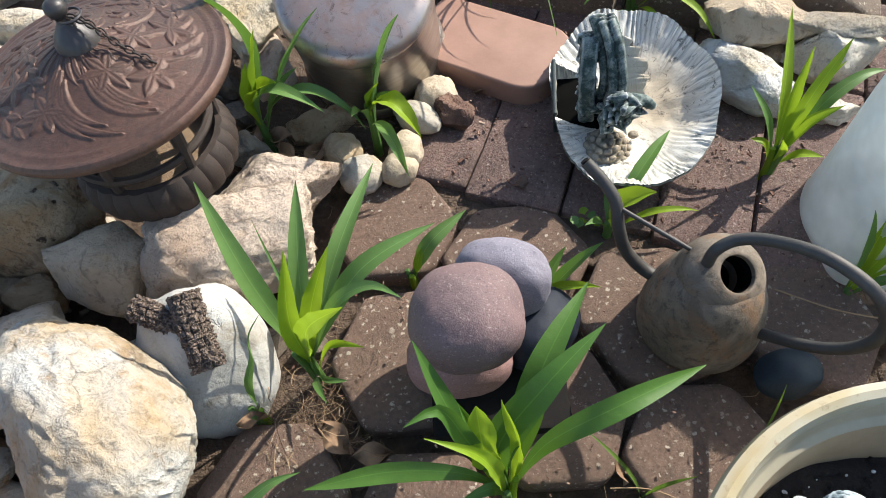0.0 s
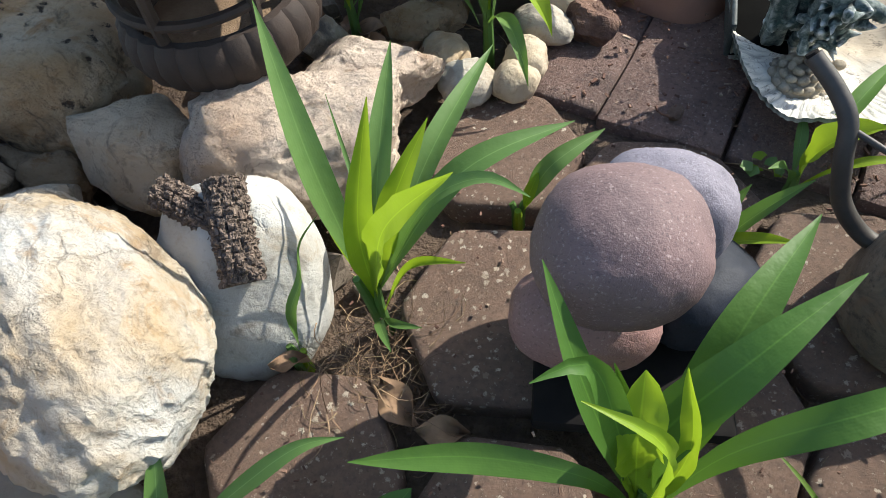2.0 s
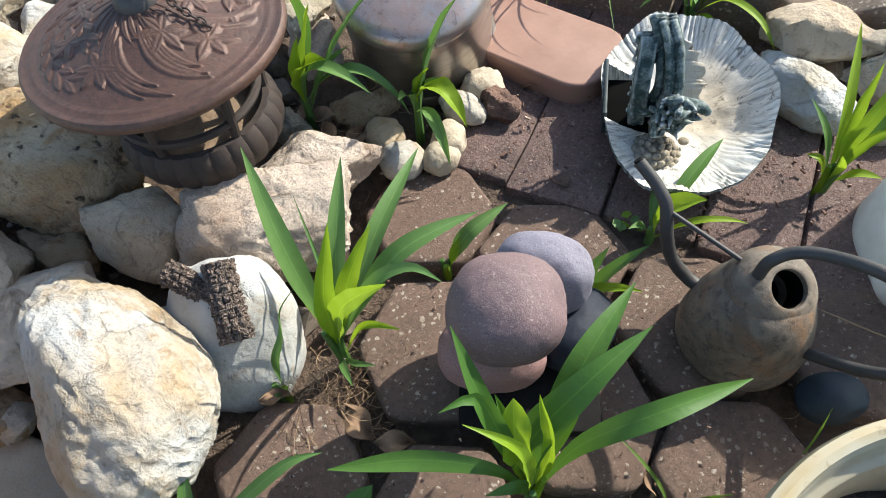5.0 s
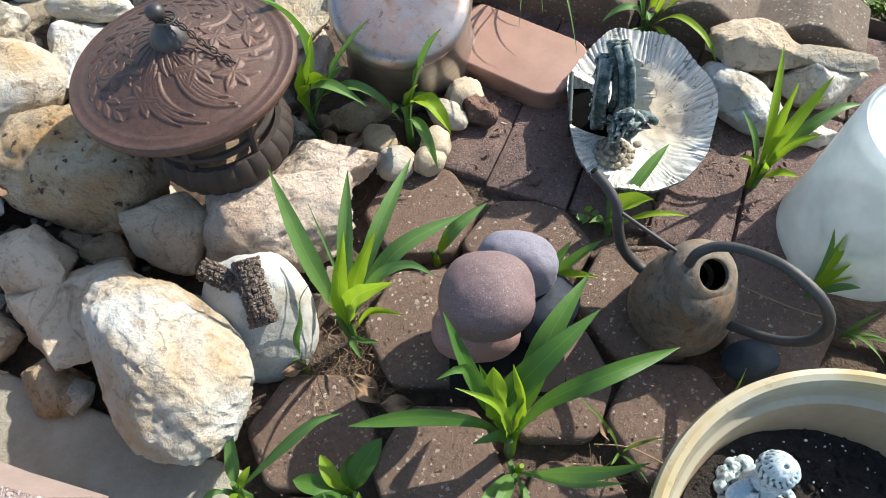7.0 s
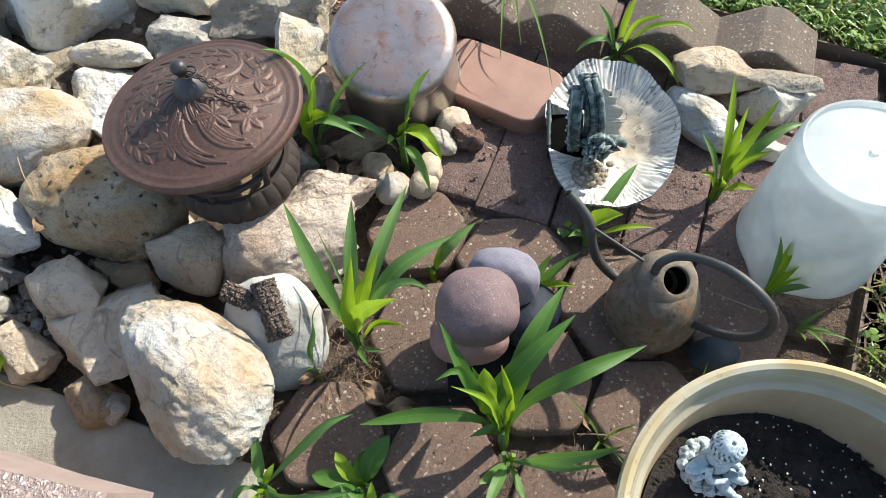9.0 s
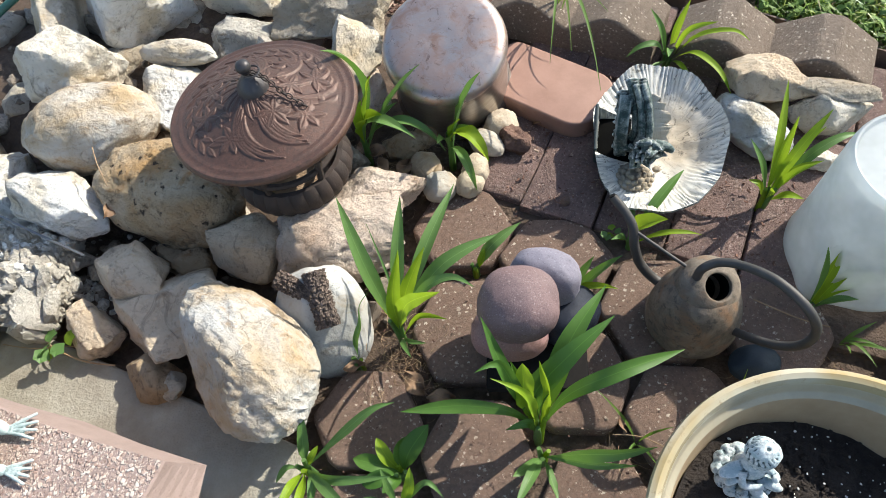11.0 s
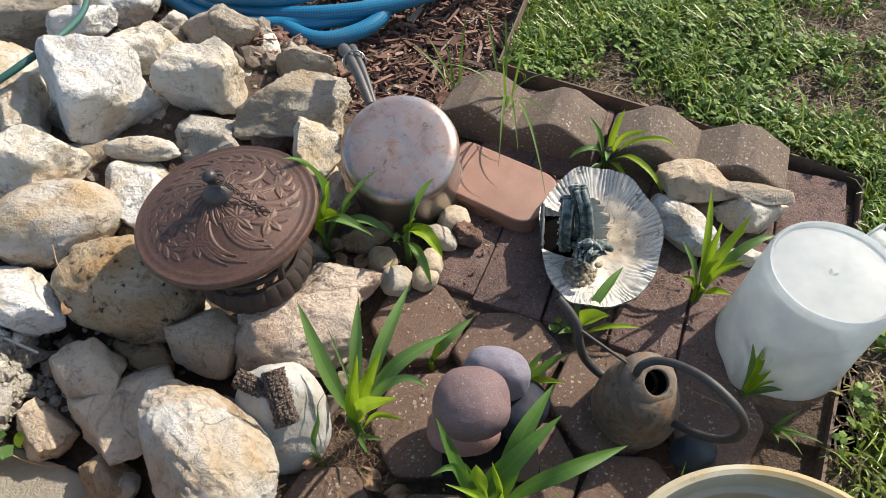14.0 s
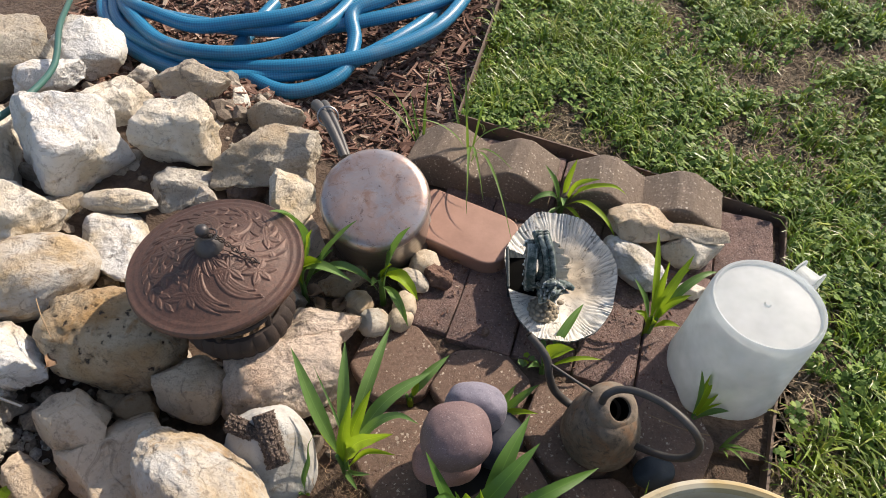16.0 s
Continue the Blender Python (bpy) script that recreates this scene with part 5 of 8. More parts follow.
lantern = thing("garden_lantern", pose(-0.2625, 0.0215, 0.046), "rusty cast-iron garden lantern with a floral lid, standing on rocks", "lantern")
lid = part("lid", cast_lid(), M_RUST, lantern, "round rusty lid with raised flowers and leaves")
lid.location = (-0.0015, 0.004, 0.099)
knob = part("finial", lathe([(0.0, 0.0200), (0.0138, 0.0205), (0.0132, 0.0245), (0.0112, 0.0290), (0.0078, 0.0330), (0.0050, 0.0362), (0.0036, 0.0388), (0.0036, 0.0402), (0.0054, 0.0420), (0.0065, 0.0452), (0.0056, 0.0486), (0.0030, 0.0507), (0.0, 0.0512)], 40), M_FINIAL, lid, "dark round iron finial")


def chain():
    bm = bmesh.new()
    start, end = Vector((0.004, -0.001, 0.040)), on_lid(0.047, -0.36, 0.003)
    path = curve_points([start, (0.014, -0.0035, 0.036), (0.026, -0.009, 0.0235), end], 5)
    for i in range(len(path) - 1):
        a, b = path[i], path[i + 1]
        mid, d = (a + b) / 2, (b - a).normalized()
        side = (d.orthogonal() if i % 2 else d.cross(d.orthogonal())).normalized()
        pts = [mid + d * 0.0030 * math.cos(t) + side * 0.0020 * math.sin(t) for t in (k * math.pi / 6 for k in range(12))]
        tube(pts, 0.00058, 6, closed=True, bm=bm)
    return bm


part("chain", chain(), M_RUST_DARK, lid, "thin dark iron chain")
part("ring", tube([Vector((0.0070 * math.cos(t) + 0.005, 0.0070 * math.sin(t) - 0.001, 0.0405)) for t in (k * math.pi / 12 for k in range(24))], 0.0008, 6, closed=True), M_FINIAL, lid)


def scallop(a, i):
    return 1.0 + (0.030 * abs(math.sin(a * 13)) ** 0.6 if 1 <= i <= 5 else 0.0)


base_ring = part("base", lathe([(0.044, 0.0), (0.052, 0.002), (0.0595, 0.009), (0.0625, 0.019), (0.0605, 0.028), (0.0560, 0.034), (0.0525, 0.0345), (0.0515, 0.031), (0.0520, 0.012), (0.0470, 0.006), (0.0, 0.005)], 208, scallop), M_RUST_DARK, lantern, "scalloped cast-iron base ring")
base_ring.matrix_local = Matrix.Translation((0.005, -0.005, 0.012)) @ Matrix.Diagonal((0.89, 0.89, 1.0, 1.0))
part("sand", lathe([(0.0, 0.020), (0.03, 0.0195), (0.0505, 0.018), (0.0505, 0.010), (0.0, 0.010)], 48), M_SAND, base_ring, "brown sand filling the base")
for k in range(6):
    a = k * math.pi / 3 + 0.2
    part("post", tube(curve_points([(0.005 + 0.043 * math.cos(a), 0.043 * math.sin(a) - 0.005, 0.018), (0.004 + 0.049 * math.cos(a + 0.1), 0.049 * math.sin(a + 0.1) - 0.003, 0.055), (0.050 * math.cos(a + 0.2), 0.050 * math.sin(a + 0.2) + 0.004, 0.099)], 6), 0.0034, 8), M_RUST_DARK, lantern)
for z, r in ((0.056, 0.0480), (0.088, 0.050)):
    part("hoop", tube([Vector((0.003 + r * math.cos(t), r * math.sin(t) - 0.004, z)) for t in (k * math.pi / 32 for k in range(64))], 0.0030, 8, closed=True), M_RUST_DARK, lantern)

# ---- watering can ----
can = thing("watering_can", pose(0.093, -0.134, 0.0), "small weathered bronze watering can with a curved spout", "watering can")
part("body", lathe([(0.0, 0.001), (0.0365, 0.001), (0.0382, 0.003), (0.0390, 0.009), (0.0380, 0.020), (0.0360, 0.031), (0.0335, 0.041), (0.0300, 0.050), (0.0258, 0.057), (0.0220, 0.061), (0.0190, 0.0625)], 72), M_CAN, can)
cap = part("neck", lathe([(0.0250, -0.010), (0.0262, -0.003), (0.0264, 0.003), (0.0256, 0.0070), (0.0225, 0.0120), (0.0178, 0.0158), (0.0135, 0.0176), (0.0120, 0.0180), (0.0112, 0.0176), (0.0109, 0.0165), (0.0109, -0.006)], 64), M_CAN, can, "tapered neck with a round open mouth")
cap.matrix_local = pose(0.0030, 0.0030, 0.0545, 25, 15, 0)
# lining coloured near black in place of the shade in the mouth
inner = part("mouth", lathe([(0.0, -0.040), (0.0140, -0.040), (0.0140, -0.006), (0.0107, 0.002), (0.0107, 0.0150)], 40), M_VOID, cap, "dark inside of the mouth")


def can_tube(points, r, name, label):
    pts = [Vector(p) - Vector((0.093, -0.134, 0)) for p in curve_points(points, 9)]
    part(name, tube(pts, r, 14), M_TUBE, can, label)


can_tube([(0.080, -0.120, 0.027), (0.063, -0.107, 0.030), (0.050, -0.099, 0.045), (0.0435, -0.094, 0.066), (0.0415, -0.086, 0.082), (0.036, -0.077, 0.091), (0.026, -0.0665, 0.1005)], lambda s: 0.0044 - 0.0008 * s, "spout", "dark curved metal spout")
can_tube([(0.042, -0.087, 0.080), (0.060, -0.103, 0.076), (0.079, -0.1185, 0.0705)], 0.0014, "brace", "thin metal brace")
can_tube([(0.084, -0.131, 0.074), (0.086, -0.130, 0.086), (0.096, -0.130, 0.094), (0.109, -0.138, 0.102), (0.124, -0.158, 0.114), (0.139, -0.179, 0.112), (0.149, -0.189, 0.094), (0.145, -0.192, 0.076), (0.133, -0.183, 0.056), (0.117, -0.161, 0.032), (0.110, -0.152, 0.026)], 0.0035, "handle", "dark looped metal handle")
# solid black disc on the closed tip stands for the shaded hole
tip = part("spout_opening", tube([Vector((0.026 - 0.093, -0.0665 + 0.134, 0.1004)), Vector((0.0252 - 0.093, -0.0657 + 0.134, 0.1013))], 0.0026, 12), M_BLACKPLATE, can)

# ---- frosted plastic pitcher, upside down ----
jug = thing("plastic_pitcher", pose(0.2500, -0.0775, 0.0) @ Matrix.Diagonal((0.985, 0.985, 0.99, 1)), "upturned frosted plastic pitcher standing on the bricks", "pitcher")


def lip(a, i):
    d = (a - math.radians(216) + math.pi) % (2 * math.pi) - math.pi
    size = {0: 0.17, 1: 0.17, 2: 0.165, 3: 0.12, 4: 0.03, 12: 0.165, 13: 0.17}.get(i, 0.0)
    return 1.0 + size * math.exp(-(d / 0.26) ** 2)


part("body", lathe([(0.0605, 0.0), (0.0610, 0.003), (0.0600, 0.008), (0.0590, 0.024), (0.0575, 0.048), (0.0560, 0.095), (0.0545, 0.122), (0.0535, 0.128), (0.0515, 0.1305), (0.0500, 0.1300), (0.0490, 0.1270), (0.0485, 0.1265), (0.0583, 0.008), (0.0590, 0.0)], 128, lip), M_FROST, jug)
part("base_disc", lathe([(0.0, 0.1285), (0.0025, 0.1285), (0.0035, 0.1265), (0.0495, 0.1262), (0.0495, 0.1240), (0.0, 0.1240)], 64), M_FROST, jug, "recessed round base with a moulding point")


def channel_handle():
    """A moulded handle: two fins joined by a web, bowed out from the wall."""
    bm = bmesh.new()
    out, side = Vector((0.876, 0.482, 0)), Vector((-0.482, 0.876, 0))
    line = curve_points([(0.054, 0, 0.116), (0.070, 0, 0.119), (0.082, 0, 0.114), (0.086, 0, 0.098), (0.085, 0, 0.062), (0.079, 0, 0.036), (0.068, 0, 0.026), (0.054, 0, 0.026)], 6)
    rows = []
    for i, p in enumerate(line):
        a, b = line[max(i - 1, 0)], line[min(i + 1, len(line) - 1)]
        d = (b - a).normalized()
        inner = Vector((d.z, 0, -d.x))
        c = out * p.x + Vector((0, 0, p.z))
        nrm = out * inner.x + Vector((0, 0, inner.z))
        rows.append([bm.verts.new(c + side * u - nrm * v) for u, v in ((-0.0115, -0.006), (-0.0115, 0.006), (-0.0098, 0.006), (-0.0098, 0.001), (0.0098, 0.001), (0.0098, 0.006), (0.0115, 0.006), (0.0115, -0.006), (0.0098, -0.006), (0.0098, -0.001), (-0.0098, -0.001), (-0.0098, -0.006))])
    for a, b in zip(rows, rows[1:]):
        for k in range(12):
            bm.faces.new((a[k], a[(k + 1) % 12], b[(k + 1) % 12], b[k]))
    bm.faces.new(rows[0])
    bm.faces.new(rows[-1][::-1])
    bmesh.ops.recalc_face_normals(bm, faces=bm.faces)
    return bm


handle = part("handle", channel_handle(), M_FROST, jug, "moulded plastic handle with two fins")

# ---- glazed planter with cherub ----
planter = thing("planter", pose(0.120, -0.339, 0.0), "cream and ochre glazed planter half filled with soil", "planter")
part("pot", lathe([(0.0, -0.012), (0.080, -0.012), (0.086, -0.008), (0.094, 0.030), (0.100, 0.070), (0.104, 0.092), (0.1105, 0.098), (0.1150, 0.104), (0.1170, 0.110), (0.1160, 0.1150), (0.1125, 0.1165), (0.1092, 0.1150), (0.1076, 0.1090)], 128), M_GLAZE, planter)
part("inner_wall", lathe([(0.1076, 0.1090), (0.1064, 0.1050), (0.1056, 0.1015), (0.1046, 0.0998), (0.1024, 0.0988), (0.1014, 0.0975)], 128), M_GLAZE_IN, planter, "cream glazed inner wall with a ledge")
part("lower_wall", lathe([(0.1014, 0.0975), (0.1000, 0.0920), (0.0950, 0.060), (0.086, 0.030), (0.0, 0.028)], 128), M_GLAZE_LOW, planter, "unglazed brown lower inside wall")


def soil_slope(x, y):
    return -0.08 * y - 0.15 * x


def soil_disc(radius, z, seed, amount):
    bm = bmesh.new()
    rings = 26
    seg = 72
    rows = [[bm.verts.new((0, 0, z))]]
    for i in range(1, rings + 1):
        rows.append([bm.verts.new((radius * i / rings * math.cos(2 * math.pi * k / seg), radius * i / rings * math.sin(2 * math.pi * k / seg), z)) for k in range(seg)])
    for k in range(seg):
        bm.faces.new((rows[0][0], rows[1][k], rows[1][(k + 1) % seg]))
    for a, b in zip(rows[1:], rows[2:]):
        for k in range(seg):
            bm.faces.new((a[k], b[k], b[(k + 1) % seg], a[(k + 1) % seg]))
    for v in bm.verts:
        v.co.z += soil_slope(v.co.x, v.co.y)
        p = v.co * 60
        v.co.z += amount * (noise.noise(p + Vector((seed, 0, 0))) + 0.7 * noise.noise(p * 3) + 0.5 * noise.noise(p * 7))
    return bm


soil = part("soil", soil_disc(0.0970, 0.072, 4, 0.004), M_POTTING, planter, "dark crumbly potting soil")


def crumbs(count, seed, radius, z, size):
    bm = bmesh.new()
    rnd = random.Random(seed)
    for _ in range(count):
        r, a = radius * math.sqrt(rnd.random()), rnd.uniform(0, 6.283)
        s = size * rnd.uniform(0.5, 1.5)
        add_ball(bm, (r * math.cos(a), r * math.sin(a), z + soil_slope(r * math.cos(a), r * math.sin(a))), s, s * rnd.uniform(0.6, 1), s * 0.7, (rnd.uniform(0, 90), 0, rnd.uniform(0, 180)), 1)
    return bm


tagged(part("loose_soil", crumbs(750, 9, 0.094, 0.0725, 0.0019), M_POTTING, soil, "loose dark crumbs"), kind="stuff")
tagged(part("perlite", crumbs(300, 5, 0.093, 0.0748, 0.0008), M_PERLITE, soil, "white perlite grains"), kind="stuff")


def sculpt(name, bm, material, m, label, category, voxel=0.0014):
    """One plain closed shape: the balls and tubes are fused and smoothed."""
    ob = solo(name, bm, material, m, label, category)
    r = ob.modifiers.new("fuse", "REMESH")
    r.mode, r.voxel_size, r.use_smooth_shade = "VOXEL", voxel, True
    s = ob.modifiers.new("smooth", "SMOOTH")
    s.factor, s.iterations = 0.5, 1
    return ob


def cherub():
    """A seated winged figure on a mound of roses, as one plain shape."""
    bm = bmesh.new()
    rnd = random.Random(4)
    add_ball(bm, (0.002, -0.002, 0.004), 0.021, 0.020, 0.008)
    add_ball(bm, (0.002, 0.000, 0.022), 0.0120, 0.0105, 0.0150, (12, 8, 0), 3)
    add_ball(bm, (0.006, 0.004, 0.043), 0.0116, 0.0116, 0.0121, (0, 0, 0), 3)
    head = Vector((0.006, 0.004, 0.0430))
    for k in range(19):
        a = 2 * math.pi * k / 19
        lock = []
        for i in range(7):
            h = 0.16 + 0.26 * i
            b = a + 0.17 * math.sin(2.1 * i + k * 0.9)
            d = Vector((math.sin(h) * math.cos(b), math.sin(h) * math.sin(b), math.cos(h)))
            lock.append(head + Vector((d.x * 0.0118, d.y * 0.0118, d.z * 0.0124)))
        if -0.9 < a - 5.6 < 0.6:
            lock = lock[:4]
        tube(curve_points(lock, 3), lambda s: 0.0010 + 0.0003 * math.sin(9 * s), 6, bm=bm)
        add_ball(bm, lock[-1], 0.0017, 0.0017, 0.0015, (0, 0, 0), 1)
    for p, r in ((((0.010, -0.003, 0.032), (0.019, -0.006, 0.024), (0.015, -0.012, 0.034)), 0.0034), (((-0.006, -0.007, 0.031), (-0.004, -0.015, 0.022), (0.010, -0.015, 0.022)), 0.0034),
                 (((0.008, -0.006, 0.014), (0.020, -0.012, 0.016), (0.024, -0.010, 0.005)), 0.0048), (((0.000, -0.008, 0.012), (0.010, -0.020, 0.014), (0.017, -0.022, 0.004)), 0.0048)):
        tube(curve_points(p, 6), lambda s: r * (1 - 0.3 * s), 10, bm=bm)
    add_ball(bm, (0.025, -0.011, 0.005), 0.0050, 0.0030, 0.0026)
    add_ball(bm, (0.019, -0.023, 0.004), 0.0050, 0.0030, 0.0026)
    for tip, wide in (((-0.021, -0.0105, 0.030), 0.0058), ((-0.016, -0.0150, 0.024), 0.0050)):
        root = Vector((0.001, 0.000, 0.030))
        d = Vector(tip) - root
        turn = d.to_track_quat("X", "Z").to_euler()
        add_ball(bm, root + d * 0.55, d.length * 0.55, wide, 0.0017, tuple(math.degrees(v) for v in turn), 3)
    for k in range(9):
        a = 1.6 + k * 0.50
        c = Vector((0.017 * math.cos(a), 0.017 * math.sin(a) - 0.002, 0.0085 + 0.003 * rnd.random()))
        for j in range(3):
            r = 0.0052 - 0.0016 * j
            tube([c + Vector((r * math.cos(t), r * math.sin(t), 0.0014 * j + 0.0008 * math.sin(3 * t + k))) for t in (q * math.pi / 8 for q in range(16))], 0.0010, 6, closed=True, bm=bm)
        add_ball(bm, c - Vector((0, 0, 0.001)), 0.0052, 0.0052, 0.0036)
        add_ball(bm, c + Vector((0, 0, 0.0026)), 0.0016, 0.0016, 0.0014)
    return bm


sculpt("cherub_figurine", cherub(), M_CHERUB, pose(0.081, -0.277, 0.0705, 0, 0, -8) @ Matrix.Scale(0.86, 4), "small blue-white resin cherub figurine on potting soil", "figurine", 0.0008)

# ---- concrete block with frog ----
def aggregate_block():
    """A coping block with a bowed far side: pebbles on top, smooth sloping borders."""
    rim = [(-0.515, -0.189), (-0.453, -0.2085), (-0.398, -0.224), (-0.3455, -0.2435), (-0.292, -0.2605), (-0.294, -0.2905), (-0.300, -0.345), (-0.515, -0.276)]
    top = [(-0.507, -0.198), (-0.467, -0.212), (-0.412, -0.232), (-0.362, -0.249), (-0.298, -0.268), (-0.309, -0.297), (-0.322, -0.335), (-0.507, -0.272)]
    bm = bmesh.new()
    rings = [[bm.verts.new((x, y, z)) for x, y in line] for line, z in ((rim, 0.001), (rim, 0.072), (rim, 0.076), (top, 0.1225), (top, 0.1240))]
    for v in rings[0]:
        v.co.x += (-0.515 - v.co.x) * 0.19
    for v in rings[1]:
        v.co.x += (-0.515 - v.co.x) * 0.012
    low, high = rings[2], rings[3]
    for f in (0.2, 0.4, 0.6, 0.8):
        rings.insert(len(rings) - 2, [bm.verts.new(a.co.lerp(b.co, f)) for a, b in zip(low, high)])
    for v in rings[-1]:
        v.co.x += (-0.42 - v.co.x) * 0.012
        v.co.y += (-0.27 - v.co.y) * 0.03
    n = len(rim)
    for a, b in zip(rings, rings[1:]):
        for k in range(n):
            bm.faces.new((a[k], a[(k + 1) % n], b[(k + 1) % n], b[k]))
    bm.faces.new(rings[0][::-1])
    bm.faces.new(rings[-1])
    bmesh.ops.recalc_face_normals(bm, faces=bm.faces)
    return bm


solo("concrete_block", aggregate_block(), M_BLOCK, Matrix(), "pink concrete block with exposed pebbles on top", "block", smooth=False)


def frog():
    """A squatting frog as one plain shape."""
    bm = bmesh.new()
    add_ball(bm, (-0.026, 0.001, 0.018), 0.027, 0.019, 0.016, (0, -20, 0), 3)
    add_ball(bm, (-0.004, 0.000, 0.0335), 0.0185, 0.0165, 0.0078, (0, 4, 0), 3)
    add_ball(bm, (-0.005, 0.000, 0.0255), 0.0165, 0.0150, 0.0072, (0, -4, 0), 3)
    add_ball(bm, (-0.012, 0.000, 0.0190), 0.0130, 0.0135, 0.0100, (0, 0, 0), 3)
    for s in (-1, 1):
        add_ball(bm, (0.000, s * 0.0095, 0.0400), 0.0062, 0.0048, 0.0052, (0, 0, s * 20), 2)
        tube(curve_points([(0.0068, s * 0.0105, 0.0395), (0.001, s * 0.0150, 0.0385), (-0.006, s * 0.0110, 0.0395)], 5), 0.0010, 8, bm=bm)
        add_ball(bm, (0.0125, s * 0.0030, 0.0365), 0.0011, 0.0011, 0.0010, (0, 0, 0), 1)
    for wrist, tip, shoulder, count in (((0.001, 0.0115), (0.0215, 0.0150), (-0.012, 0.012), 4), ((0.0090, -0.0150), (0.0270, -0.0165), (-0.008, -0.013), 4), ((-0.0150, -0.0240), (0.0020, -0.0300), (-0.034, -0.018), 3)):
        w, e = Vector((*wrist, 0.0042)), Vector((*tip, 0.0022))
        tube(curve_points([Vector((*shoulder, 0.017)), Vector(((shoulder[0] + wrist[0]) / 2 + 0.003, (shoulder[1] + wrist[1]) / 2 * 1.12, 0.010)), w], 6), lambda t: 0.0066 - 0.0030 * t, 12, bm=bm)
        d = e - w
        n = Vector((-d.y, d.x, 0))
        for k in range(count):
            f = (k - (count - 1) / 2) / ((count - 1) / 2)
            end = e + n * 0.42 * f - d * 0.10 * abs(f)
            tube(curve_points([w + n * 0.05 * f, (w + end) / 2 + Vector((0, 0, 0.0012)), end], 4), lambda t: 0.0016 - 0.0005 * t, 8, bm=bm)
            add_ball(bm, end, 0.0016, 0.0014, 0.0011, (0, 0, 0), 1)
        for k in range(count - 1):
            f = (k - (count - 2) / 2) / ((count - 1) / 2)
            end = w + d * 0.62 + n * 0.28 * f
            add_ball(bm, (w + end) / 2 - Vector((0, 0, 0.0010)), d.length * 0.34, 0.0022, 0.0010, (0, 0, math.degrees(math.atan2(end.y - w.y, end.x - w.x))), 2)
    for s in (-1, 1):
        add_ball(bm, (-0.032, s * 0.0175, 0.0150), 0.019, 0.0085, 0.0120, (0, 18, s * 12), 3)
    return bm


sculpt("frog_figurine", frog(), M_FROG, pose(-0.4170, -0.2560, 0.1246, 0, 0, 0), "pale verdigris frog figurine sitting on a concrete block", "figurine", 0.0007)

# ---- glazed pot at the slab ----
side_pot = thing("green_pot", pose(-0.6370, -0.2150, 0.0), "olive green glazed bowl standing on the slab", "pot")
part("bowl", lathe([(0.0, 0.001), (0.072, 0.001), (0.086, 0.010), (0.102, 0.036), (0.110, 0.052), (0.1145, 0.057), (0.1160, 0.061), (0.1145, 0.0645), (0.1105, 0.0650), (0.1070, 0.0620)], 96), M_GREENPOT, side_pot)
part("inside", lathe([(0.1070, 0.0620), (0.1030, 0.052), (0.096, 0.036), (0.080, 0.014), (0.0, 0.010)], 96), M_GREENPOT_IN, side_pot, "olive brown glazed inside")

# ---- shell dish with a tree-house figure ----
shell = thing("shell_dish", pose(0.0935, 0.0500, 0.009, 5, -3, -10), "scalloped shell-shaped resin dish with a tree figure", "garden ornament")


def shell_bowl(outside):
    """The dish: its ribbed inside, or its smooth outside with the rim."""
    bm = bmesh.new()
    seg, rings = 320, 40
    layers = []
    for under in (0, 1):
        rows = []
        for i in range(rings + 1):
            s = i / rings
            row = []
            for k in range(seg):
                a = 2 * math.pi * k / seg
                rim = 1 + 0.007 * math.sin(7 * a + 0.6) + 0.006 * math.sin(13 * a + 2.0) + 0.008 * noise.noise(Vector((math.cos(a) * 6, math.sin(a) * 6, 1)))
                notch = ((a - math.radians(188) + math.pi) % (2 * math.pi)) - math.pi
                rim *= 1 - 0.10 * math.exp(-(notch / 0.5) ** 2)
                x, y = 0.066 * s * rim * math.cos(a), 0.088 * s * rim * math.sin(a)
                bowl = 0.004 + 0.024 * s ** 2.4 + 0.0030 * s * s * math.sin(7 * a + 0.6) + 0.0022 * s * s * math.sin(4 * a + 1.0)
                long = 0.5 + 0.5 * noise.noise(Vector((math.cos(a) * 4, math.sin(a) * 4, 7)))
                rib = 0.0008 * (0.35 + 1.1 * long) * max(0.0, (s - 0.78 + 0.40 * long) / 0.45) * math.sin(86 * a + 9.0 * noise.noise(Vector((s * 3, math.cos(a) * 4, math.sin(a) * 4))))
                z = bowl + rib + 0.0012 * noise.noise(Vector((x * 90, y * 90, 2))) - under * (0.0032 + 0.0015 * (1 - s))
                if -0.0560 < x < -0.022 and -0.020 < y < 0.0345:
                    z = min(z, 0.0058 - 0.003 * under)
                row.append(bm.verts.new((x, y, z)))
            rows.append(row)
        layers.append(rows)
    rows = layers[outside]
    for a, b in zip(rows, rows[1:]):
        for k in range(seg):
            q = (a[k], b[k], b[(k + 1) % seg], a[(k + 1) % seg])
            bm.faces.new(q if not outside else q[::-1])
    for k in range(seg if outside else 0):
        bm.faces.new((layers[0][-1][k], layers[1][-1][k], layers[1][-1][(k + 1) % seg], layers[0][-1][(k + 1) % seg]))
    bmesh.ops.remove_doubles(bm, verts=bm.verts, dist=1e-6)
    bmesh.ops.delete(bm, geom=[v for v in bm.verts if not v.link_faces], context="VERTS")
    return bm


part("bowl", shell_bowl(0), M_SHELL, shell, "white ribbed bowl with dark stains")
part("underside", shell_bowl(1), M_TEAL, shell, "dark teal outside of the dish")


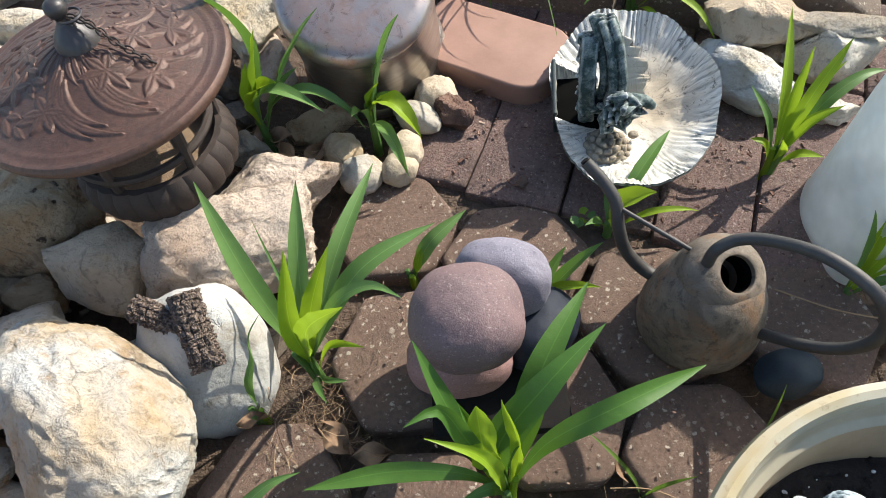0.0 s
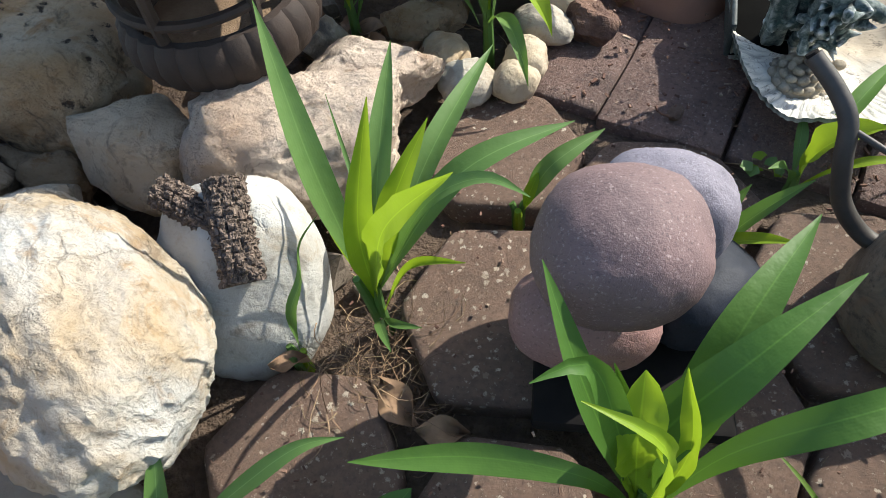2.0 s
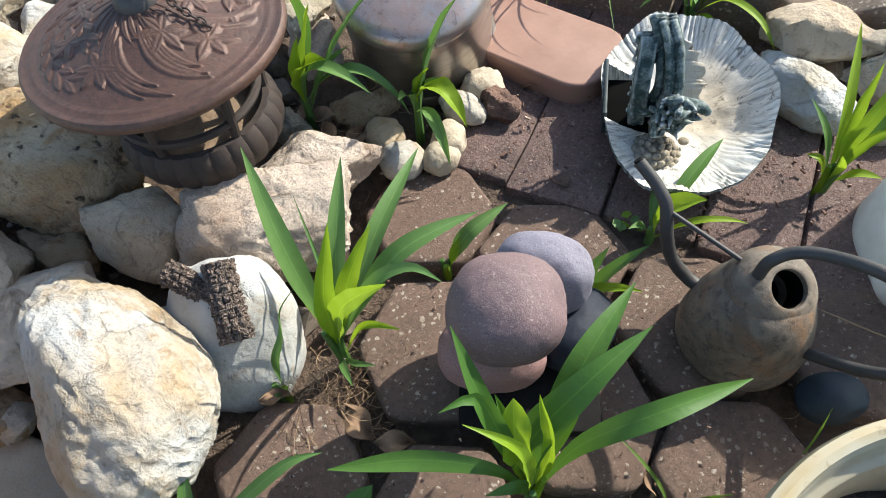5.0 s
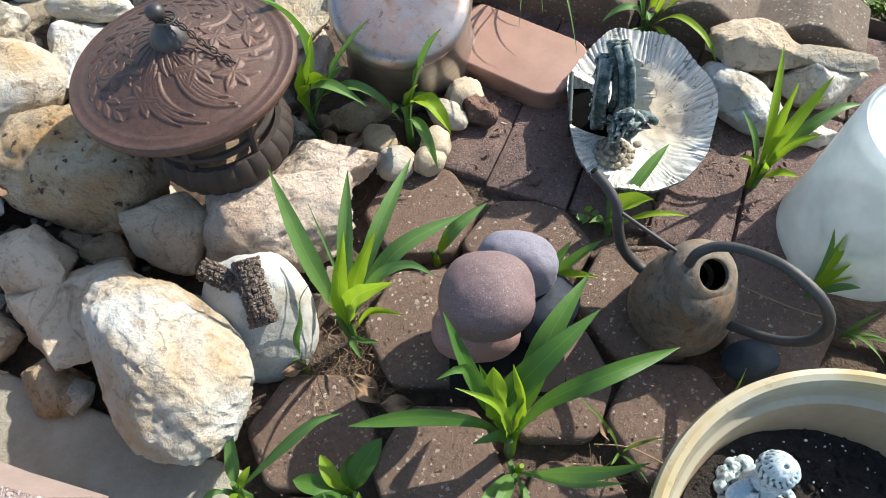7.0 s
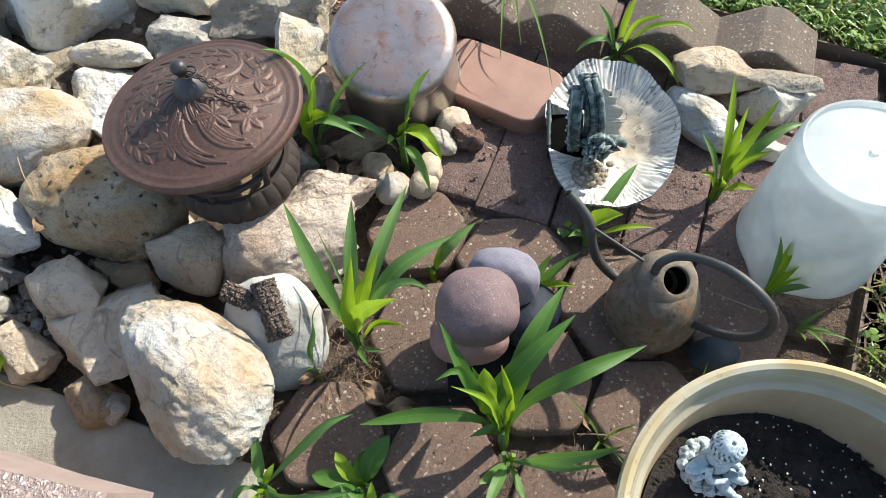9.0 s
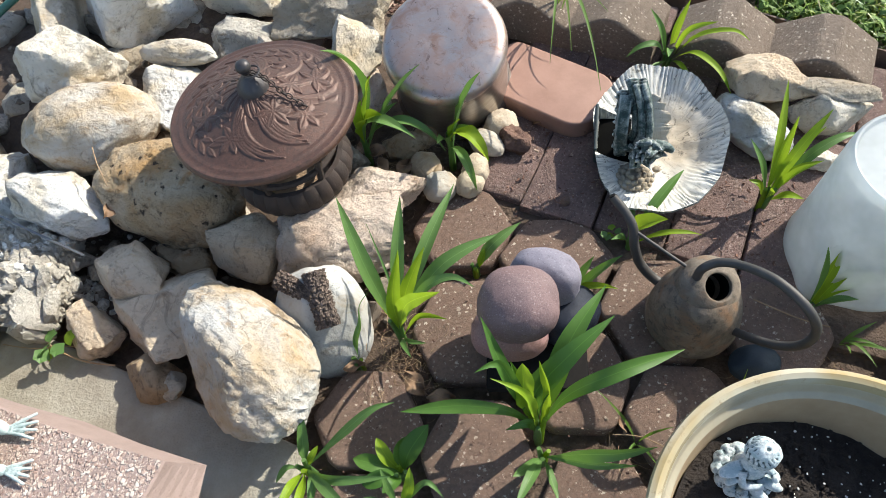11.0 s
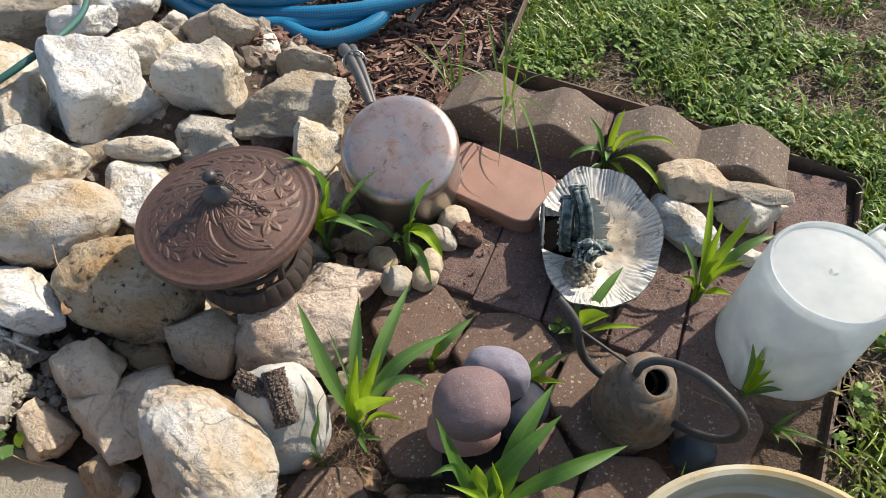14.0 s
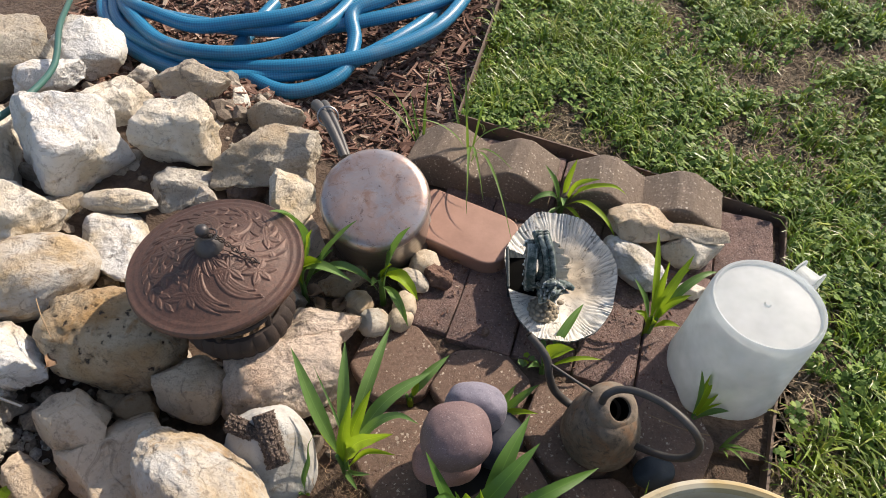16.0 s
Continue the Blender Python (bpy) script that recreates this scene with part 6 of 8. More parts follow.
def fused(name, bm, material, parent, label, voxel=0.0011):
    ob = part(name, bm, material, parent, label)
    r = ob.modifiers.new("fuse", "REMESH")
    r.mode, r.voxel_size, r.use_smooth_shade = "VOXEL", voxel, True
    s = ob.modifiers.new("smooth", "SMOOTH")
    s.factor, s.iterations = 0.4, 1
    return ob


def trunk():
    """Two upright slabs of bark with a dark gap, leaning over at the top."""
    bm = bmesh.new()
    flat = curve_points([(-0.0330, -0.012, 0.010), (-0.0340, -0.019, 0.040), (-0.0345, -0.019, 0.062), (-0.0330, -0.008, 0.082), (-0.0325, 0.000, 0.086)], 10)
    bowed = curve_points([(-0.0175, -0.012, 0.010), (-0.0150, -0.020, 0.040), (-0.0130, -0.021, 0.062), (-0.0165, -0.009, 0.086), (-0.0220, 0.005, 0.096)], 10)
    for pts, count, step, r in ((flat, 4, 0.0026, 0.0024), (bowed, 2, 0.0068, 0.0040)):
        for k in range(count):
            off = (k - (count - 1) / 2) * step
            for back in (0.0, 0.004, 0.008):
                tube([p + Vector((off, back + 0.0010 * noise.noise(p * 190 + Vector((k, back * 90, step * 900))), -0.25 * back)) for p in pts], lambda s: r * (1 - 0.25 * s) * (1 + 0.24 * noise.noise(Vector((s * 20, k * 3 + step * 900, back * 300)))), 8, bm=bm)
    tube([p + Vector((-0.0085, 0.0080, -0.002)) for p in bowed], 0.0040, 8, bm=bm)
    for k in range(14):
        add_ball(bm, (-0.0405 + 0.0012 * (k % 3), -0.016 + 0.0016 * k, 0.030 + 0.0042 * k), 0.0022, 0.0018, 0.0030, (0, 20 * k, 0), 1)
    for k in range(8):
        add_ball(bm, (-0.037 + 0.0030 * k, -0.019 + 0.0006 * (k % 3), 0.030 + 0.003 * (k % 2)), 0.0034, 0.0040, 0.0060, (0, 25 * k, 20), 1)
    return bm


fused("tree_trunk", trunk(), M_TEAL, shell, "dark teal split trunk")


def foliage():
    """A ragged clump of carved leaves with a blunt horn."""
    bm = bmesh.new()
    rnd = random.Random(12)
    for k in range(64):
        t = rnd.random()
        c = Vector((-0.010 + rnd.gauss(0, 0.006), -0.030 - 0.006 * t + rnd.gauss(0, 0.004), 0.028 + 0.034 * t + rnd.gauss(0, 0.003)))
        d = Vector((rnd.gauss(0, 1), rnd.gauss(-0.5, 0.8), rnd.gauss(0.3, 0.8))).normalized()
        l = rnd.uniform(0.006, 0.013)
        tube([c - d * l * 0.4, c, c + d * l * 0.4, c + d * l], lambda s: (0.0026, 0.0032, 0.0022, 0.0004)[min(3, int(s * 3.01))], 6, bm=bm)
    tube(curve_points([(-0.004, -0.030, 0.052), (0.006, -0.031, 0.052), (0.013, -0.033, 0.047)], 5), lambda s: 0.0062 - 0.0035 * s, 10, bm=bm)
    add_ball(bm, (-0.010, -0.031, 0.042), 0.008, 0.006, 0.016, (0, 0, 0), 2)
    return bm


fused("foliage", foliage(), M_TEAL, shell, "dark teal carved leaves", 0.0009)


def ruffle():
    """A frilled fan of white-painted fungus beside the trunk, its edge folded in waves."""
    bm = bmesh.new()
    n, m = 64, 14
    sheets = []
    for under in (0, 1):
        rows = []
        for i in range(n + 1):
            t = i / n
            root = Vector((-0.0110, -0.024 + 0.040 * t, 0.026 + 0.040 * t))
            reach = 0.0215 * math.sin(math.pi * (0.10 + 0.84 * t)) ** 0.7 * (1 + 0.07 * math.sin(31 * t) + 0.05 * math.sin(53 * t + 1))
            row = []
            for k in range(m + 1):
                v = k / m
                fold = 0.0014 * v * math.sin(34 * t + 2.2 * math.sin(7 * t)) + 0.0004 * v * math.sin(90 * t)
                row.append(bm.verts.new(root + Vector((reach * v, 0.35 * fold, 0.004 * math.sin(2.4 * v) + fold - 0.0016 * under))))
            rows.append(row)
        sheets.append(rows)
        for a, b in zip(rows, rows[1:]):
            for k in range(m):
                q = (a[k], a[k + 1], b[k + 1], b[k])
                bm.faces.new(q if not under else q[::-1])
    top, low = sheets
    for i in range(n):
        bm.faces.new((top[i][m], low[i][m], low[i + 1][m], top[i + 1][m]))
        bm.faces.new((top[i][0], top[i + 1][0], low[i + 1][0], low[i][0]))
    for k in range(m):
        bm.faces.new((top[0][k], low[0][k], low[0][k + 1], top[0][k + 1]))
        bm.faces.new((top[n][k], top[n][k + 1], low[n][k + 1], low[n][k]))
    bmesh.ops.recalc_face_normals(bm, faces=bm.faces)
    add_ball(bm, (-0.010, -0.008, 0.026), 0.0085, 0.012, 0.020, (25, 0, 0), 3)
    return bm


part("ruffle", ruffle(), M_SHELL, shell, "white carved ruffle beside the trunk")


def cobbles():
    bm = bmesh.new()
    rnd = random.Random(3)
    for j, (r, z) in enumerate(((0.0175, 0.0120), (0.0140, 0.0165), (0.0098, 0.0200), (0.0050, 0.0222))):
        n = 17 - 4 * j
        for k in range(n):
            a = 2 * math.pi * (k + 0.5 * (j % 2) + rnd.uniform(-0.15, 0.15)) / n
            add_ball(bm, (-0.020 + r * math.cos(a), -0.042 + r * 0.95 * math.sin(a), z), 0.0034, rnd.uniform(0.0022, 0.0029), 0.0022, (rnd.uniform(-15, 15), rnd.uniform(-15, 15), math.degrees(a) + 90), 2)
    add_ball(bm, (-0.020, -0.042, 0.0085), 0.0180, 0.0170, 0.0125, (0, 0, 0), 3)
    for c in ((0.002, -0.030, 0.012), (-0.010, -0.063, 0.0105), (-0.018, -0.065, 0.0105)):
        add_ball(bm, c, 0.0042, 0.0036, 0.0028)
    return bm


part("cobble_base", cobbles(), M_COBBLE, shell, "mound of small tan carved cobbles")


def basin():
    """A sunken tray, near black to stand for the shade in it, with a low front wall."""
    bm = rounded_box(0.0335, 0.0535, 0.0022, 0.0008)
    bmesh.ops.translate(bm, vec=(-0.0395, 0.0072, 0.0062), verts=bm.verts)
    return bm


def basin_wall():
    bm = rounded_box(0.0034, 0.0560, 0.0250, 0.0012)
    roughen(bm, 0.0006, 200, 3)
    bmesh.ops.translate(bm, vec=(-0.0572, 0.0072, 0.0065), verts=bm.verts)
    return bm


# floor is too shallow to shade itself, so its colour carries the shade
part("basin", basin(), M_VOID, shell, "square basin coloured near black for its shade")
part("basin_wall", basin_wall(), M_TEAL_PLAIN, shell, "thin dark teal wall of the basin")

# ---- edging pavers, set on edge ----
def edging_paver():
    """A zigzag paver on its long side, its upper edges rounded."""
    prof = [(0.0, 0.001), (0.0, 0.0335), (0.0015, 0.0350), (0.0385, 0.0568), (0.0410, 0.0578), (0.0440, 0.0582), (0.0560, 0.0582), (0.0590, 0.0578), (0.0615, 0.0568), (0.0985, 0.0345), (0.1000, 0.0340), (0.1015, 0.0345), (0.1385, 0.0560), (0.1410, 0.0570), (0.1440, 0.0574), (0.1560, 0.0574), (0.1590, 0.0570), (0.1615, 0.0560), (0.1985, 0.0345), (0.2, 0.0330), (0.2, 0.001)]
    bm = bmesh.new()
    n = len(prof)
    rows = []
    for y, drop in ((-0.024, 0.0045), (-0.0232, 0.0022), (-0.0215, 0.0006), (-0.0190, 0.0), (0.0440, 0.0), (0.0465, 0.0006), (0.0482, 0.0022), (0.049, 0.0045)):
        rows.append([bm.verts.new((x + 0.0007 * noise.noise(Vector((x * 60, y * 60, z * 60))), y, max(0.001, z - (drop if z > 0.01 else 0)))) for x, z in prof])
    for a, b in zip(rows, rows[1:]):
        for k in range(n):
            bm.faces.new((a[k], a[(k + 1) % n], b[(k + 1) % n], b[k]))
    for row in (rows[0], rows[-1]):
        low = [bm.verts.new((v.co.x, v.co.y, 0.001)) for v in row[2:-2]]
        chain = [row[0]] + low + [row[-1]]
        bm.faces.new((row[0], row[1], row[2], low[0]))
        for k in range(len(low) - 1):
            bm.faces.new((low[k], row[2 + k], row[3 + k], low[k + 1]))
        bm.faces.new((low[-1], row[-3], row[-2], row[-1]))
    bmesh.ops.recalc_face_normals(bm, faces=bm.faces)
    return bm


edger = thing("edging_paver", pose(-0.0560, 0.2860, -0.004, 1, 0, -26), "brown zigzag concrete paver set on edge as a border", "paver", "edging pavers along the lawn")
part("paver", edging_paver(), M_EDGING, edger, smooth=False)
copy_thing(edger, pose(0.1370, 0.1945, -0.005, 1, 0, -24.5))

# ---- hoses ----
def blue_hose():
    """A loosely coiled hose on the mulch, ending in a short bight at the front."""
    pts = []
    rnd = random.Random(21)
    spans = ((0.310, 0.310, -0.250, 0.800), (0.330, 0.303, -0.215, 0.800), (0.330, 0.210, -0.200, 0.800), (0.205, 0.238, -0.305, 0.760), (0.220, 0.200, -0.300, 0.790))
    for k in range(len(spans) * 18):
        a = math.pi * 0.5 + 2 * math.pi * k / 18
        turn = k / 18
        i = int(turn)
        w = ramp01((turn - i - 0.72) / 0.28)
        j = min(i + 1, len(spans) - 1)
        rx, ry, cx, cy = (p + (q - p) * w for p, q in zip(spans[i], spans[j]))
        z = 0.014 + 0.0085 * turn + 0.004 * math.sin(a * 3 + turn * 2) ** 2
        pts.append((cx + rx * math.cos(a) + 0.005 * rnd.uniform(-1, 1), cy + ry * math.sin(a) + 0.005 * rnd.uniform(-1, 1), z))
    pts += [(-0.14, 0.97, 0.066), (0.02, 0.86, 0.070), (0.02, 0.71, 0.062), (-0.06, 0.635, 0.058), (-0.120, 0.605, 0.052), (-0.122, 0.552, 0.034), (-0.142, 0.494, 0.018), (-0.187, 0.463, 0.014), (-0.239, 0.459, 0.014), (-0.291, 0.497, 0.020), (-0.312, 0.549, 0.022), (-0.30, 0.63, 0.014), (-0.26, 0.72, 0.012)]
    return tube(curve_points(pts, 7), 0.0118, 16, uv=(26, 0.0028))


coil = thing("garden_hose", pose(0, 0, 0.004), "bright blue braided garden hose coiled on bark mulch", "hose")
part("hose", blue_hose(), M_HOSE, coil)

thin = thing("thin_hose", pose(0, 0, 0), "thin dark green hose lying across the rocks", "hose")
part("hose", tube(curve_points([(-0.60, 0.74, 0.05), (-0.560, 0.60, 0.095), (-0.537, 0.510, 0.118), (-0.523, 0.420, 0.116), (-0.525, 0.335, 0.132), (-0.550, 0.280, 0.136), (-0.600, 0.245, 0.122), (-0.70, 0.215, 0.075), (-0.80, 0.23, 0.02)], 10), 0.0042, 10), M_GREENHOSE, thin)

strap = thing("rubber_strap", pose(0, 0, 0), "folded grey rubber strap with a wire ring on a rock", "strap")
part("strap", tube(curve_points([(-0.172, 0.287, 0.118), (-0.166, 0.270, 0.124), (-0.153, 0.236, 0.118), (-0.141, 0.200, 0.106)], 8), lambda s: 0.0075 - 0.0025 * s, 10), M_GREYRUBBER, strap)
part("fold", tube(curve_points([(-0.162, 0.290, 0.116), (-0.157, 0.270, 0.1235), (-0.146, 0.236, 0.117), (-0.137, 0.202, 0.105)], 8), lambda s: 0.0060 - 0.0025 * s, 10), M_GREYRUBBER, strap)
part("wire_ring", tube([Vector((-0.1575 + 0.0125 * math.cos(t), 0.258 + 0.006 * math.sin(t), 0.1215 + 0.0105 * math.sin(t))) for t in (k * math.pi / 12 for k in range(24))], 0.0012, 6, closed=True), M_WIRE, strap, "thin grey wire ring")

wire = thing("wire_stake", pose(0, 0, 0), "thin bent grey wire stake lying among the rocks", "wire")
part("wire", tube(curve_points([(-0.570, -0.012, 0.072), (-0.588, 0.000, 0.074), (-0.584, 0.006, 0.074), (-0.566, -0.006, 0.072), (-0.525, -0.026, 0.062), (-0.470, -0.050, 0.045)], 8), 0.0012, 6), M_WIRE, wire)

# ---- plants ----
shaped_lily(-0.163, -0.135, -0.006, 0.040, [
    ([(-0.178, -0.112, 0.092), (-0.190, -0.081, 0.149)], 0.0165, dict(face=(0.5, -0.5, 0.8), fold=0.25, belly=0.45)),
    ([(-0.155, -0.095, 0.075), (-0.148, -0.055, 0.108)], 0.0140, dict(face=(0.1, -0.9, 0.8), fold=0.35)),
    ([(-0.133, -0.082, 0.066), (-0.105, -0.025, 0.079)], 0.0150, dict(face=(-0.2, -0.8, 0.9), fold=0.35)),
    ([(-0.118, -0.109, 0.080), (-0.0686, -0.084, 0.085)], 0.0165, dict(face=(-0.2, -0.3, 1), fold=0.3)),
    ([(-0.130, -0.136, 0.092), (-0.106, -0.137, 0.112), (-0.0885, -0.149, 0.116)], 0.0120, dict(face=(-0.1, -0.1, 1), fold=0.25)),
    ([(-0.156, -0.139, 0.085), (-0.141, -0.1305, 0.146)], 0.0150, dict(young=1, face=(0.3, -0.9, 0.3), wavy=0.05, belly=0.36, fold=0.45)),
    ([(-0.146, -0.127, 0.078), (-0.126, -0.1125, 0.118)], 0.0150, dict(young=1, face=(-0.1, -0.9, 0.4), wavy=0.08, belly=0.42, fold=0.4)),
    ([(-0.142, -0.152, 0.100), (-0.1096, -0.173, 0.158)], 0.0165, dict(young=1, face=(-0.5, -0.6, 0.7), wavy=0.09, belly=0.4, fold=0.3)),
    ([(-0.136, -0.150, 0.072), (-0.110, -0.170, 0.108)], 0.0070, dict(young=1, start=0.012, face=(0, -0.2, 1), fold=0.5)),
    ([(-0.176, -0.120, 0.055), (-0.184, -0.110, 0.085)], 0.0060, dict(young=1, face=(0.4, -0.6, 0.5))),
    ([(-0.158, -0.150, 0.020), (-0.150, -0.166, 0.026)], 0.0065, dict(start=0.008)),
    ([(-0.152, -0.146, 0.014), (-0.138, -0.150, 0.018)], 0.0050, dict(start=0.010)),
    ([(-0.160, -0.120, 0.060), (-0.180, -0.068, 0.090)], 0.0030, dict(start=0.020))],
    "broad-leaved green lily between stones and pavers", M_LEAF)
shaped_lily(-0.047, -0.230, -0.006, 0.046, [
    ([(-0.024, -0.190, 0.092), (0.0095, -0.1463, 0.101)], 0.0210, dict(face=(-0.5, -0.5, 0.8), fold=0.2, belly=0.42)),
    ([(-0.050, -0.218, 0.072), (-0.022, -0.200, 0.106), (0.0093, -0.178, 0.115)], 0.0220, dict(face=(-0.4, -0.5, 0.8), fold=0.2, belly=0.36)),
    ([(-0.026, -0.220, 0.072), (0.0104, -0.213, 0.098), (0.0600, -0.1945, 0.0855)], 0.0145, dict(face=(-0.1, -0.5, 1), fold=0.25, belly=0.55)),
    ([(-0.070, -0.226, 0.060), (-0.108, -0.222, 0.066), (-0.1487, -0.2283, 0.078)], 0.0135, dict(face=(0.2, -0.7, 0.9), fold=0.2, belly=0.62)),
    ([(-0.070, -0.203, 0.078), (-0.0851, -0.1724, 0.114)], 0.0135, dict(face=(0.6, -0.7, 0.4), fold=0.25)),
    ([(-0.064, -0.221, 0.098), (-0.074, -0.214, 0.128), (-0.0899, -0.2203, 0.1305)], 0.0115, dict(face=(0.1, -0.6, 0.9), fold=0.4, belly=0.62)),
    ([(-0.054, -0.236, 0.100), (-0.0612, -0.2379, 0.142), (-0.0793, -0.233, 0.1537)], 0.0110, dict(young=1, face=(0.5, -0.3, 0.8), fold=0.5, wavy=0.08, belly=0.45)),
    ([(-0.057, -0.224, 0.086), (-0.058, -0.2110, 0.1185)], 0.0165, dict(young=1, face=(0, -0.9, 0.5), wavy=0.22, belly=0.72, blunt=0.9, fold=0.3)),
    ([(-0.060, -0.218, 0.090), (-0.066, -0.208, 0.116)], 0.0085, dict(face=(0.5, -0.7, 0.4), wavy=0.12, fold=0.8, blunt=0.6)),
    ([(-0.040, -0.222, 0.080), (-0.046, -0.209, 0.116)], 0.0080, dict(young=1, face=(-0.5, -0.7, 0.4), wavy=0.12, fold=0.8, blunt=0.5)),
    ([(-0.055, -0.233, 0.050), (-0.073, -0.236, 0.045)], 0.0090, dict(start=0.024))],
    "broad-leaved deep green lily in front of the stone stack", M_LEAF_DEEP)
shaped_lily(-0.045, -0.247, -0.010, 0.022, [
    ([(-0.020, -0.258, 0.052), (0.006, -0.262, 0.068), (0.0304, -0.2603, 0.0757)], 0.0155, dict(face=(0, -0.75, 0.6), fold=0.25, belly=0.5)),
    ([(-0.010, -0.262, 0.036), (0.020, -0.266, 0.046)], 0.0080, dict(face=(0, -0.6, 0.8), fold=0.3)),
    ([(-0.056, -0.258, 0.024), (-0.070, -0.268, 0.035)], 0.0095, dict(blunt=0.5, face=(0.2, -0.3, 1))),
    ([(-0.055, -0.266, 0.034), (-0.070, -0.292, 0.045)], 0.0105, dict(face=(0.1, 0.1, 1))),
    ([(-0.042, -0.262, 0.016), (-0.037, -0.284, 0.018)], 0.0085, dict(face=(0.6, 0, 1), wavy=0.06)),
    ([(-0.035, -0.252, 0.018), (-0.020, -0.254, 0.020)], 0.0050, dict(face=(0, -0.3, 1)))],
    "low green lily in a paver joint", M_LEAF)
plant(-0.203, 0.074, 0.008, [
    (-0.212, 0.069, 0.162, 0.0200, 0.023, 0, (0.72, 0.66, 0.15)), (-0.129, 0.072, 0.133, 0.0190, 0.006), (-0.143, 0.049, 0.060, 0.0175, 0.030),
    (-0.117, 0.055, 0.030, 0.0140, 0.036), (-0.177, 0.075, 0.122, 0.0240, 0.002, 1), (-0.172, 0.060, 0.085, 0.0230, 0.012, 1), (-0.190, 0.068, 0.10, 0.0190, 0.003, 1), (-0.160, 0.085, 0.075, 0.0140, 0.006)],
    "green lily growing beside the lantern", 0.035)
plant(-0.113, 0.066, -0.002, [
    (-0.075, 0.062, 0.126, 0.0230, 0.006), (-0.073, 0.028, 0.040, 0.0210, 0.022, 1), (-0.087, 0.009, 0.020, 0.0130, 0.022), (-0.080, 0.052, 0.060, 0.0140, 0.014), (-0.122, 0.040, 0.060, 0.0130, 0.006), (-0.098, 0.055, 0.075, 0.0160, 0.003, 1)],
    "slender green lily among the pebbles", 0.045)
plant(0.054, -0.052, -0.012, [
    (0.108, 0.000, 0.040, 0.0130, 0.008), (0.080, -0.060, 0.050, 0.0250, 0.010, 1), (0.115, -0.060, 0.020, 0.0070, 0.012, 1), (0.034, -0.060, 0.022, 0.0100, 0.006), (0.060, -0.020, 0.022, 0.0080, 0.005)],
    "young lily beside the spout of the watering can", 0.02)
shaped_lily(0.184, -0.020, -0.006, 0.030, [
    ([(0.190, 0.010, 0.055), (0.200, 0.054, 0.090)], 0.0105, dict(young=1, face=(0.2, -0.8, 0.6), fold=0.35)),
    ([(0.198, -0.008, 0.060), (0.226, 0.015, 0.090)], 0.0115, dict(young=1, face=(-0.4, -0.5, 0.8), fold=0.35)),
    ([(0.212, -0.006, 0.052), (0.238, 0.004, 0.064), (0.260, 0.010, 0.060)], 0.0115, dict(face=(-0.1, -0.4, 1), fold=0.3)),
    ([(0.196, -0.022, 0.050), (0.210, -0.026, 0.070)], 0.0105, dict(young=1, face=(-0.4, 0.1, 0.8), fold=0.35)),
    ([(0.196, -0.028, 0.026), (0.208, -0.036, 0.030)], 0.0110, dict(young=1, start=0.016, face=(-0.1, 0.1, 1), fold=0.3)),
    ([(0.176, -0.014, 0.026), (0.166, -0.010, 0.030)], 0.0100, dict(young=1, start=0.016, face=(0.2, -0.2, 1), fold=0.3)),
    ([(0.178, -0.030, 0.040), (0.168, -0.040, 0.060)], 0.0095, dict(young=1, face=(0.3, -0.2, 0.8), fold=0.4)),
    ([(0.188, -0.004, 0.062), (0.192, 0.004, 0.098)], 0.0110, dict(young=1, face=(0.1, -0.9, 0.3), fold=0.4, wavy=0.06)),
    ([(0.202, -0.014, 0.044), (0.222, -0.014, 0.056)], 0.0095, dict(young=1, face=(-0.2, -0.2, 1), fold=0.3)),
    ([(0.204, 0.000, 0.056), (0.222, 0.006, 0.078)], 0.0090, dict(young=1, face=(-0.3, -0.5, 0.8), fold=0.3)),
    ([(0.176, -0.004, 0.044), (0.166, 0.014, 0.060)], 0.0080, dict(face=(0.3, -0.6, 0.6), fold=0.3))],
    "bushy green lily growing in a brick joint", M_LEAF)
plant(0.197, -0.128, -0.012, [
    (0.205, -0.108, 0.068, 0.0110, 0.002, 1), (0.249, -0.116, 0.026, 0.0110, 0.012, 1), (0.188, -0.112, 0.075, 0.0100, 0.002), (0.226, -0.110, 0.050, 0.0110, 0.008, 1), (0.230, -0.132, 0.016, 0.0080, 0.008)],
    "young lily between the pavers and the pitcher", 0.015)
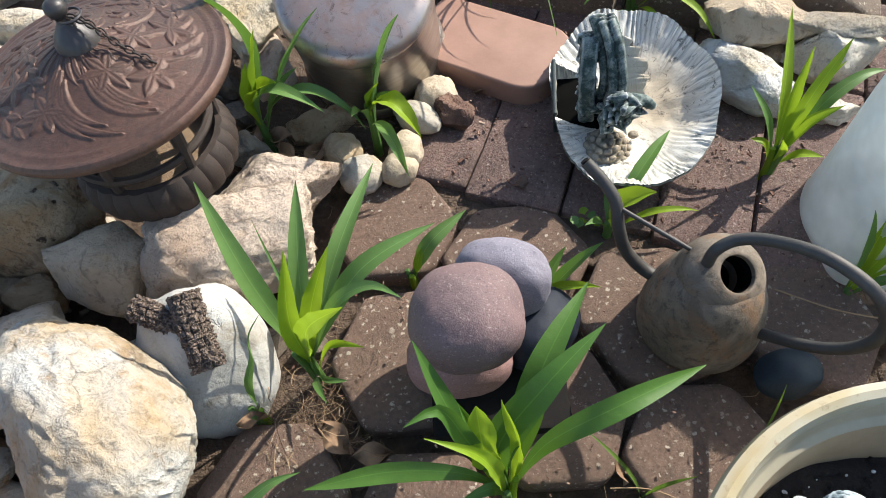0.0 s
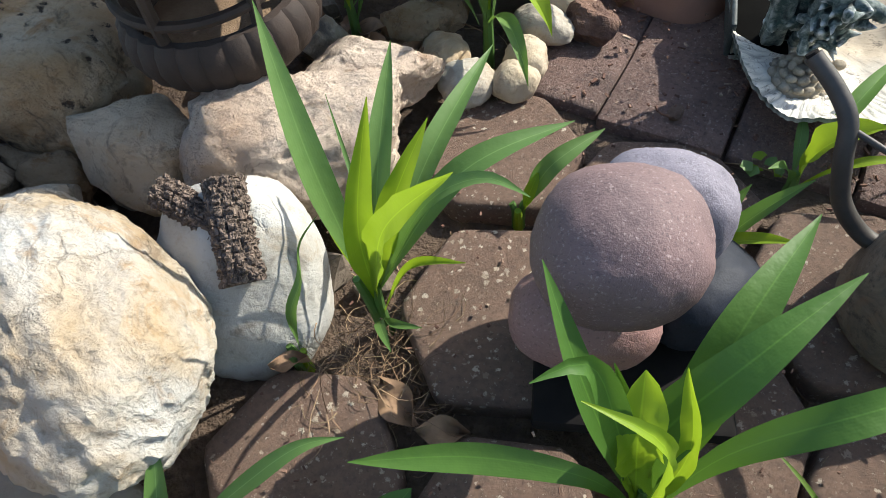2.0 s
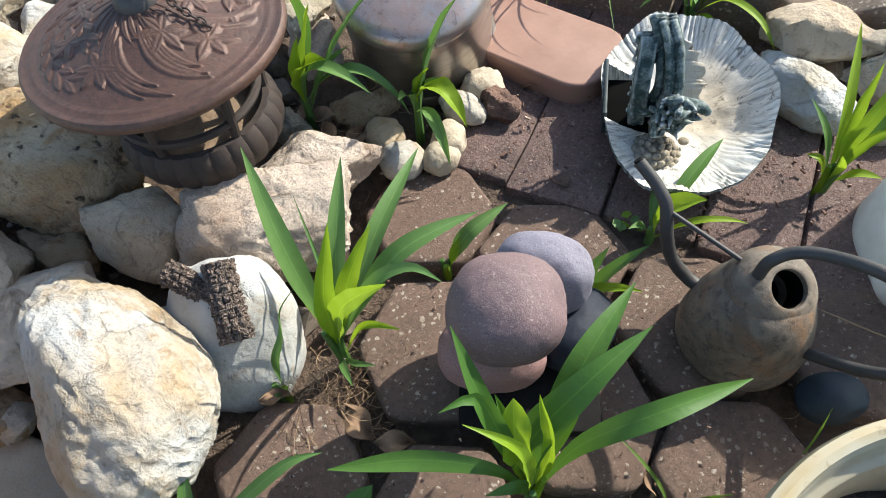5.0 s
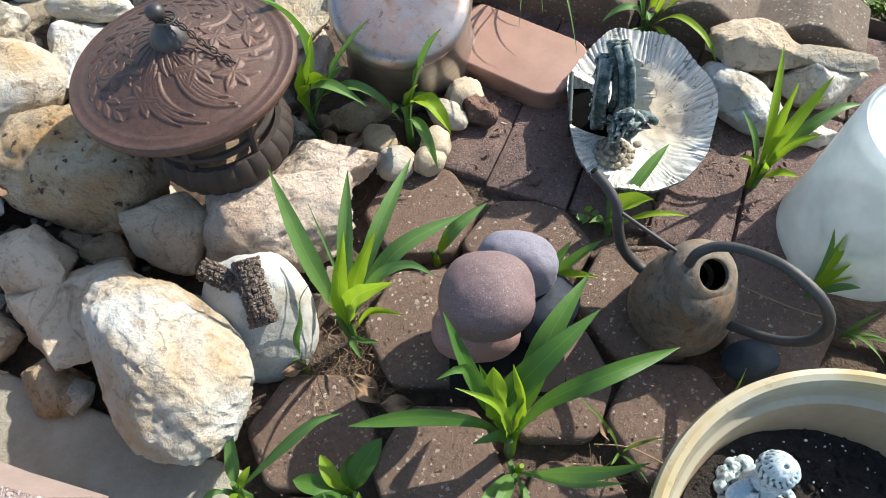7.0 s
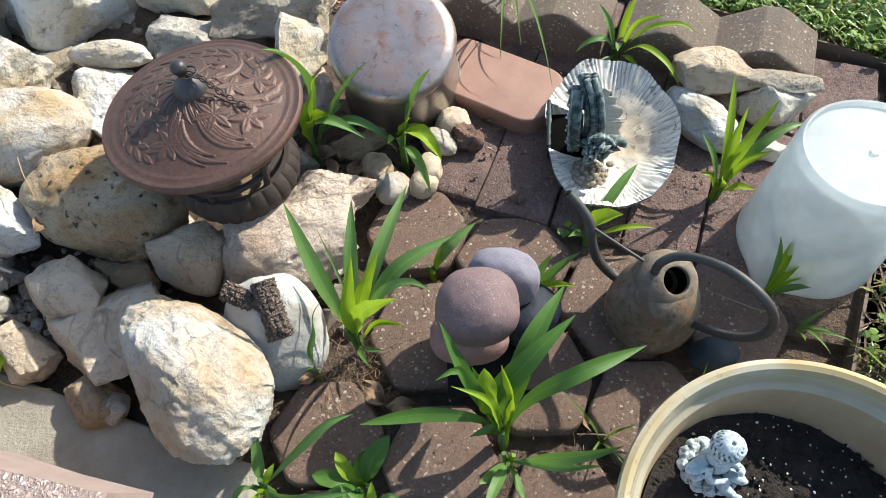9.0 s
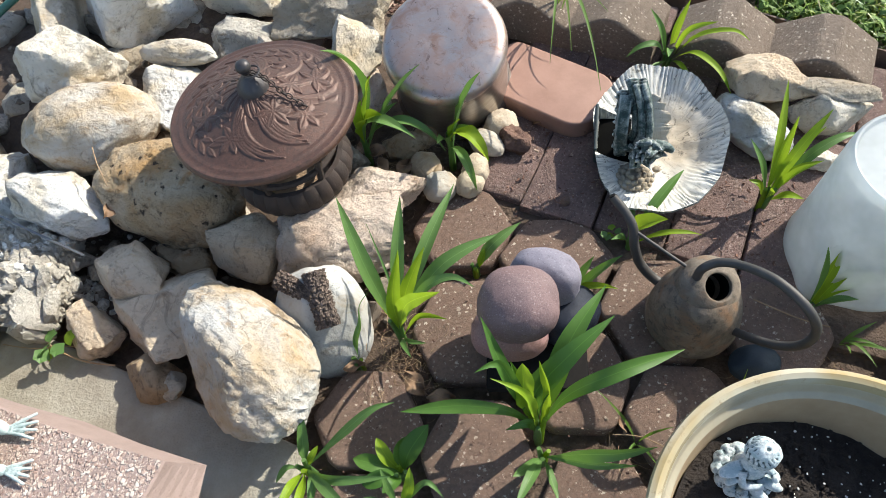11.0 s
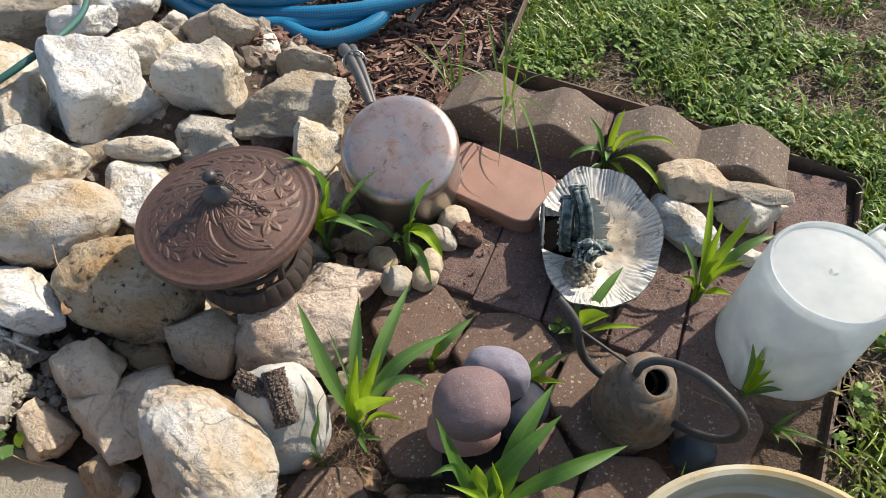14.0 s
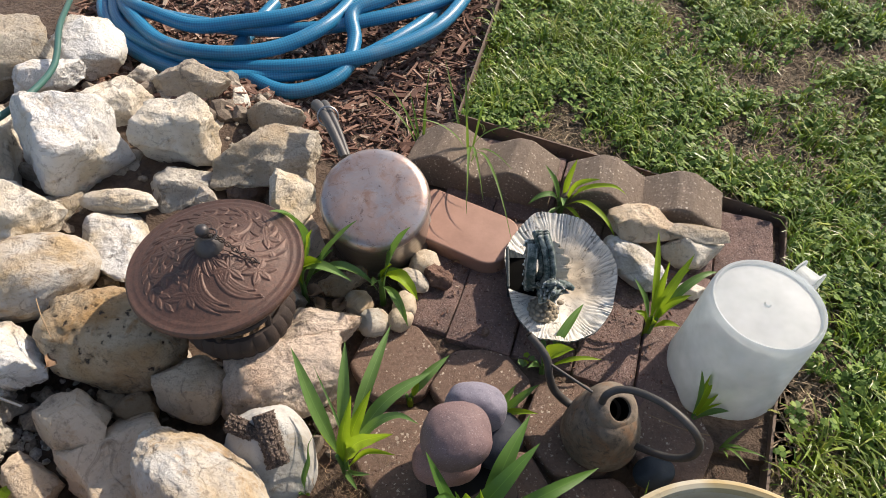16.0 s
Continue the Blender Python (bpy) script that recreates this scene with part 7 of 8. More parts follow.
shaped_lily(0.130, 0.173, 0.000, 0.018, [
    ([(0.150, 0.158, 0.055), (0.176, 0.140, 0.075), (0.191, 0.129, 0.070)], 0.0110, dict(young=1, face=(-0.2, 0.1, 1), fold=0.35)),
    ([(0.146, 0.146, 0.045), (0.164, 0.118, 0.046), (0.176, 0.098, 0.030)], 0.0105, dict(young=1, face=(-0.1, 0.2, 1), fold=0.35)),
    ([(0.114, 0.168, 0.040), (0.096, 0.166, 0.042), (0.082, 0.165, 0.030)], 0.0095, dict(face=(0.1, -0.2, 1), fold=0.35)),
    ([(0.142, 0.164, 0.058), (0.163, 0.149, 0.080)], 0.0105, dict(young=1, face=(-0.3, -0.2, 0.9), fold=0.35)),
    ([(0.126, 0.160, 0.040), (0.118, 0.138, 0.050)], 0.0095, dict(face=(0.1, 0.3, 1), fold=0.35)),
    ([(0.136, 0.182, 0.050), (0.146, 0.190, 0.078)], 0.0095, dict(young=1, face=(-0.2, -0.8, 0.6), fold=0.4)),
    ([(0.120, 0.184, 0.046), (0.108, 0.196, 0.066)], 0.0095, dict(face=(0.4, -0.6, 0.6), fold=0.4)),
    ([(0.154, 0.168, 0.044), (0.186, 0.164, 0.052)], 0.0100, dict(young=1, face=(-0.1, -0.3, 1), fold=0.3)),
    ([(0.136, 0.152, 0.026), (0.146, 0.130, 0.022)], 0.0080, dict(young=1, face=(0, 0.2, 1), fold=0.3)),
    ([(0.112, 0.156, 0.022), (0.098, 0.144, 0.018)], 0.0070, dict(face=(0.1, 0.1, 1), fold=0.3))],
    "green lily in front of the edging pavers", M_LEAF)
shaped_lily(-0.238, -0.252, -0.002, 0.024, [
    ([(-0.236, -0.234, 0.034), (-0.233, -0.215, 0.055)], 0.0110, dict(face=(0.4, -0.6, 0.7), fold=0.45, belly=0.35)),
    ([(-0.200, -0.230, 0.040), (-0.176, -0.217, 0.052), (-0.159, -0.212, 0.050)], 0.0090, dict(face=(-0.1, -0.6, 0.8), fold=0.3, belly=0.6)),
    ([(-0.205, -0.268, 0.045), (-0.160, -0.268, 0.050)], 0.0090, dict(face=(0, -0.5, 1), fold=0.3)),
    ([(-0.208, -0.276, 0.048), (-0.180, -0.302, 0.052)], 0.0105, dict(face=(-0.2, 0, 1), fold=0.3)),
    ([(-0.240, -0.272, 0.040), (-0.248, -0.296, 0.046)], 0.0095, dict(young=1, fold=0.4)),
    ([(-0.232, -0.274, 0.036), (-0.236, -0.300, 0.044)], 0.0090, dict(young=1, fold=0.4)),
    ([(-0.226, -0.264, 0.030), (-0.226, -0.284, 0.030)], 0.0090, dict(blunt=0.4)),
    ([(-0.252, -0.252, 0.020), (-0.262, -0.262, 0.012)], 0.0060, dict(fold=0.2)),
    ([(-0.230, -0.246, 0.026), (-0.224, -0.238, 0.030)], 0.0070, dict(young=1, blunt=0.3))],
    "green lily at the corner of the concrete slab", M_LEAF)
shaped_lily(-0.160, -0.285, -0.004, 0.024, [
    ([(-0.165, -0.272, 0.040), (-0.168, -0.262, 0.052)], 0.0070, dict(face=(0.5, -0.5, 0.6))),
    ([(-0.148, -0.274, 0.040), (-0.146, -0.262, 0.050)], 0.0100, dict(young=1, blunt=0.4, face=(0, -0.8, 0.6))),
    ([(-0.135, -0.272, 0.044), (-0.122, -0.282, 0.038)], 0.0060, dict(face=(0, 0, 1))),
    ([(-0.140, -0.292, 0.045), (-0.118, -0.296, 0.048)], 0.0085, dict(face=(0, -0.2, 1))),
    ([(-0.180, -0.282, 0.034), (-0.196, -0.290, 0.036)], 0.0080, dict(face=(0, -0.2, 1))),
    ([(-0.160, -0.302, 0.034), (-0.156, -0.318, 0.036)], 0.0090, dict(face=(0, 0, 1)))],
    "small green seedling on the pavers", M_LEAF)
shaped_lily(-0.160, -0.256, -0.006, 0.016, [
    ([(-0.150, -0.244, 0.026), (-0.134, -0.226, 0.034)], 0.0200, dict(blunt=0.3, face=(-0.3, -0.5, 0.8))),
    ([(-0.158, -0.242, 0.022), (-0.150, -0.232, 0.026)], 0.0150, dict(blunt=0.3, face=(0.4, -0.4, 0.8))),
    ([(-0.170, -0.246, 0.020), (-0.178, -0.232, 0.024)], 0.0130, dict(young=1, blunt=0.3, face=(0.2, -0.5, 0.9))),
    ([(-0.176, -0.252, 0.016), (-0.198, -0.246, 0.016)], 0.0160, dict(blunt=0.5, face=(0.1, -0.1, 1))),
    ([(-0.172, -0.262, 0.018), (-0.190, -0.266, 0.014)], 0.0160, dict(blunt=0.5, face=(0.1, -0.1, 1))),
    ([(-0.164, -0.266, 0.018), (-0.172, -0.274, 0.020)], 0.0130, dict(blunt=0.4, face=(0, 0, 1)))],
    "low broad-leaved weed between the pavers", M_LEAF_DEEP, "weed", "weed")
plant(-0.010, -0.108, -0.012, [(0.033, -0.100, 0.062, 0.0110, 0.006), (0.028, -0.122, 0.045, 0.0090, 0.010, 1), (0.012, -0.092, 0.050, 0.0100, 0.004)], "young lily behind the stone stack", 0.02)
shaped_lily(-0.093, -0.065, -0.012, 0.012, [
    ([(-0.076, -0.062, 0.030), (-0.0476, -0.0428, 0.0367)], 0.0135, dict(face=(-0.2, -0.6, 0.8), fold=0.35, belly=0.45)),
    ([(-0.086, -0.066, 0.016), (-0.082, -0.062, 0.026)], 0.0080, dict(young=1, blunt=0.3))], "two-leaved lily shoot in a paver joint", M_LEAF)
shaped_lily(-0.203, -0.158, -0.006, 0.010, [
    ([(-0.199, -0.149, 0.030), (-0.191, -0.140, 0.046), (-0.189, -0.131, 0.060), (-0.1789, -0.1236, 0.0726)], 0.0062, dict(face=(0.6, -0.8, 0.3), twist=4.5, fold=0.5, belly=0.4))], "narrow twisted leaf beside the white stone", M_LEAF)


def tuft(x, y, z, tips, label, width=0.0034):
    top = thing("grass_tuft", pose(x, y, z), label, "grass", "grass tufts")
    for tx, ty, tz, sag in tips:
        part("blade", blade((0, 0, -0.005), (tx - x, ty - y, tz - z), width, sag, 0.3, 0.0, 0.0, 12, 2), M_GRASS, top)
    return top


tuft(0.020, 0.262, 0.0, [(0.004, 0.380, 0.105, 0.006), (0.028, 0.352, 0.108, 0.004), (0.047, 0.290, 0.120, 0.003), (0.094, 0.233, 0.100, 0.030), (0.036, 0.066, 0.085, 0.060), (-0.006, 0.118, 0.075, 0.055), (-0.065, 0.268, 0.102, 0.030), (0.060, 0.180, 0.08, 0.030), (0.010, 0.230, 0.13, 0.004), (0.02, 0.15, 0.06, 0.05)], "tall thin grass tuft behind the terracotta block")
tuft(-0.040, 0.300, 0.0, [(-0.075, 0.345, 0.090, 0.012), (-0.050, 0.340, 0.085, 0.004), (-0.020, 0.360, 0.110, 0.010), (-0.10, 0.36, 0.07, 0.02), (-0.03, 0.320, 0.06, 0.003)], "thin grass tuft at the edge of the mulch")
tuft(0.215, -0.160, -0.012, [(0.235, -0.172, 0.010, 0.010), (0.225, -0.190, 0.012, 0.012), (0.240, -0.150, 0.010, 0.010), (0.205, -0.180, 0.020, 0.004), (0.250, -0.180, 0.006, 0.01)], "small tuft of weeds beside a brick")
tuft(0.032, -0.236, -0.016, [(0.000, -0.204, 0.034, 0.012), (0.050, -0.240, 0.048, 0.004), (0.018, -0.250, 0.010, 0.006), (0.040, -0.262, 0.020, 0.006)], "few yellowish grass blades in a paver joint", 0.0026)
tuft(0.112, -0.212, -0.014, [(0.116, -0.196, 0.040, 0.002), (0.104, -0.226, 0.020, 0.004)], "thin grass blade beside the black pebble", 0.0016)


# ---- ivy sprig by the slab ----
def ivy(x, y, label, seed, size=1.0, z=0.0):
    top = thing("ivy_sprig", pose(x, y, z if size == 1 else -0.008) @ Matrix.Scale(size, 4), label, "plant", "weeds by the rocks")
    rnd = random.Random(seed)
    part("stem", tube(curve_points([(-0.03, 0.02, 0.001), (0.0, 0.0, 0.016), (0.03, -0.012, 0.010), (0.055, -0.014, 0.002)], 6), 0.0008, 6), M_STRAW, top)
    for k in range(7):
        c = Vector((rnd.uniform(-0.022, 0.022), rnd.uniform(-0.014, 0.014), 0.016 + 0.012 * rnd.random()))
        bm = bmesh.new()
        mid = bm.verts.new((0, 0, 0))
        ring = []
        for j in range(10):
            a = 2 * math.pi * j / 10
            r = 0.0078 * (1.0 if j % 2 == 0 else 0.80) * (1.0 + 0.25 * math.cos(a))
            ring.append(bm.verts.new((r * math.cos(a), r * math.sin(a), 0.0012 * (j % 2))))
        for j in range(10):
            bm.faces.new((mid, ring[j], ring[(j + 1) % 10]))
        bmesh.ops.transform(bm, matrix=pose(*c, rnd.uniform(-40, 30), rnd.uniform(-30, 30), rnd.uniform(0, 360)), verts=bm.verts)
        part("leaf", bm, M_LEAF if k % 3 else M_LEAF_YOUNG, top)


ivy(-0.492, -0.134, "small green ivy sprig at the edge of the slab", 2)
ivy(-0.640, 0.020, "small green weed growing among the rocks", 7)
ivy(-0.712, 0.226, "green ivy sprig hanging over the outer rocks", 4, z=0.045)
ivy(0.040, -0.040, "tiny green seedlings in a brick joint", 9, 0.5)


# ---- lawn ----
def mesh_from(name, verts, faces, material, label, category):
    me = bpy.data.meshes.new(name)
    me.from_pydata(verts, [], faces)
    me.materials.append(material)
    ob = new(name, me)
    return tagged(ob, label, category, kind="stuff")


def dry_spot(x, y):
    """How bare the lawn is: worn patches towards its far side and by the pavers."""
    b = 0.10 * ramp01((0.04 - y) / 0.10) + 0.30 * math.exp(-((x - 0.50) ** 2 / 0.012 + (y - 0.36) ** 2 / 0.020)) + 0.22 * math.exp(-((x - 0.62) ** 2 + (y - 0.60) ** 2) / 0.02)
    b -= 0.18 * math.exp(-((x - 0.30) ** 2 + (y - 0.56) ** 2) / 0.03)
    return b + 0.55 * noise.noise(Vector((x * 8, y * 8, 11))) + 0.40 * noise.noise(Vector((x * 21, y * 21, 5)))


def build_lawn():
    rnd = random.Random(77)
    verts, faces, dry, dry_faces, clover, clover_faces = [], [], [], [], [], []
    count = 0
    while count < 105000:
        x, y = rnd.uniform(0.02, 1.25), rnd.uniform(-0.36, 1.15)
        if not in_lawn(x, y, 0.004):
            continue
        patch = noise.noise(Vector((x * 7, y * 7, 3)))
        clump = noise.noise(Vector((x * 26, y * 26, 8)))
        bare = dry_spot(x, y)
        count += 1
        if bare > 0.05 and rnd.random() < 0.45 + 2.2 * (bare - 0.05):
            if rnd.random() < 0.5:
                a, l, w = rnd.uniform(0, 6.283), rnd.uniform(0.003, 0.012), rnd.uniform(0.0003, 0.0008)
                ux, uy, z = math.cos(a) * l, math.sin(a) * l, -0.006 + rnd.random() * 0.007
                p = len(dry)
                dry += [(x - ux - uy * w / l, y - uy + ux * w / l, z), (x + ux - uy * w / l, y + uy + ux * w / l, z + 0.003), (x + ux + uy * w / l, y + uy - ux * w / l, z + 0.0035), (x - ux + uy * w / l, y - uy - ux * w / l, z + 0.0005)]
                dry_faces.append((p, p + 1, p + 2, p + 3))
            continue
        if rnd.random() < 0.34 + 0.9 * patch - 0.5 * clump:
            h, s = rnd.uniform(0.004, 0.028), rnd.uniform(0.0018, 0.0044)
            az, tl = rnd.uniform(0, 6.283), rnd.uniform(-0.9, 0.9)
            for j in range(3):
                a = az + j * 2.094
                c = Vector((x + 0.8 * s * math.cos(a), y + 0.8 * s * math.sin(a), h - 0.008 + tl * 0.8 * s * math.cos(a)))
                p = len(clover)
                for k in range(5):
                    q = a + k * 1.2566
                    r = s * 0.85
                    clover.append((c.x + r * math.cos(q), c.y + r * math.sin(q), c.z + tl * r * math.cos(q) + (0.0006 if k else -0.0006)))
                clover_faces.append((p, p + 1, p + 2, p + 3, p + 4))
            continue
        b = len(verts)
        h = rnd.uniform(0.010, 0.034) * (1.0 + 0.5 * patch + 0.9 * max(0.0, clump)) * (1.0 - 1.1 * min(0.5, max(0.0, bare + 0.05)))
        a, lean = rnd.uniform(0, 6.283), rnd.uniform(0.2, 1.5)
        dx, dy = math.cos(a) * lean * h, math.sin(a) * lean * h
        w = rnd.uniform(0.0006, 0.0019)
        sx, sy = -math.sin(a) * w, math.cos(a) * w
        z = -0.010
        for f, u, g in ((0.0, 1.0, 0.0), (0.42, 0.9, 0.62), (0.8, 0.6, 0.93)):
            verts += [(x + dx * f * f - sx * u, y + dy * f * f - sy * u, z + h * g), (x + dx * f * f + sx * u, y + dy * f * f + sy * u, z + h * g)]
        verts.append((x + dx, y + dy, z + h * (0.98 if lean < 1 else 0.8)))
        faces += [(b, b + 1, b + 3, b + 2), (b + 2, b + 3, b + 5, b + 4), (b + 4, b + 5, b + 6)]
    mesh_from("lawn_grass", verts, faces, M_LAWN, "short green lawn grass with dry patches", "grass")
    mesh_from("lawn_clover", clover, clover_faces, M_CLOVER, "small broad-leaved clover growing through the lawn", "clover")
    mesh_from("dry_grass", dry, dry_faces, M_THATCH, "dry straw-coloured grass on bare lawn patches", "grass")


build_lawn()


def box_faces(b):
    return [(b, b + 1, b + 2, b + 3), (b + 7, b + 6, b + 5, b + 4), (b, b + 4, b + 5, b + 1), (b + 1, b + 5, b + 6, b + 2), (b + 2, b + 6, b + 7, b + 3), (b + 3, b + 7, b + 4, b)]


def chips(count, area, allowed, size, seed, height, flat=0.35):
    """Many loose splinters, each a small tapered box."""
    rnd = random.Random(seed)
    verts, faces = [], []
    while count:
        x, y = rnd.uniform(area[0], area[1]), rnd.uniform(area[2], area[3])
        if not allowed(x, y):
            continue
        count -= 1
        l, w, t = (rnd.uniform(*r) for r in size)
        m = pose(x, y, height(x, y) + rnd.random() ** 2 * 0.010, rnd.gauss(0, flat) * 57, rnd.gauss(0, flat) * 40, rnd.uniform(0, 360))
        b = len(verts)
        k0, k1 = rnd.uniform(0.3, 1), rnd.uniform(0.3, 1)
        for z in (-t, t):
            for px, py in ((-l, -w * k0), (l, -w * k1), (l * rnd.uniform(0.8, 1.1), w * k1), (-l * rnd.uniform(0.8, 1.1), w * k0)):
                verts.append(tuple(m @ Vector((px, py, z))))
        faces += box_faces(b)
    return verts, faces


def on_mulch(x, y):
    return not in_lawn(x, y, -0.004) and y > 0.27 + 0.10 * max(0.0, -x * 3.2) - 0.05 * (x > -0.1) and y > 0.245 - 0.4 * x


v, f = chips(1100, (-0.62, 0.20, 0.25, 0.95), on_mulch, ((0.008, 0.022), (0.002, 0.0055), (0.0006, 0.0018)), 15, lambda x, y: ground_height(x, y) + 0.004)
w, g = chips(8500, (-0.62, 0.20, 0.25, 0.95), on_mulch, ((0.003, 0.013), (0.0012, 0.0034), (0.0005, 0.0013)), 5, ground_height)
mesh_from("bark_mulch", v + w, f + [tuple(k + len(v) for k in q) for q in g], M_MULCH, "reddish brown shredded bark mulch", "mulch")


def straws(count, area, length, width, seed, z, lift):
    """Loose bent stalks, each a thin three-sided strand."""
    rnd = random.Random(seed)
    verts, faces = [], []
    for _ in range(count):
        x, y = rnd.uniform(area[0], area[1]), rnd.uniform(area[2], area[3])
        a, bend, l, w = rnd.uniform(0, 6.283), rnd.gauss(0, 0.30), rnd.uniform(*length) / 6, rnd.uniform(*width)
        h, b = z + rnd.random() ** 2 * lift, len(verts)
        rise = rnd.gauss(0, 0.12)
        for i in range(7):
            r = w * (1 - 0.10 * i)
            for k in range(3):
                q = 2.094 * k
                verts.append((x - math.sin(a) * r * math.cos(q), y + math.cos(a) * r * math.cos(q), h + r * math.sin(q)))
            x, y, h = x + math.cos(a) * l, y + math.sin(a) * l, max(z, h + rise * l)
            a += bend + rnd.gauss(0, 0.22)
            rise += rnd.gauss(0, 0.15)
        for i in range(6):
            for k in range(3):
                p, q = b + 3 * i + k, b + 3 * i + (k + 1) % 3
                faces.append((p, q, q + 3, p + 3))
    return verts, faces


v, f = straws(620, (-0.21, 0.24, -0.30, 0.10), (0.008, 0.030), (0.0002, 0.0005), 7, -0.0150, 0.008)
mesh_from("dry_litter", v, f, M_LITTER, "dry straw and stalks lying in the paver joints", "litter")
v, f = straws(110, (-0.235, -0.130, 0.040, 0.110), (0.010, 0.032), (0.0002, 0.0005), 9, 0.006, 0.010)
mesh_from("straw", v, f, M_LITTER, "dry straw and stalks under the lilies", "straw")
v, f = straws(150, (-0.195, -0.135, -0.19, -0.14), (0.012, 0.040), (0.00016, 0.0004), 8, -0.0080, 0.016)
mesh_from("straw", v, f, M_LITTER, "tangle of dry straw under the lily", "straw")


def on_bricks(x, y):
    return not in_lawn(x, y, -0.01) and y > -0.02 - 0.47 * x and y < 0.20 - 0.45 * x


v, f = chips(520, (-0.06, 0.36, -0.18, 0.22), on_bricks, ((0.0005, 0.0026), (0.0003, 0.0012), (0.0003, 0.0008)), 12, lambda x, y: 0.0006, 0.3)
mesh_from("brick_debris", v, f, M_MULCH, "small dry crumbs and straw lying on the bricks", "litter")
v, f = chips(520, (-0.24, 0.22, -0.33, 0.03), lambda x, y: True, ((0.0004, 0.0013), (0.0003, 0.0009), (0.0003, 0.0006)), 13, lambda x, y: 0.0004, 0.3)
mesh_from("paver_grit", v, f, M_MULCH, "small crumbs of soil lying on the pavers", "grit")


# ---- dead leaves ----
def dead_leaf(x, y, z, size, rx, ry, yaw):
    bm = bmesh.new()
    n = 9
    rows = []
    for i in range(n + 1):
        s = i / n
        w = 0.30 * math.sin(math.pi * min(1, s * 0.97 + 0.02)) ** 1.25
        rows.append([bm.verts.new(((s - 0.5) * size, u * w * size, size * (0.26 * abs(u) * math.sin(2.2 * s + 0.5) + 0.14 * math.sin(s * 5 + u * 2.5)))) for u in (-1, -0.5, 0, 0.5, 1)])
    for a, b in zip(rows, rows[1:]):
        for k in range(4):
            bm.faces.new((a[k], a[k + 1], b[k + 1], b[k]))
    solo("dead_leaf", bm, M_DEADLEAF, pose(x, y, z, rx, ry, yaw), "curled dry brown leaf lying in a gap", "leaf", "dry leaves")


dead_leaf(-0.165, 0.052, 0.010, 0.026, 25, 10, 60)
dead_leaf(-0.150, 0.040, 0.006, 0.020, -20, 30, 10)
dead_leaf(-0.185, 0.048, 0.020, 0.022, 30, -20, 120)
dead_leaf(-0.072, 0.122, 0.004, 0.022, 10, 25, 40)
dead_leaf(-0.190, 0.070, 0.014, 0.030, 15, 20, 150)
dead_leaf(-0.208, 0.082, 0.012, 0.026, -25, 10, 80)
dead_leaf(-0.236, 0.078, 0.020, 0.028, 20, -10, 20)
dead_leaf(-0.152, 0.068, 0.008, 0.022, 10, 30, 200)
dead_leaf(-0.572, -0.108, 0.012, 0.040, 30, -15, 70)
stone(-0.594, -0.121, 0.004, 0.018, 0.014, 0.005, 30, M_BLACK_PEB, "flat dark shard on the slab beside the bowl", "shard", "", 6, 0.9, 0.05, 3, name="pot_shard")


def stalk(points, label):
    solo("dry_stalk", tube(curve_points(points, 6), 0.0005, 6), M_STRAW, Matrix(), label, "stalk", "dry stalks")


stalk([(-0.455, 0.040, 0.098), (-0.447, 0.020, 0.092), (-0.440, 0.004, 0.080)], "thin dry stalk sticking out between rocks")
stalk([(-0.560, -0.120, 0.003), (-0.520, -0.130, 0.012), (-0.480, -0.128, 0.006), (-0.450, -0.136, 0.010)], "thin brown vine stalk on the edge of the slab")
stalk([(0.012, -0.232, 0.004), (0.035, -0.236, 0.006), (0.058, -0.248, 0.003)], "short straw stalk lying on a paver")
stalk([(0.150, -0.120, 0.004), (0.180, -0.140, 0.005), (0.205, -0.150, 0.004)], "pale straw stalk lying beside the can")

dead_leaf(-0.150, -0.178, -0.004, 0.030, 20, 10, -50)
dead_leaf(-0.128, -0.192, -0.006, 0.026, 10, 0, 0)
dead_leaf(-0.205, -0.163, 0.003, 0.020, 0, 0, 15)
dead_leaf(-0.445, -0.010, 0.060, 0.024, 40, 20, 80)
dead_leaf(-0.585, -0.105, 0.012, 0.030, 25, 40, 30)
dead_leaf(-0.590, -0.120, 0.008, 0.026, 0, -30, 100)
dead_leaf(-0.150, 0.075, 0.004, 0.024, 30, 20, 20)
dead_leaf(-0.02, 0.104, 0.003, 0.018, 20, 30, 130)
dead_leaf(0.020, -0.222, -0.008, 0.016, 60, 0, 110)

# ---- paving, piece by piece ----
def hexagon(half, flat, depth, jitter):
    pts = [(-half, 0.0), (-flat, -depth), (flat, -depth), (half, 0.0), (flat, depth), (-flat, depth)]
    out = []
    n = len(pts)
    for k in range(n):
        a, b, c = Vector(pts[k - 1]), Vector(pts[k]), Vector(pts[(k + 1) % n])
        for q in (b + (a - b) * 0.14, b + (a - b) * 0.04 + (c - b) * 0.04, b + (c - b) * 0.14):
            out.append((q.x + jitter.uniform(-0.0008, 0.0008), q.y + jitter.uniform(-0.0008, 0.0008)))
    return out


path = solo("paver_path", prism([(-0.25, -0.32), (0.215, -0.32), (0.215, -0.13), (0.03, -0.05), (-0.05, 0.02), (-0.16, 0.02), (-0.25, -0.15)], -0.06, -0.0195, 0.002), M_SOIL, Matrix(), "bedding soil under the hexagonal pavers", "path", kind="structure", smooth=False)
wear = random.Random(15)


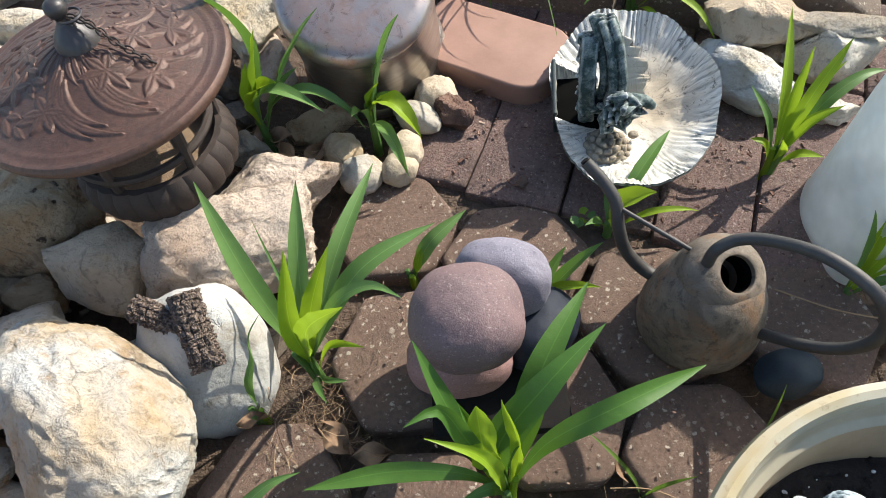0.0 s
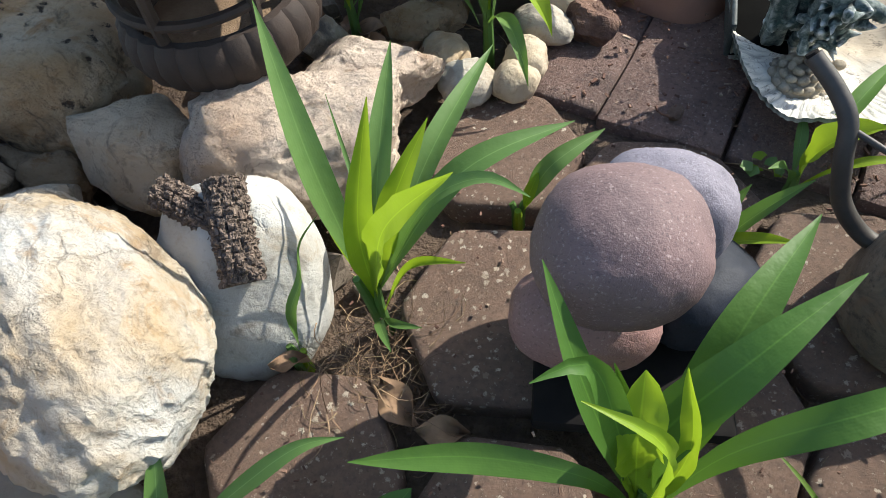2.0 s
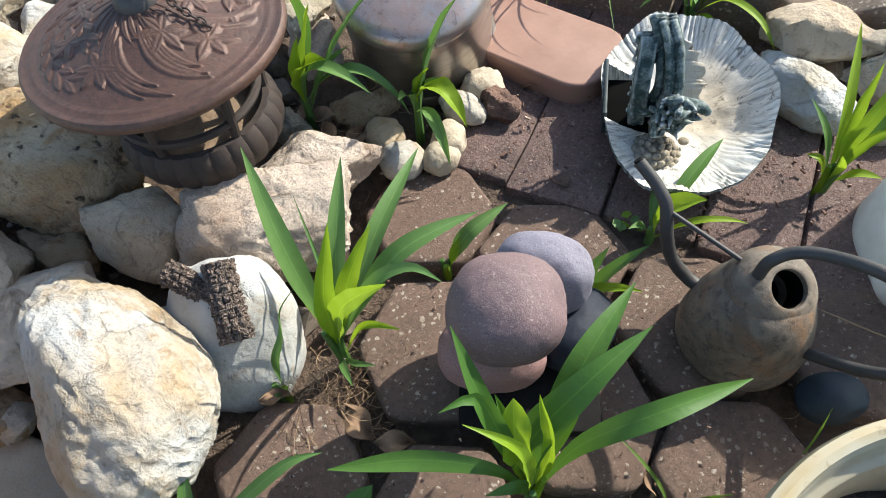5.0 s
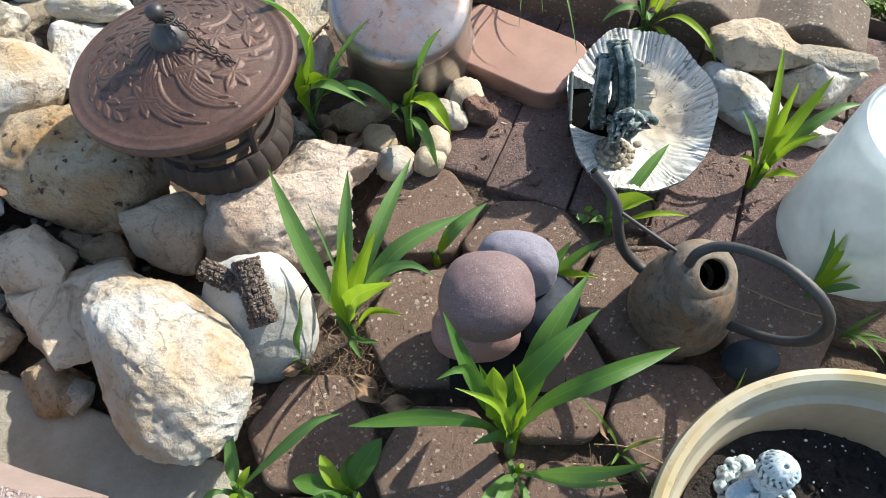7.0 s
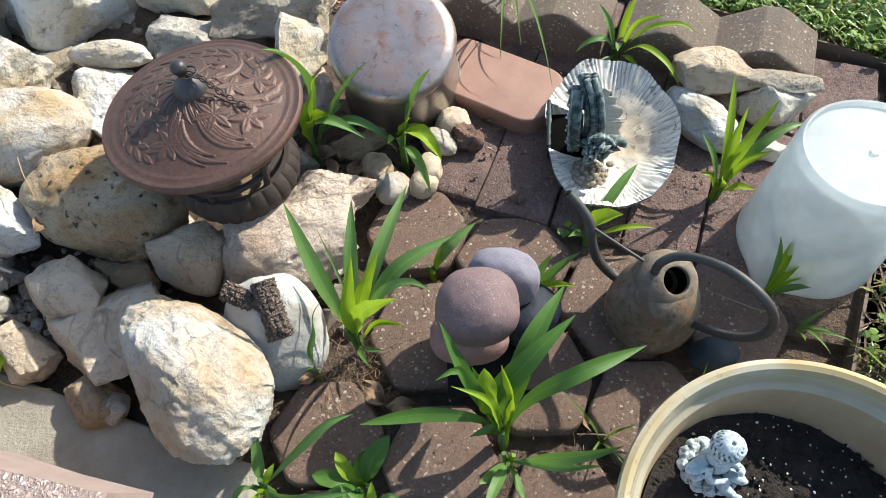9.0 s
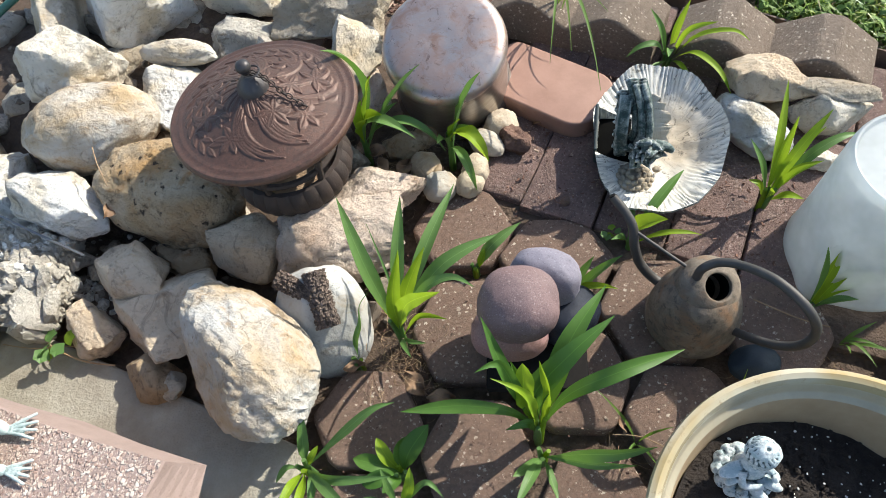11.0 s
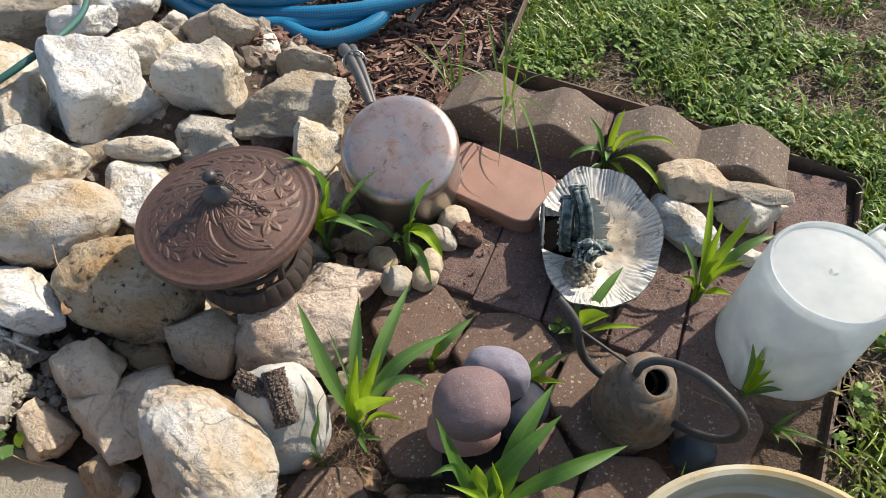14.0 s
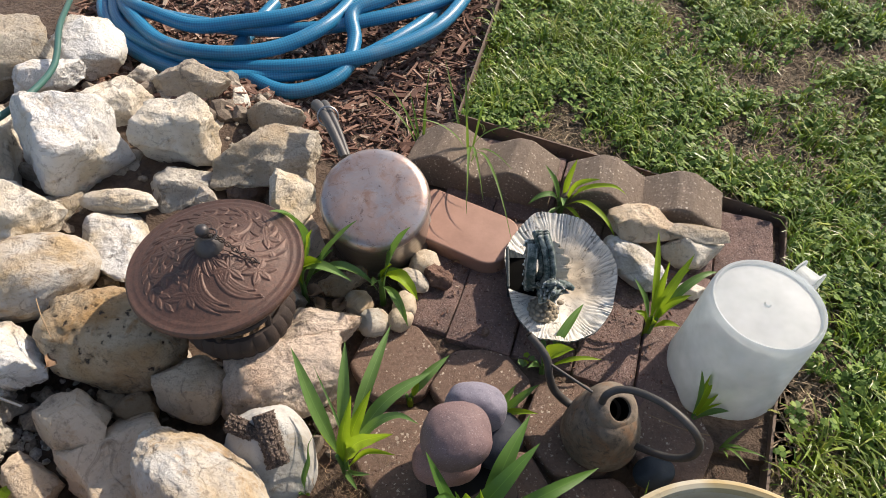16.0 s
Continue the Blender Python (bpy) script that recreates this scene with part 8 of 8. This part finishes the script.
def paver(x, y, half, flat, depth, yaw, tip=0.0, lean=0.0, z=0.0):
    bm = prism(hexagon(half, flat, depth, wear), -0.048, 0.0, 0.0055, 3)
    bmesh.ops.triangulate(bm, faces=[f for f in bm.faces if len(f.verts) > 4])
    ob = part("paver", bm, M_PAVER, path)
    ob.matrix_world = pose(x, y, z, tip, lean, yaw)


paver(-0.1045, -0.0195, 0.053, 0.0270, 0.0450, -3)
paver(-0.0155, -0.0615, 0.057, 0.0270, 0.0455, -5, z=-0.001)
paver(0.0690, -0.1205, 0.054, 0.0265, 0.0500, -4, z=-0.001)
paver(-0.1040, -0.1300, 0.052, 0.0270, 0.0495, -2, 1.0)
paver(-0.0095, -0.1820, 0.046, 0.0270, 0.0440, -3)
paver(0.0735, -0.2170, 0.050, 0.0265, 0.0430, -6, -1.0, z=-0.002)
paver(-0.1930, -0.2085, 0.050, 0.0240, 0.0430, -6, 0.5)
paver(-0.0990, -0.2440, 0.049, 0.0265, 0.0480, -6)
paver(-0.0050, -0.2830, 0.046, 0.0250, 0.0430, -4, 0.8, z=-0.010)
paver(0.1650, -0.1460, 0.046, 0.0270, 0.0440, -16, 0.5)
paver(-0.1900, -0.3000, 0.050, 0.0250, 0.0450, -4)

brick_bed = solo("brick_paving", prism([(-0.09, -0.01), (0.20, -0.16), (0.285, -0.19), (0.40, 0.09), (0.30, 0.17), (0.03, 0.31), (-0.10, 0.29)], -0.06, -0.008, 0.002), M_SOIL, Matrix(), "bedding soil under the red bricks", "paving", kind="structure", smooth=False)
U, V = Vector((0.43, 0.903)), Vector((0.903, -0.43))
ORIGIN = Vector((-0.046, 0.002))


def brick(u0, u1, v0, v1, z=0.0, tip=0.0, lean=0.0):
    while u1 - u0 > 0.03 and any(in_lawn(*(ORIGIN + U * u1 + V * q), -0.012) for q in (v0, v1)):
        u1 -= 0.004
    if u1 - u0 <= 0.03:
        return
    gap = 0.0007
    bm = rounded_box(u1 - u0 - 2 * gap, v1 - v0 - 2 * gap, 0.050, 0.0032, 2)
    bmesh.ops.subdivide_edges(bm, edges=[e for e in bm.edges if e.calc_length() > 0.03], cuts=3, use_grid_fill=True)
    roughen(bm, 0.0011, 45, len(brick_bed.children) * 1.7 + 1)
    c = ORIGIN + U * (u0 + u1) / 2 + V * (v0 + v1) / 2
    ob = part("brick", bm, M_BRICK, brick_bed)
    ob.matrix_world = pose(c.x, c.y, z - 0.050, tip, lean, math.degrees(math.atan2(U.y, U.x)))


brick(0.004, 0.20, -0.071, 0.0, 0.0, 0.6)
brick(-0.002, 0.196, 0.0, 0.076, 0.001, -0.5)
brick(0.000, 0.198, 0.076, 0.145, -0.001, 0.4)
brick(-0.004, 0.196, 0.145, 0.213, 0.001, -0.3)
brick(-0.020, 0.180, 0.213, 0.284, 0.0, 0.5)
brick(-0.032, 0.168, 0.284, 0.356, 0.0, -0.4)
for k, v0 in enumerate((-0.071, 0.0, 0.076, 0.145, 0.213, 0.284)):
    brick(0.20 if k < 4 else 0.182, 0.38, v0, (0.0, 0.076, 0.145, 0.213, 0.284, 0.356)[k], 0.0005 * (k % 3), 0.3 * (-1) ** k)
brick(0.172, 0.37, 0.356, 0.428, 0.0)
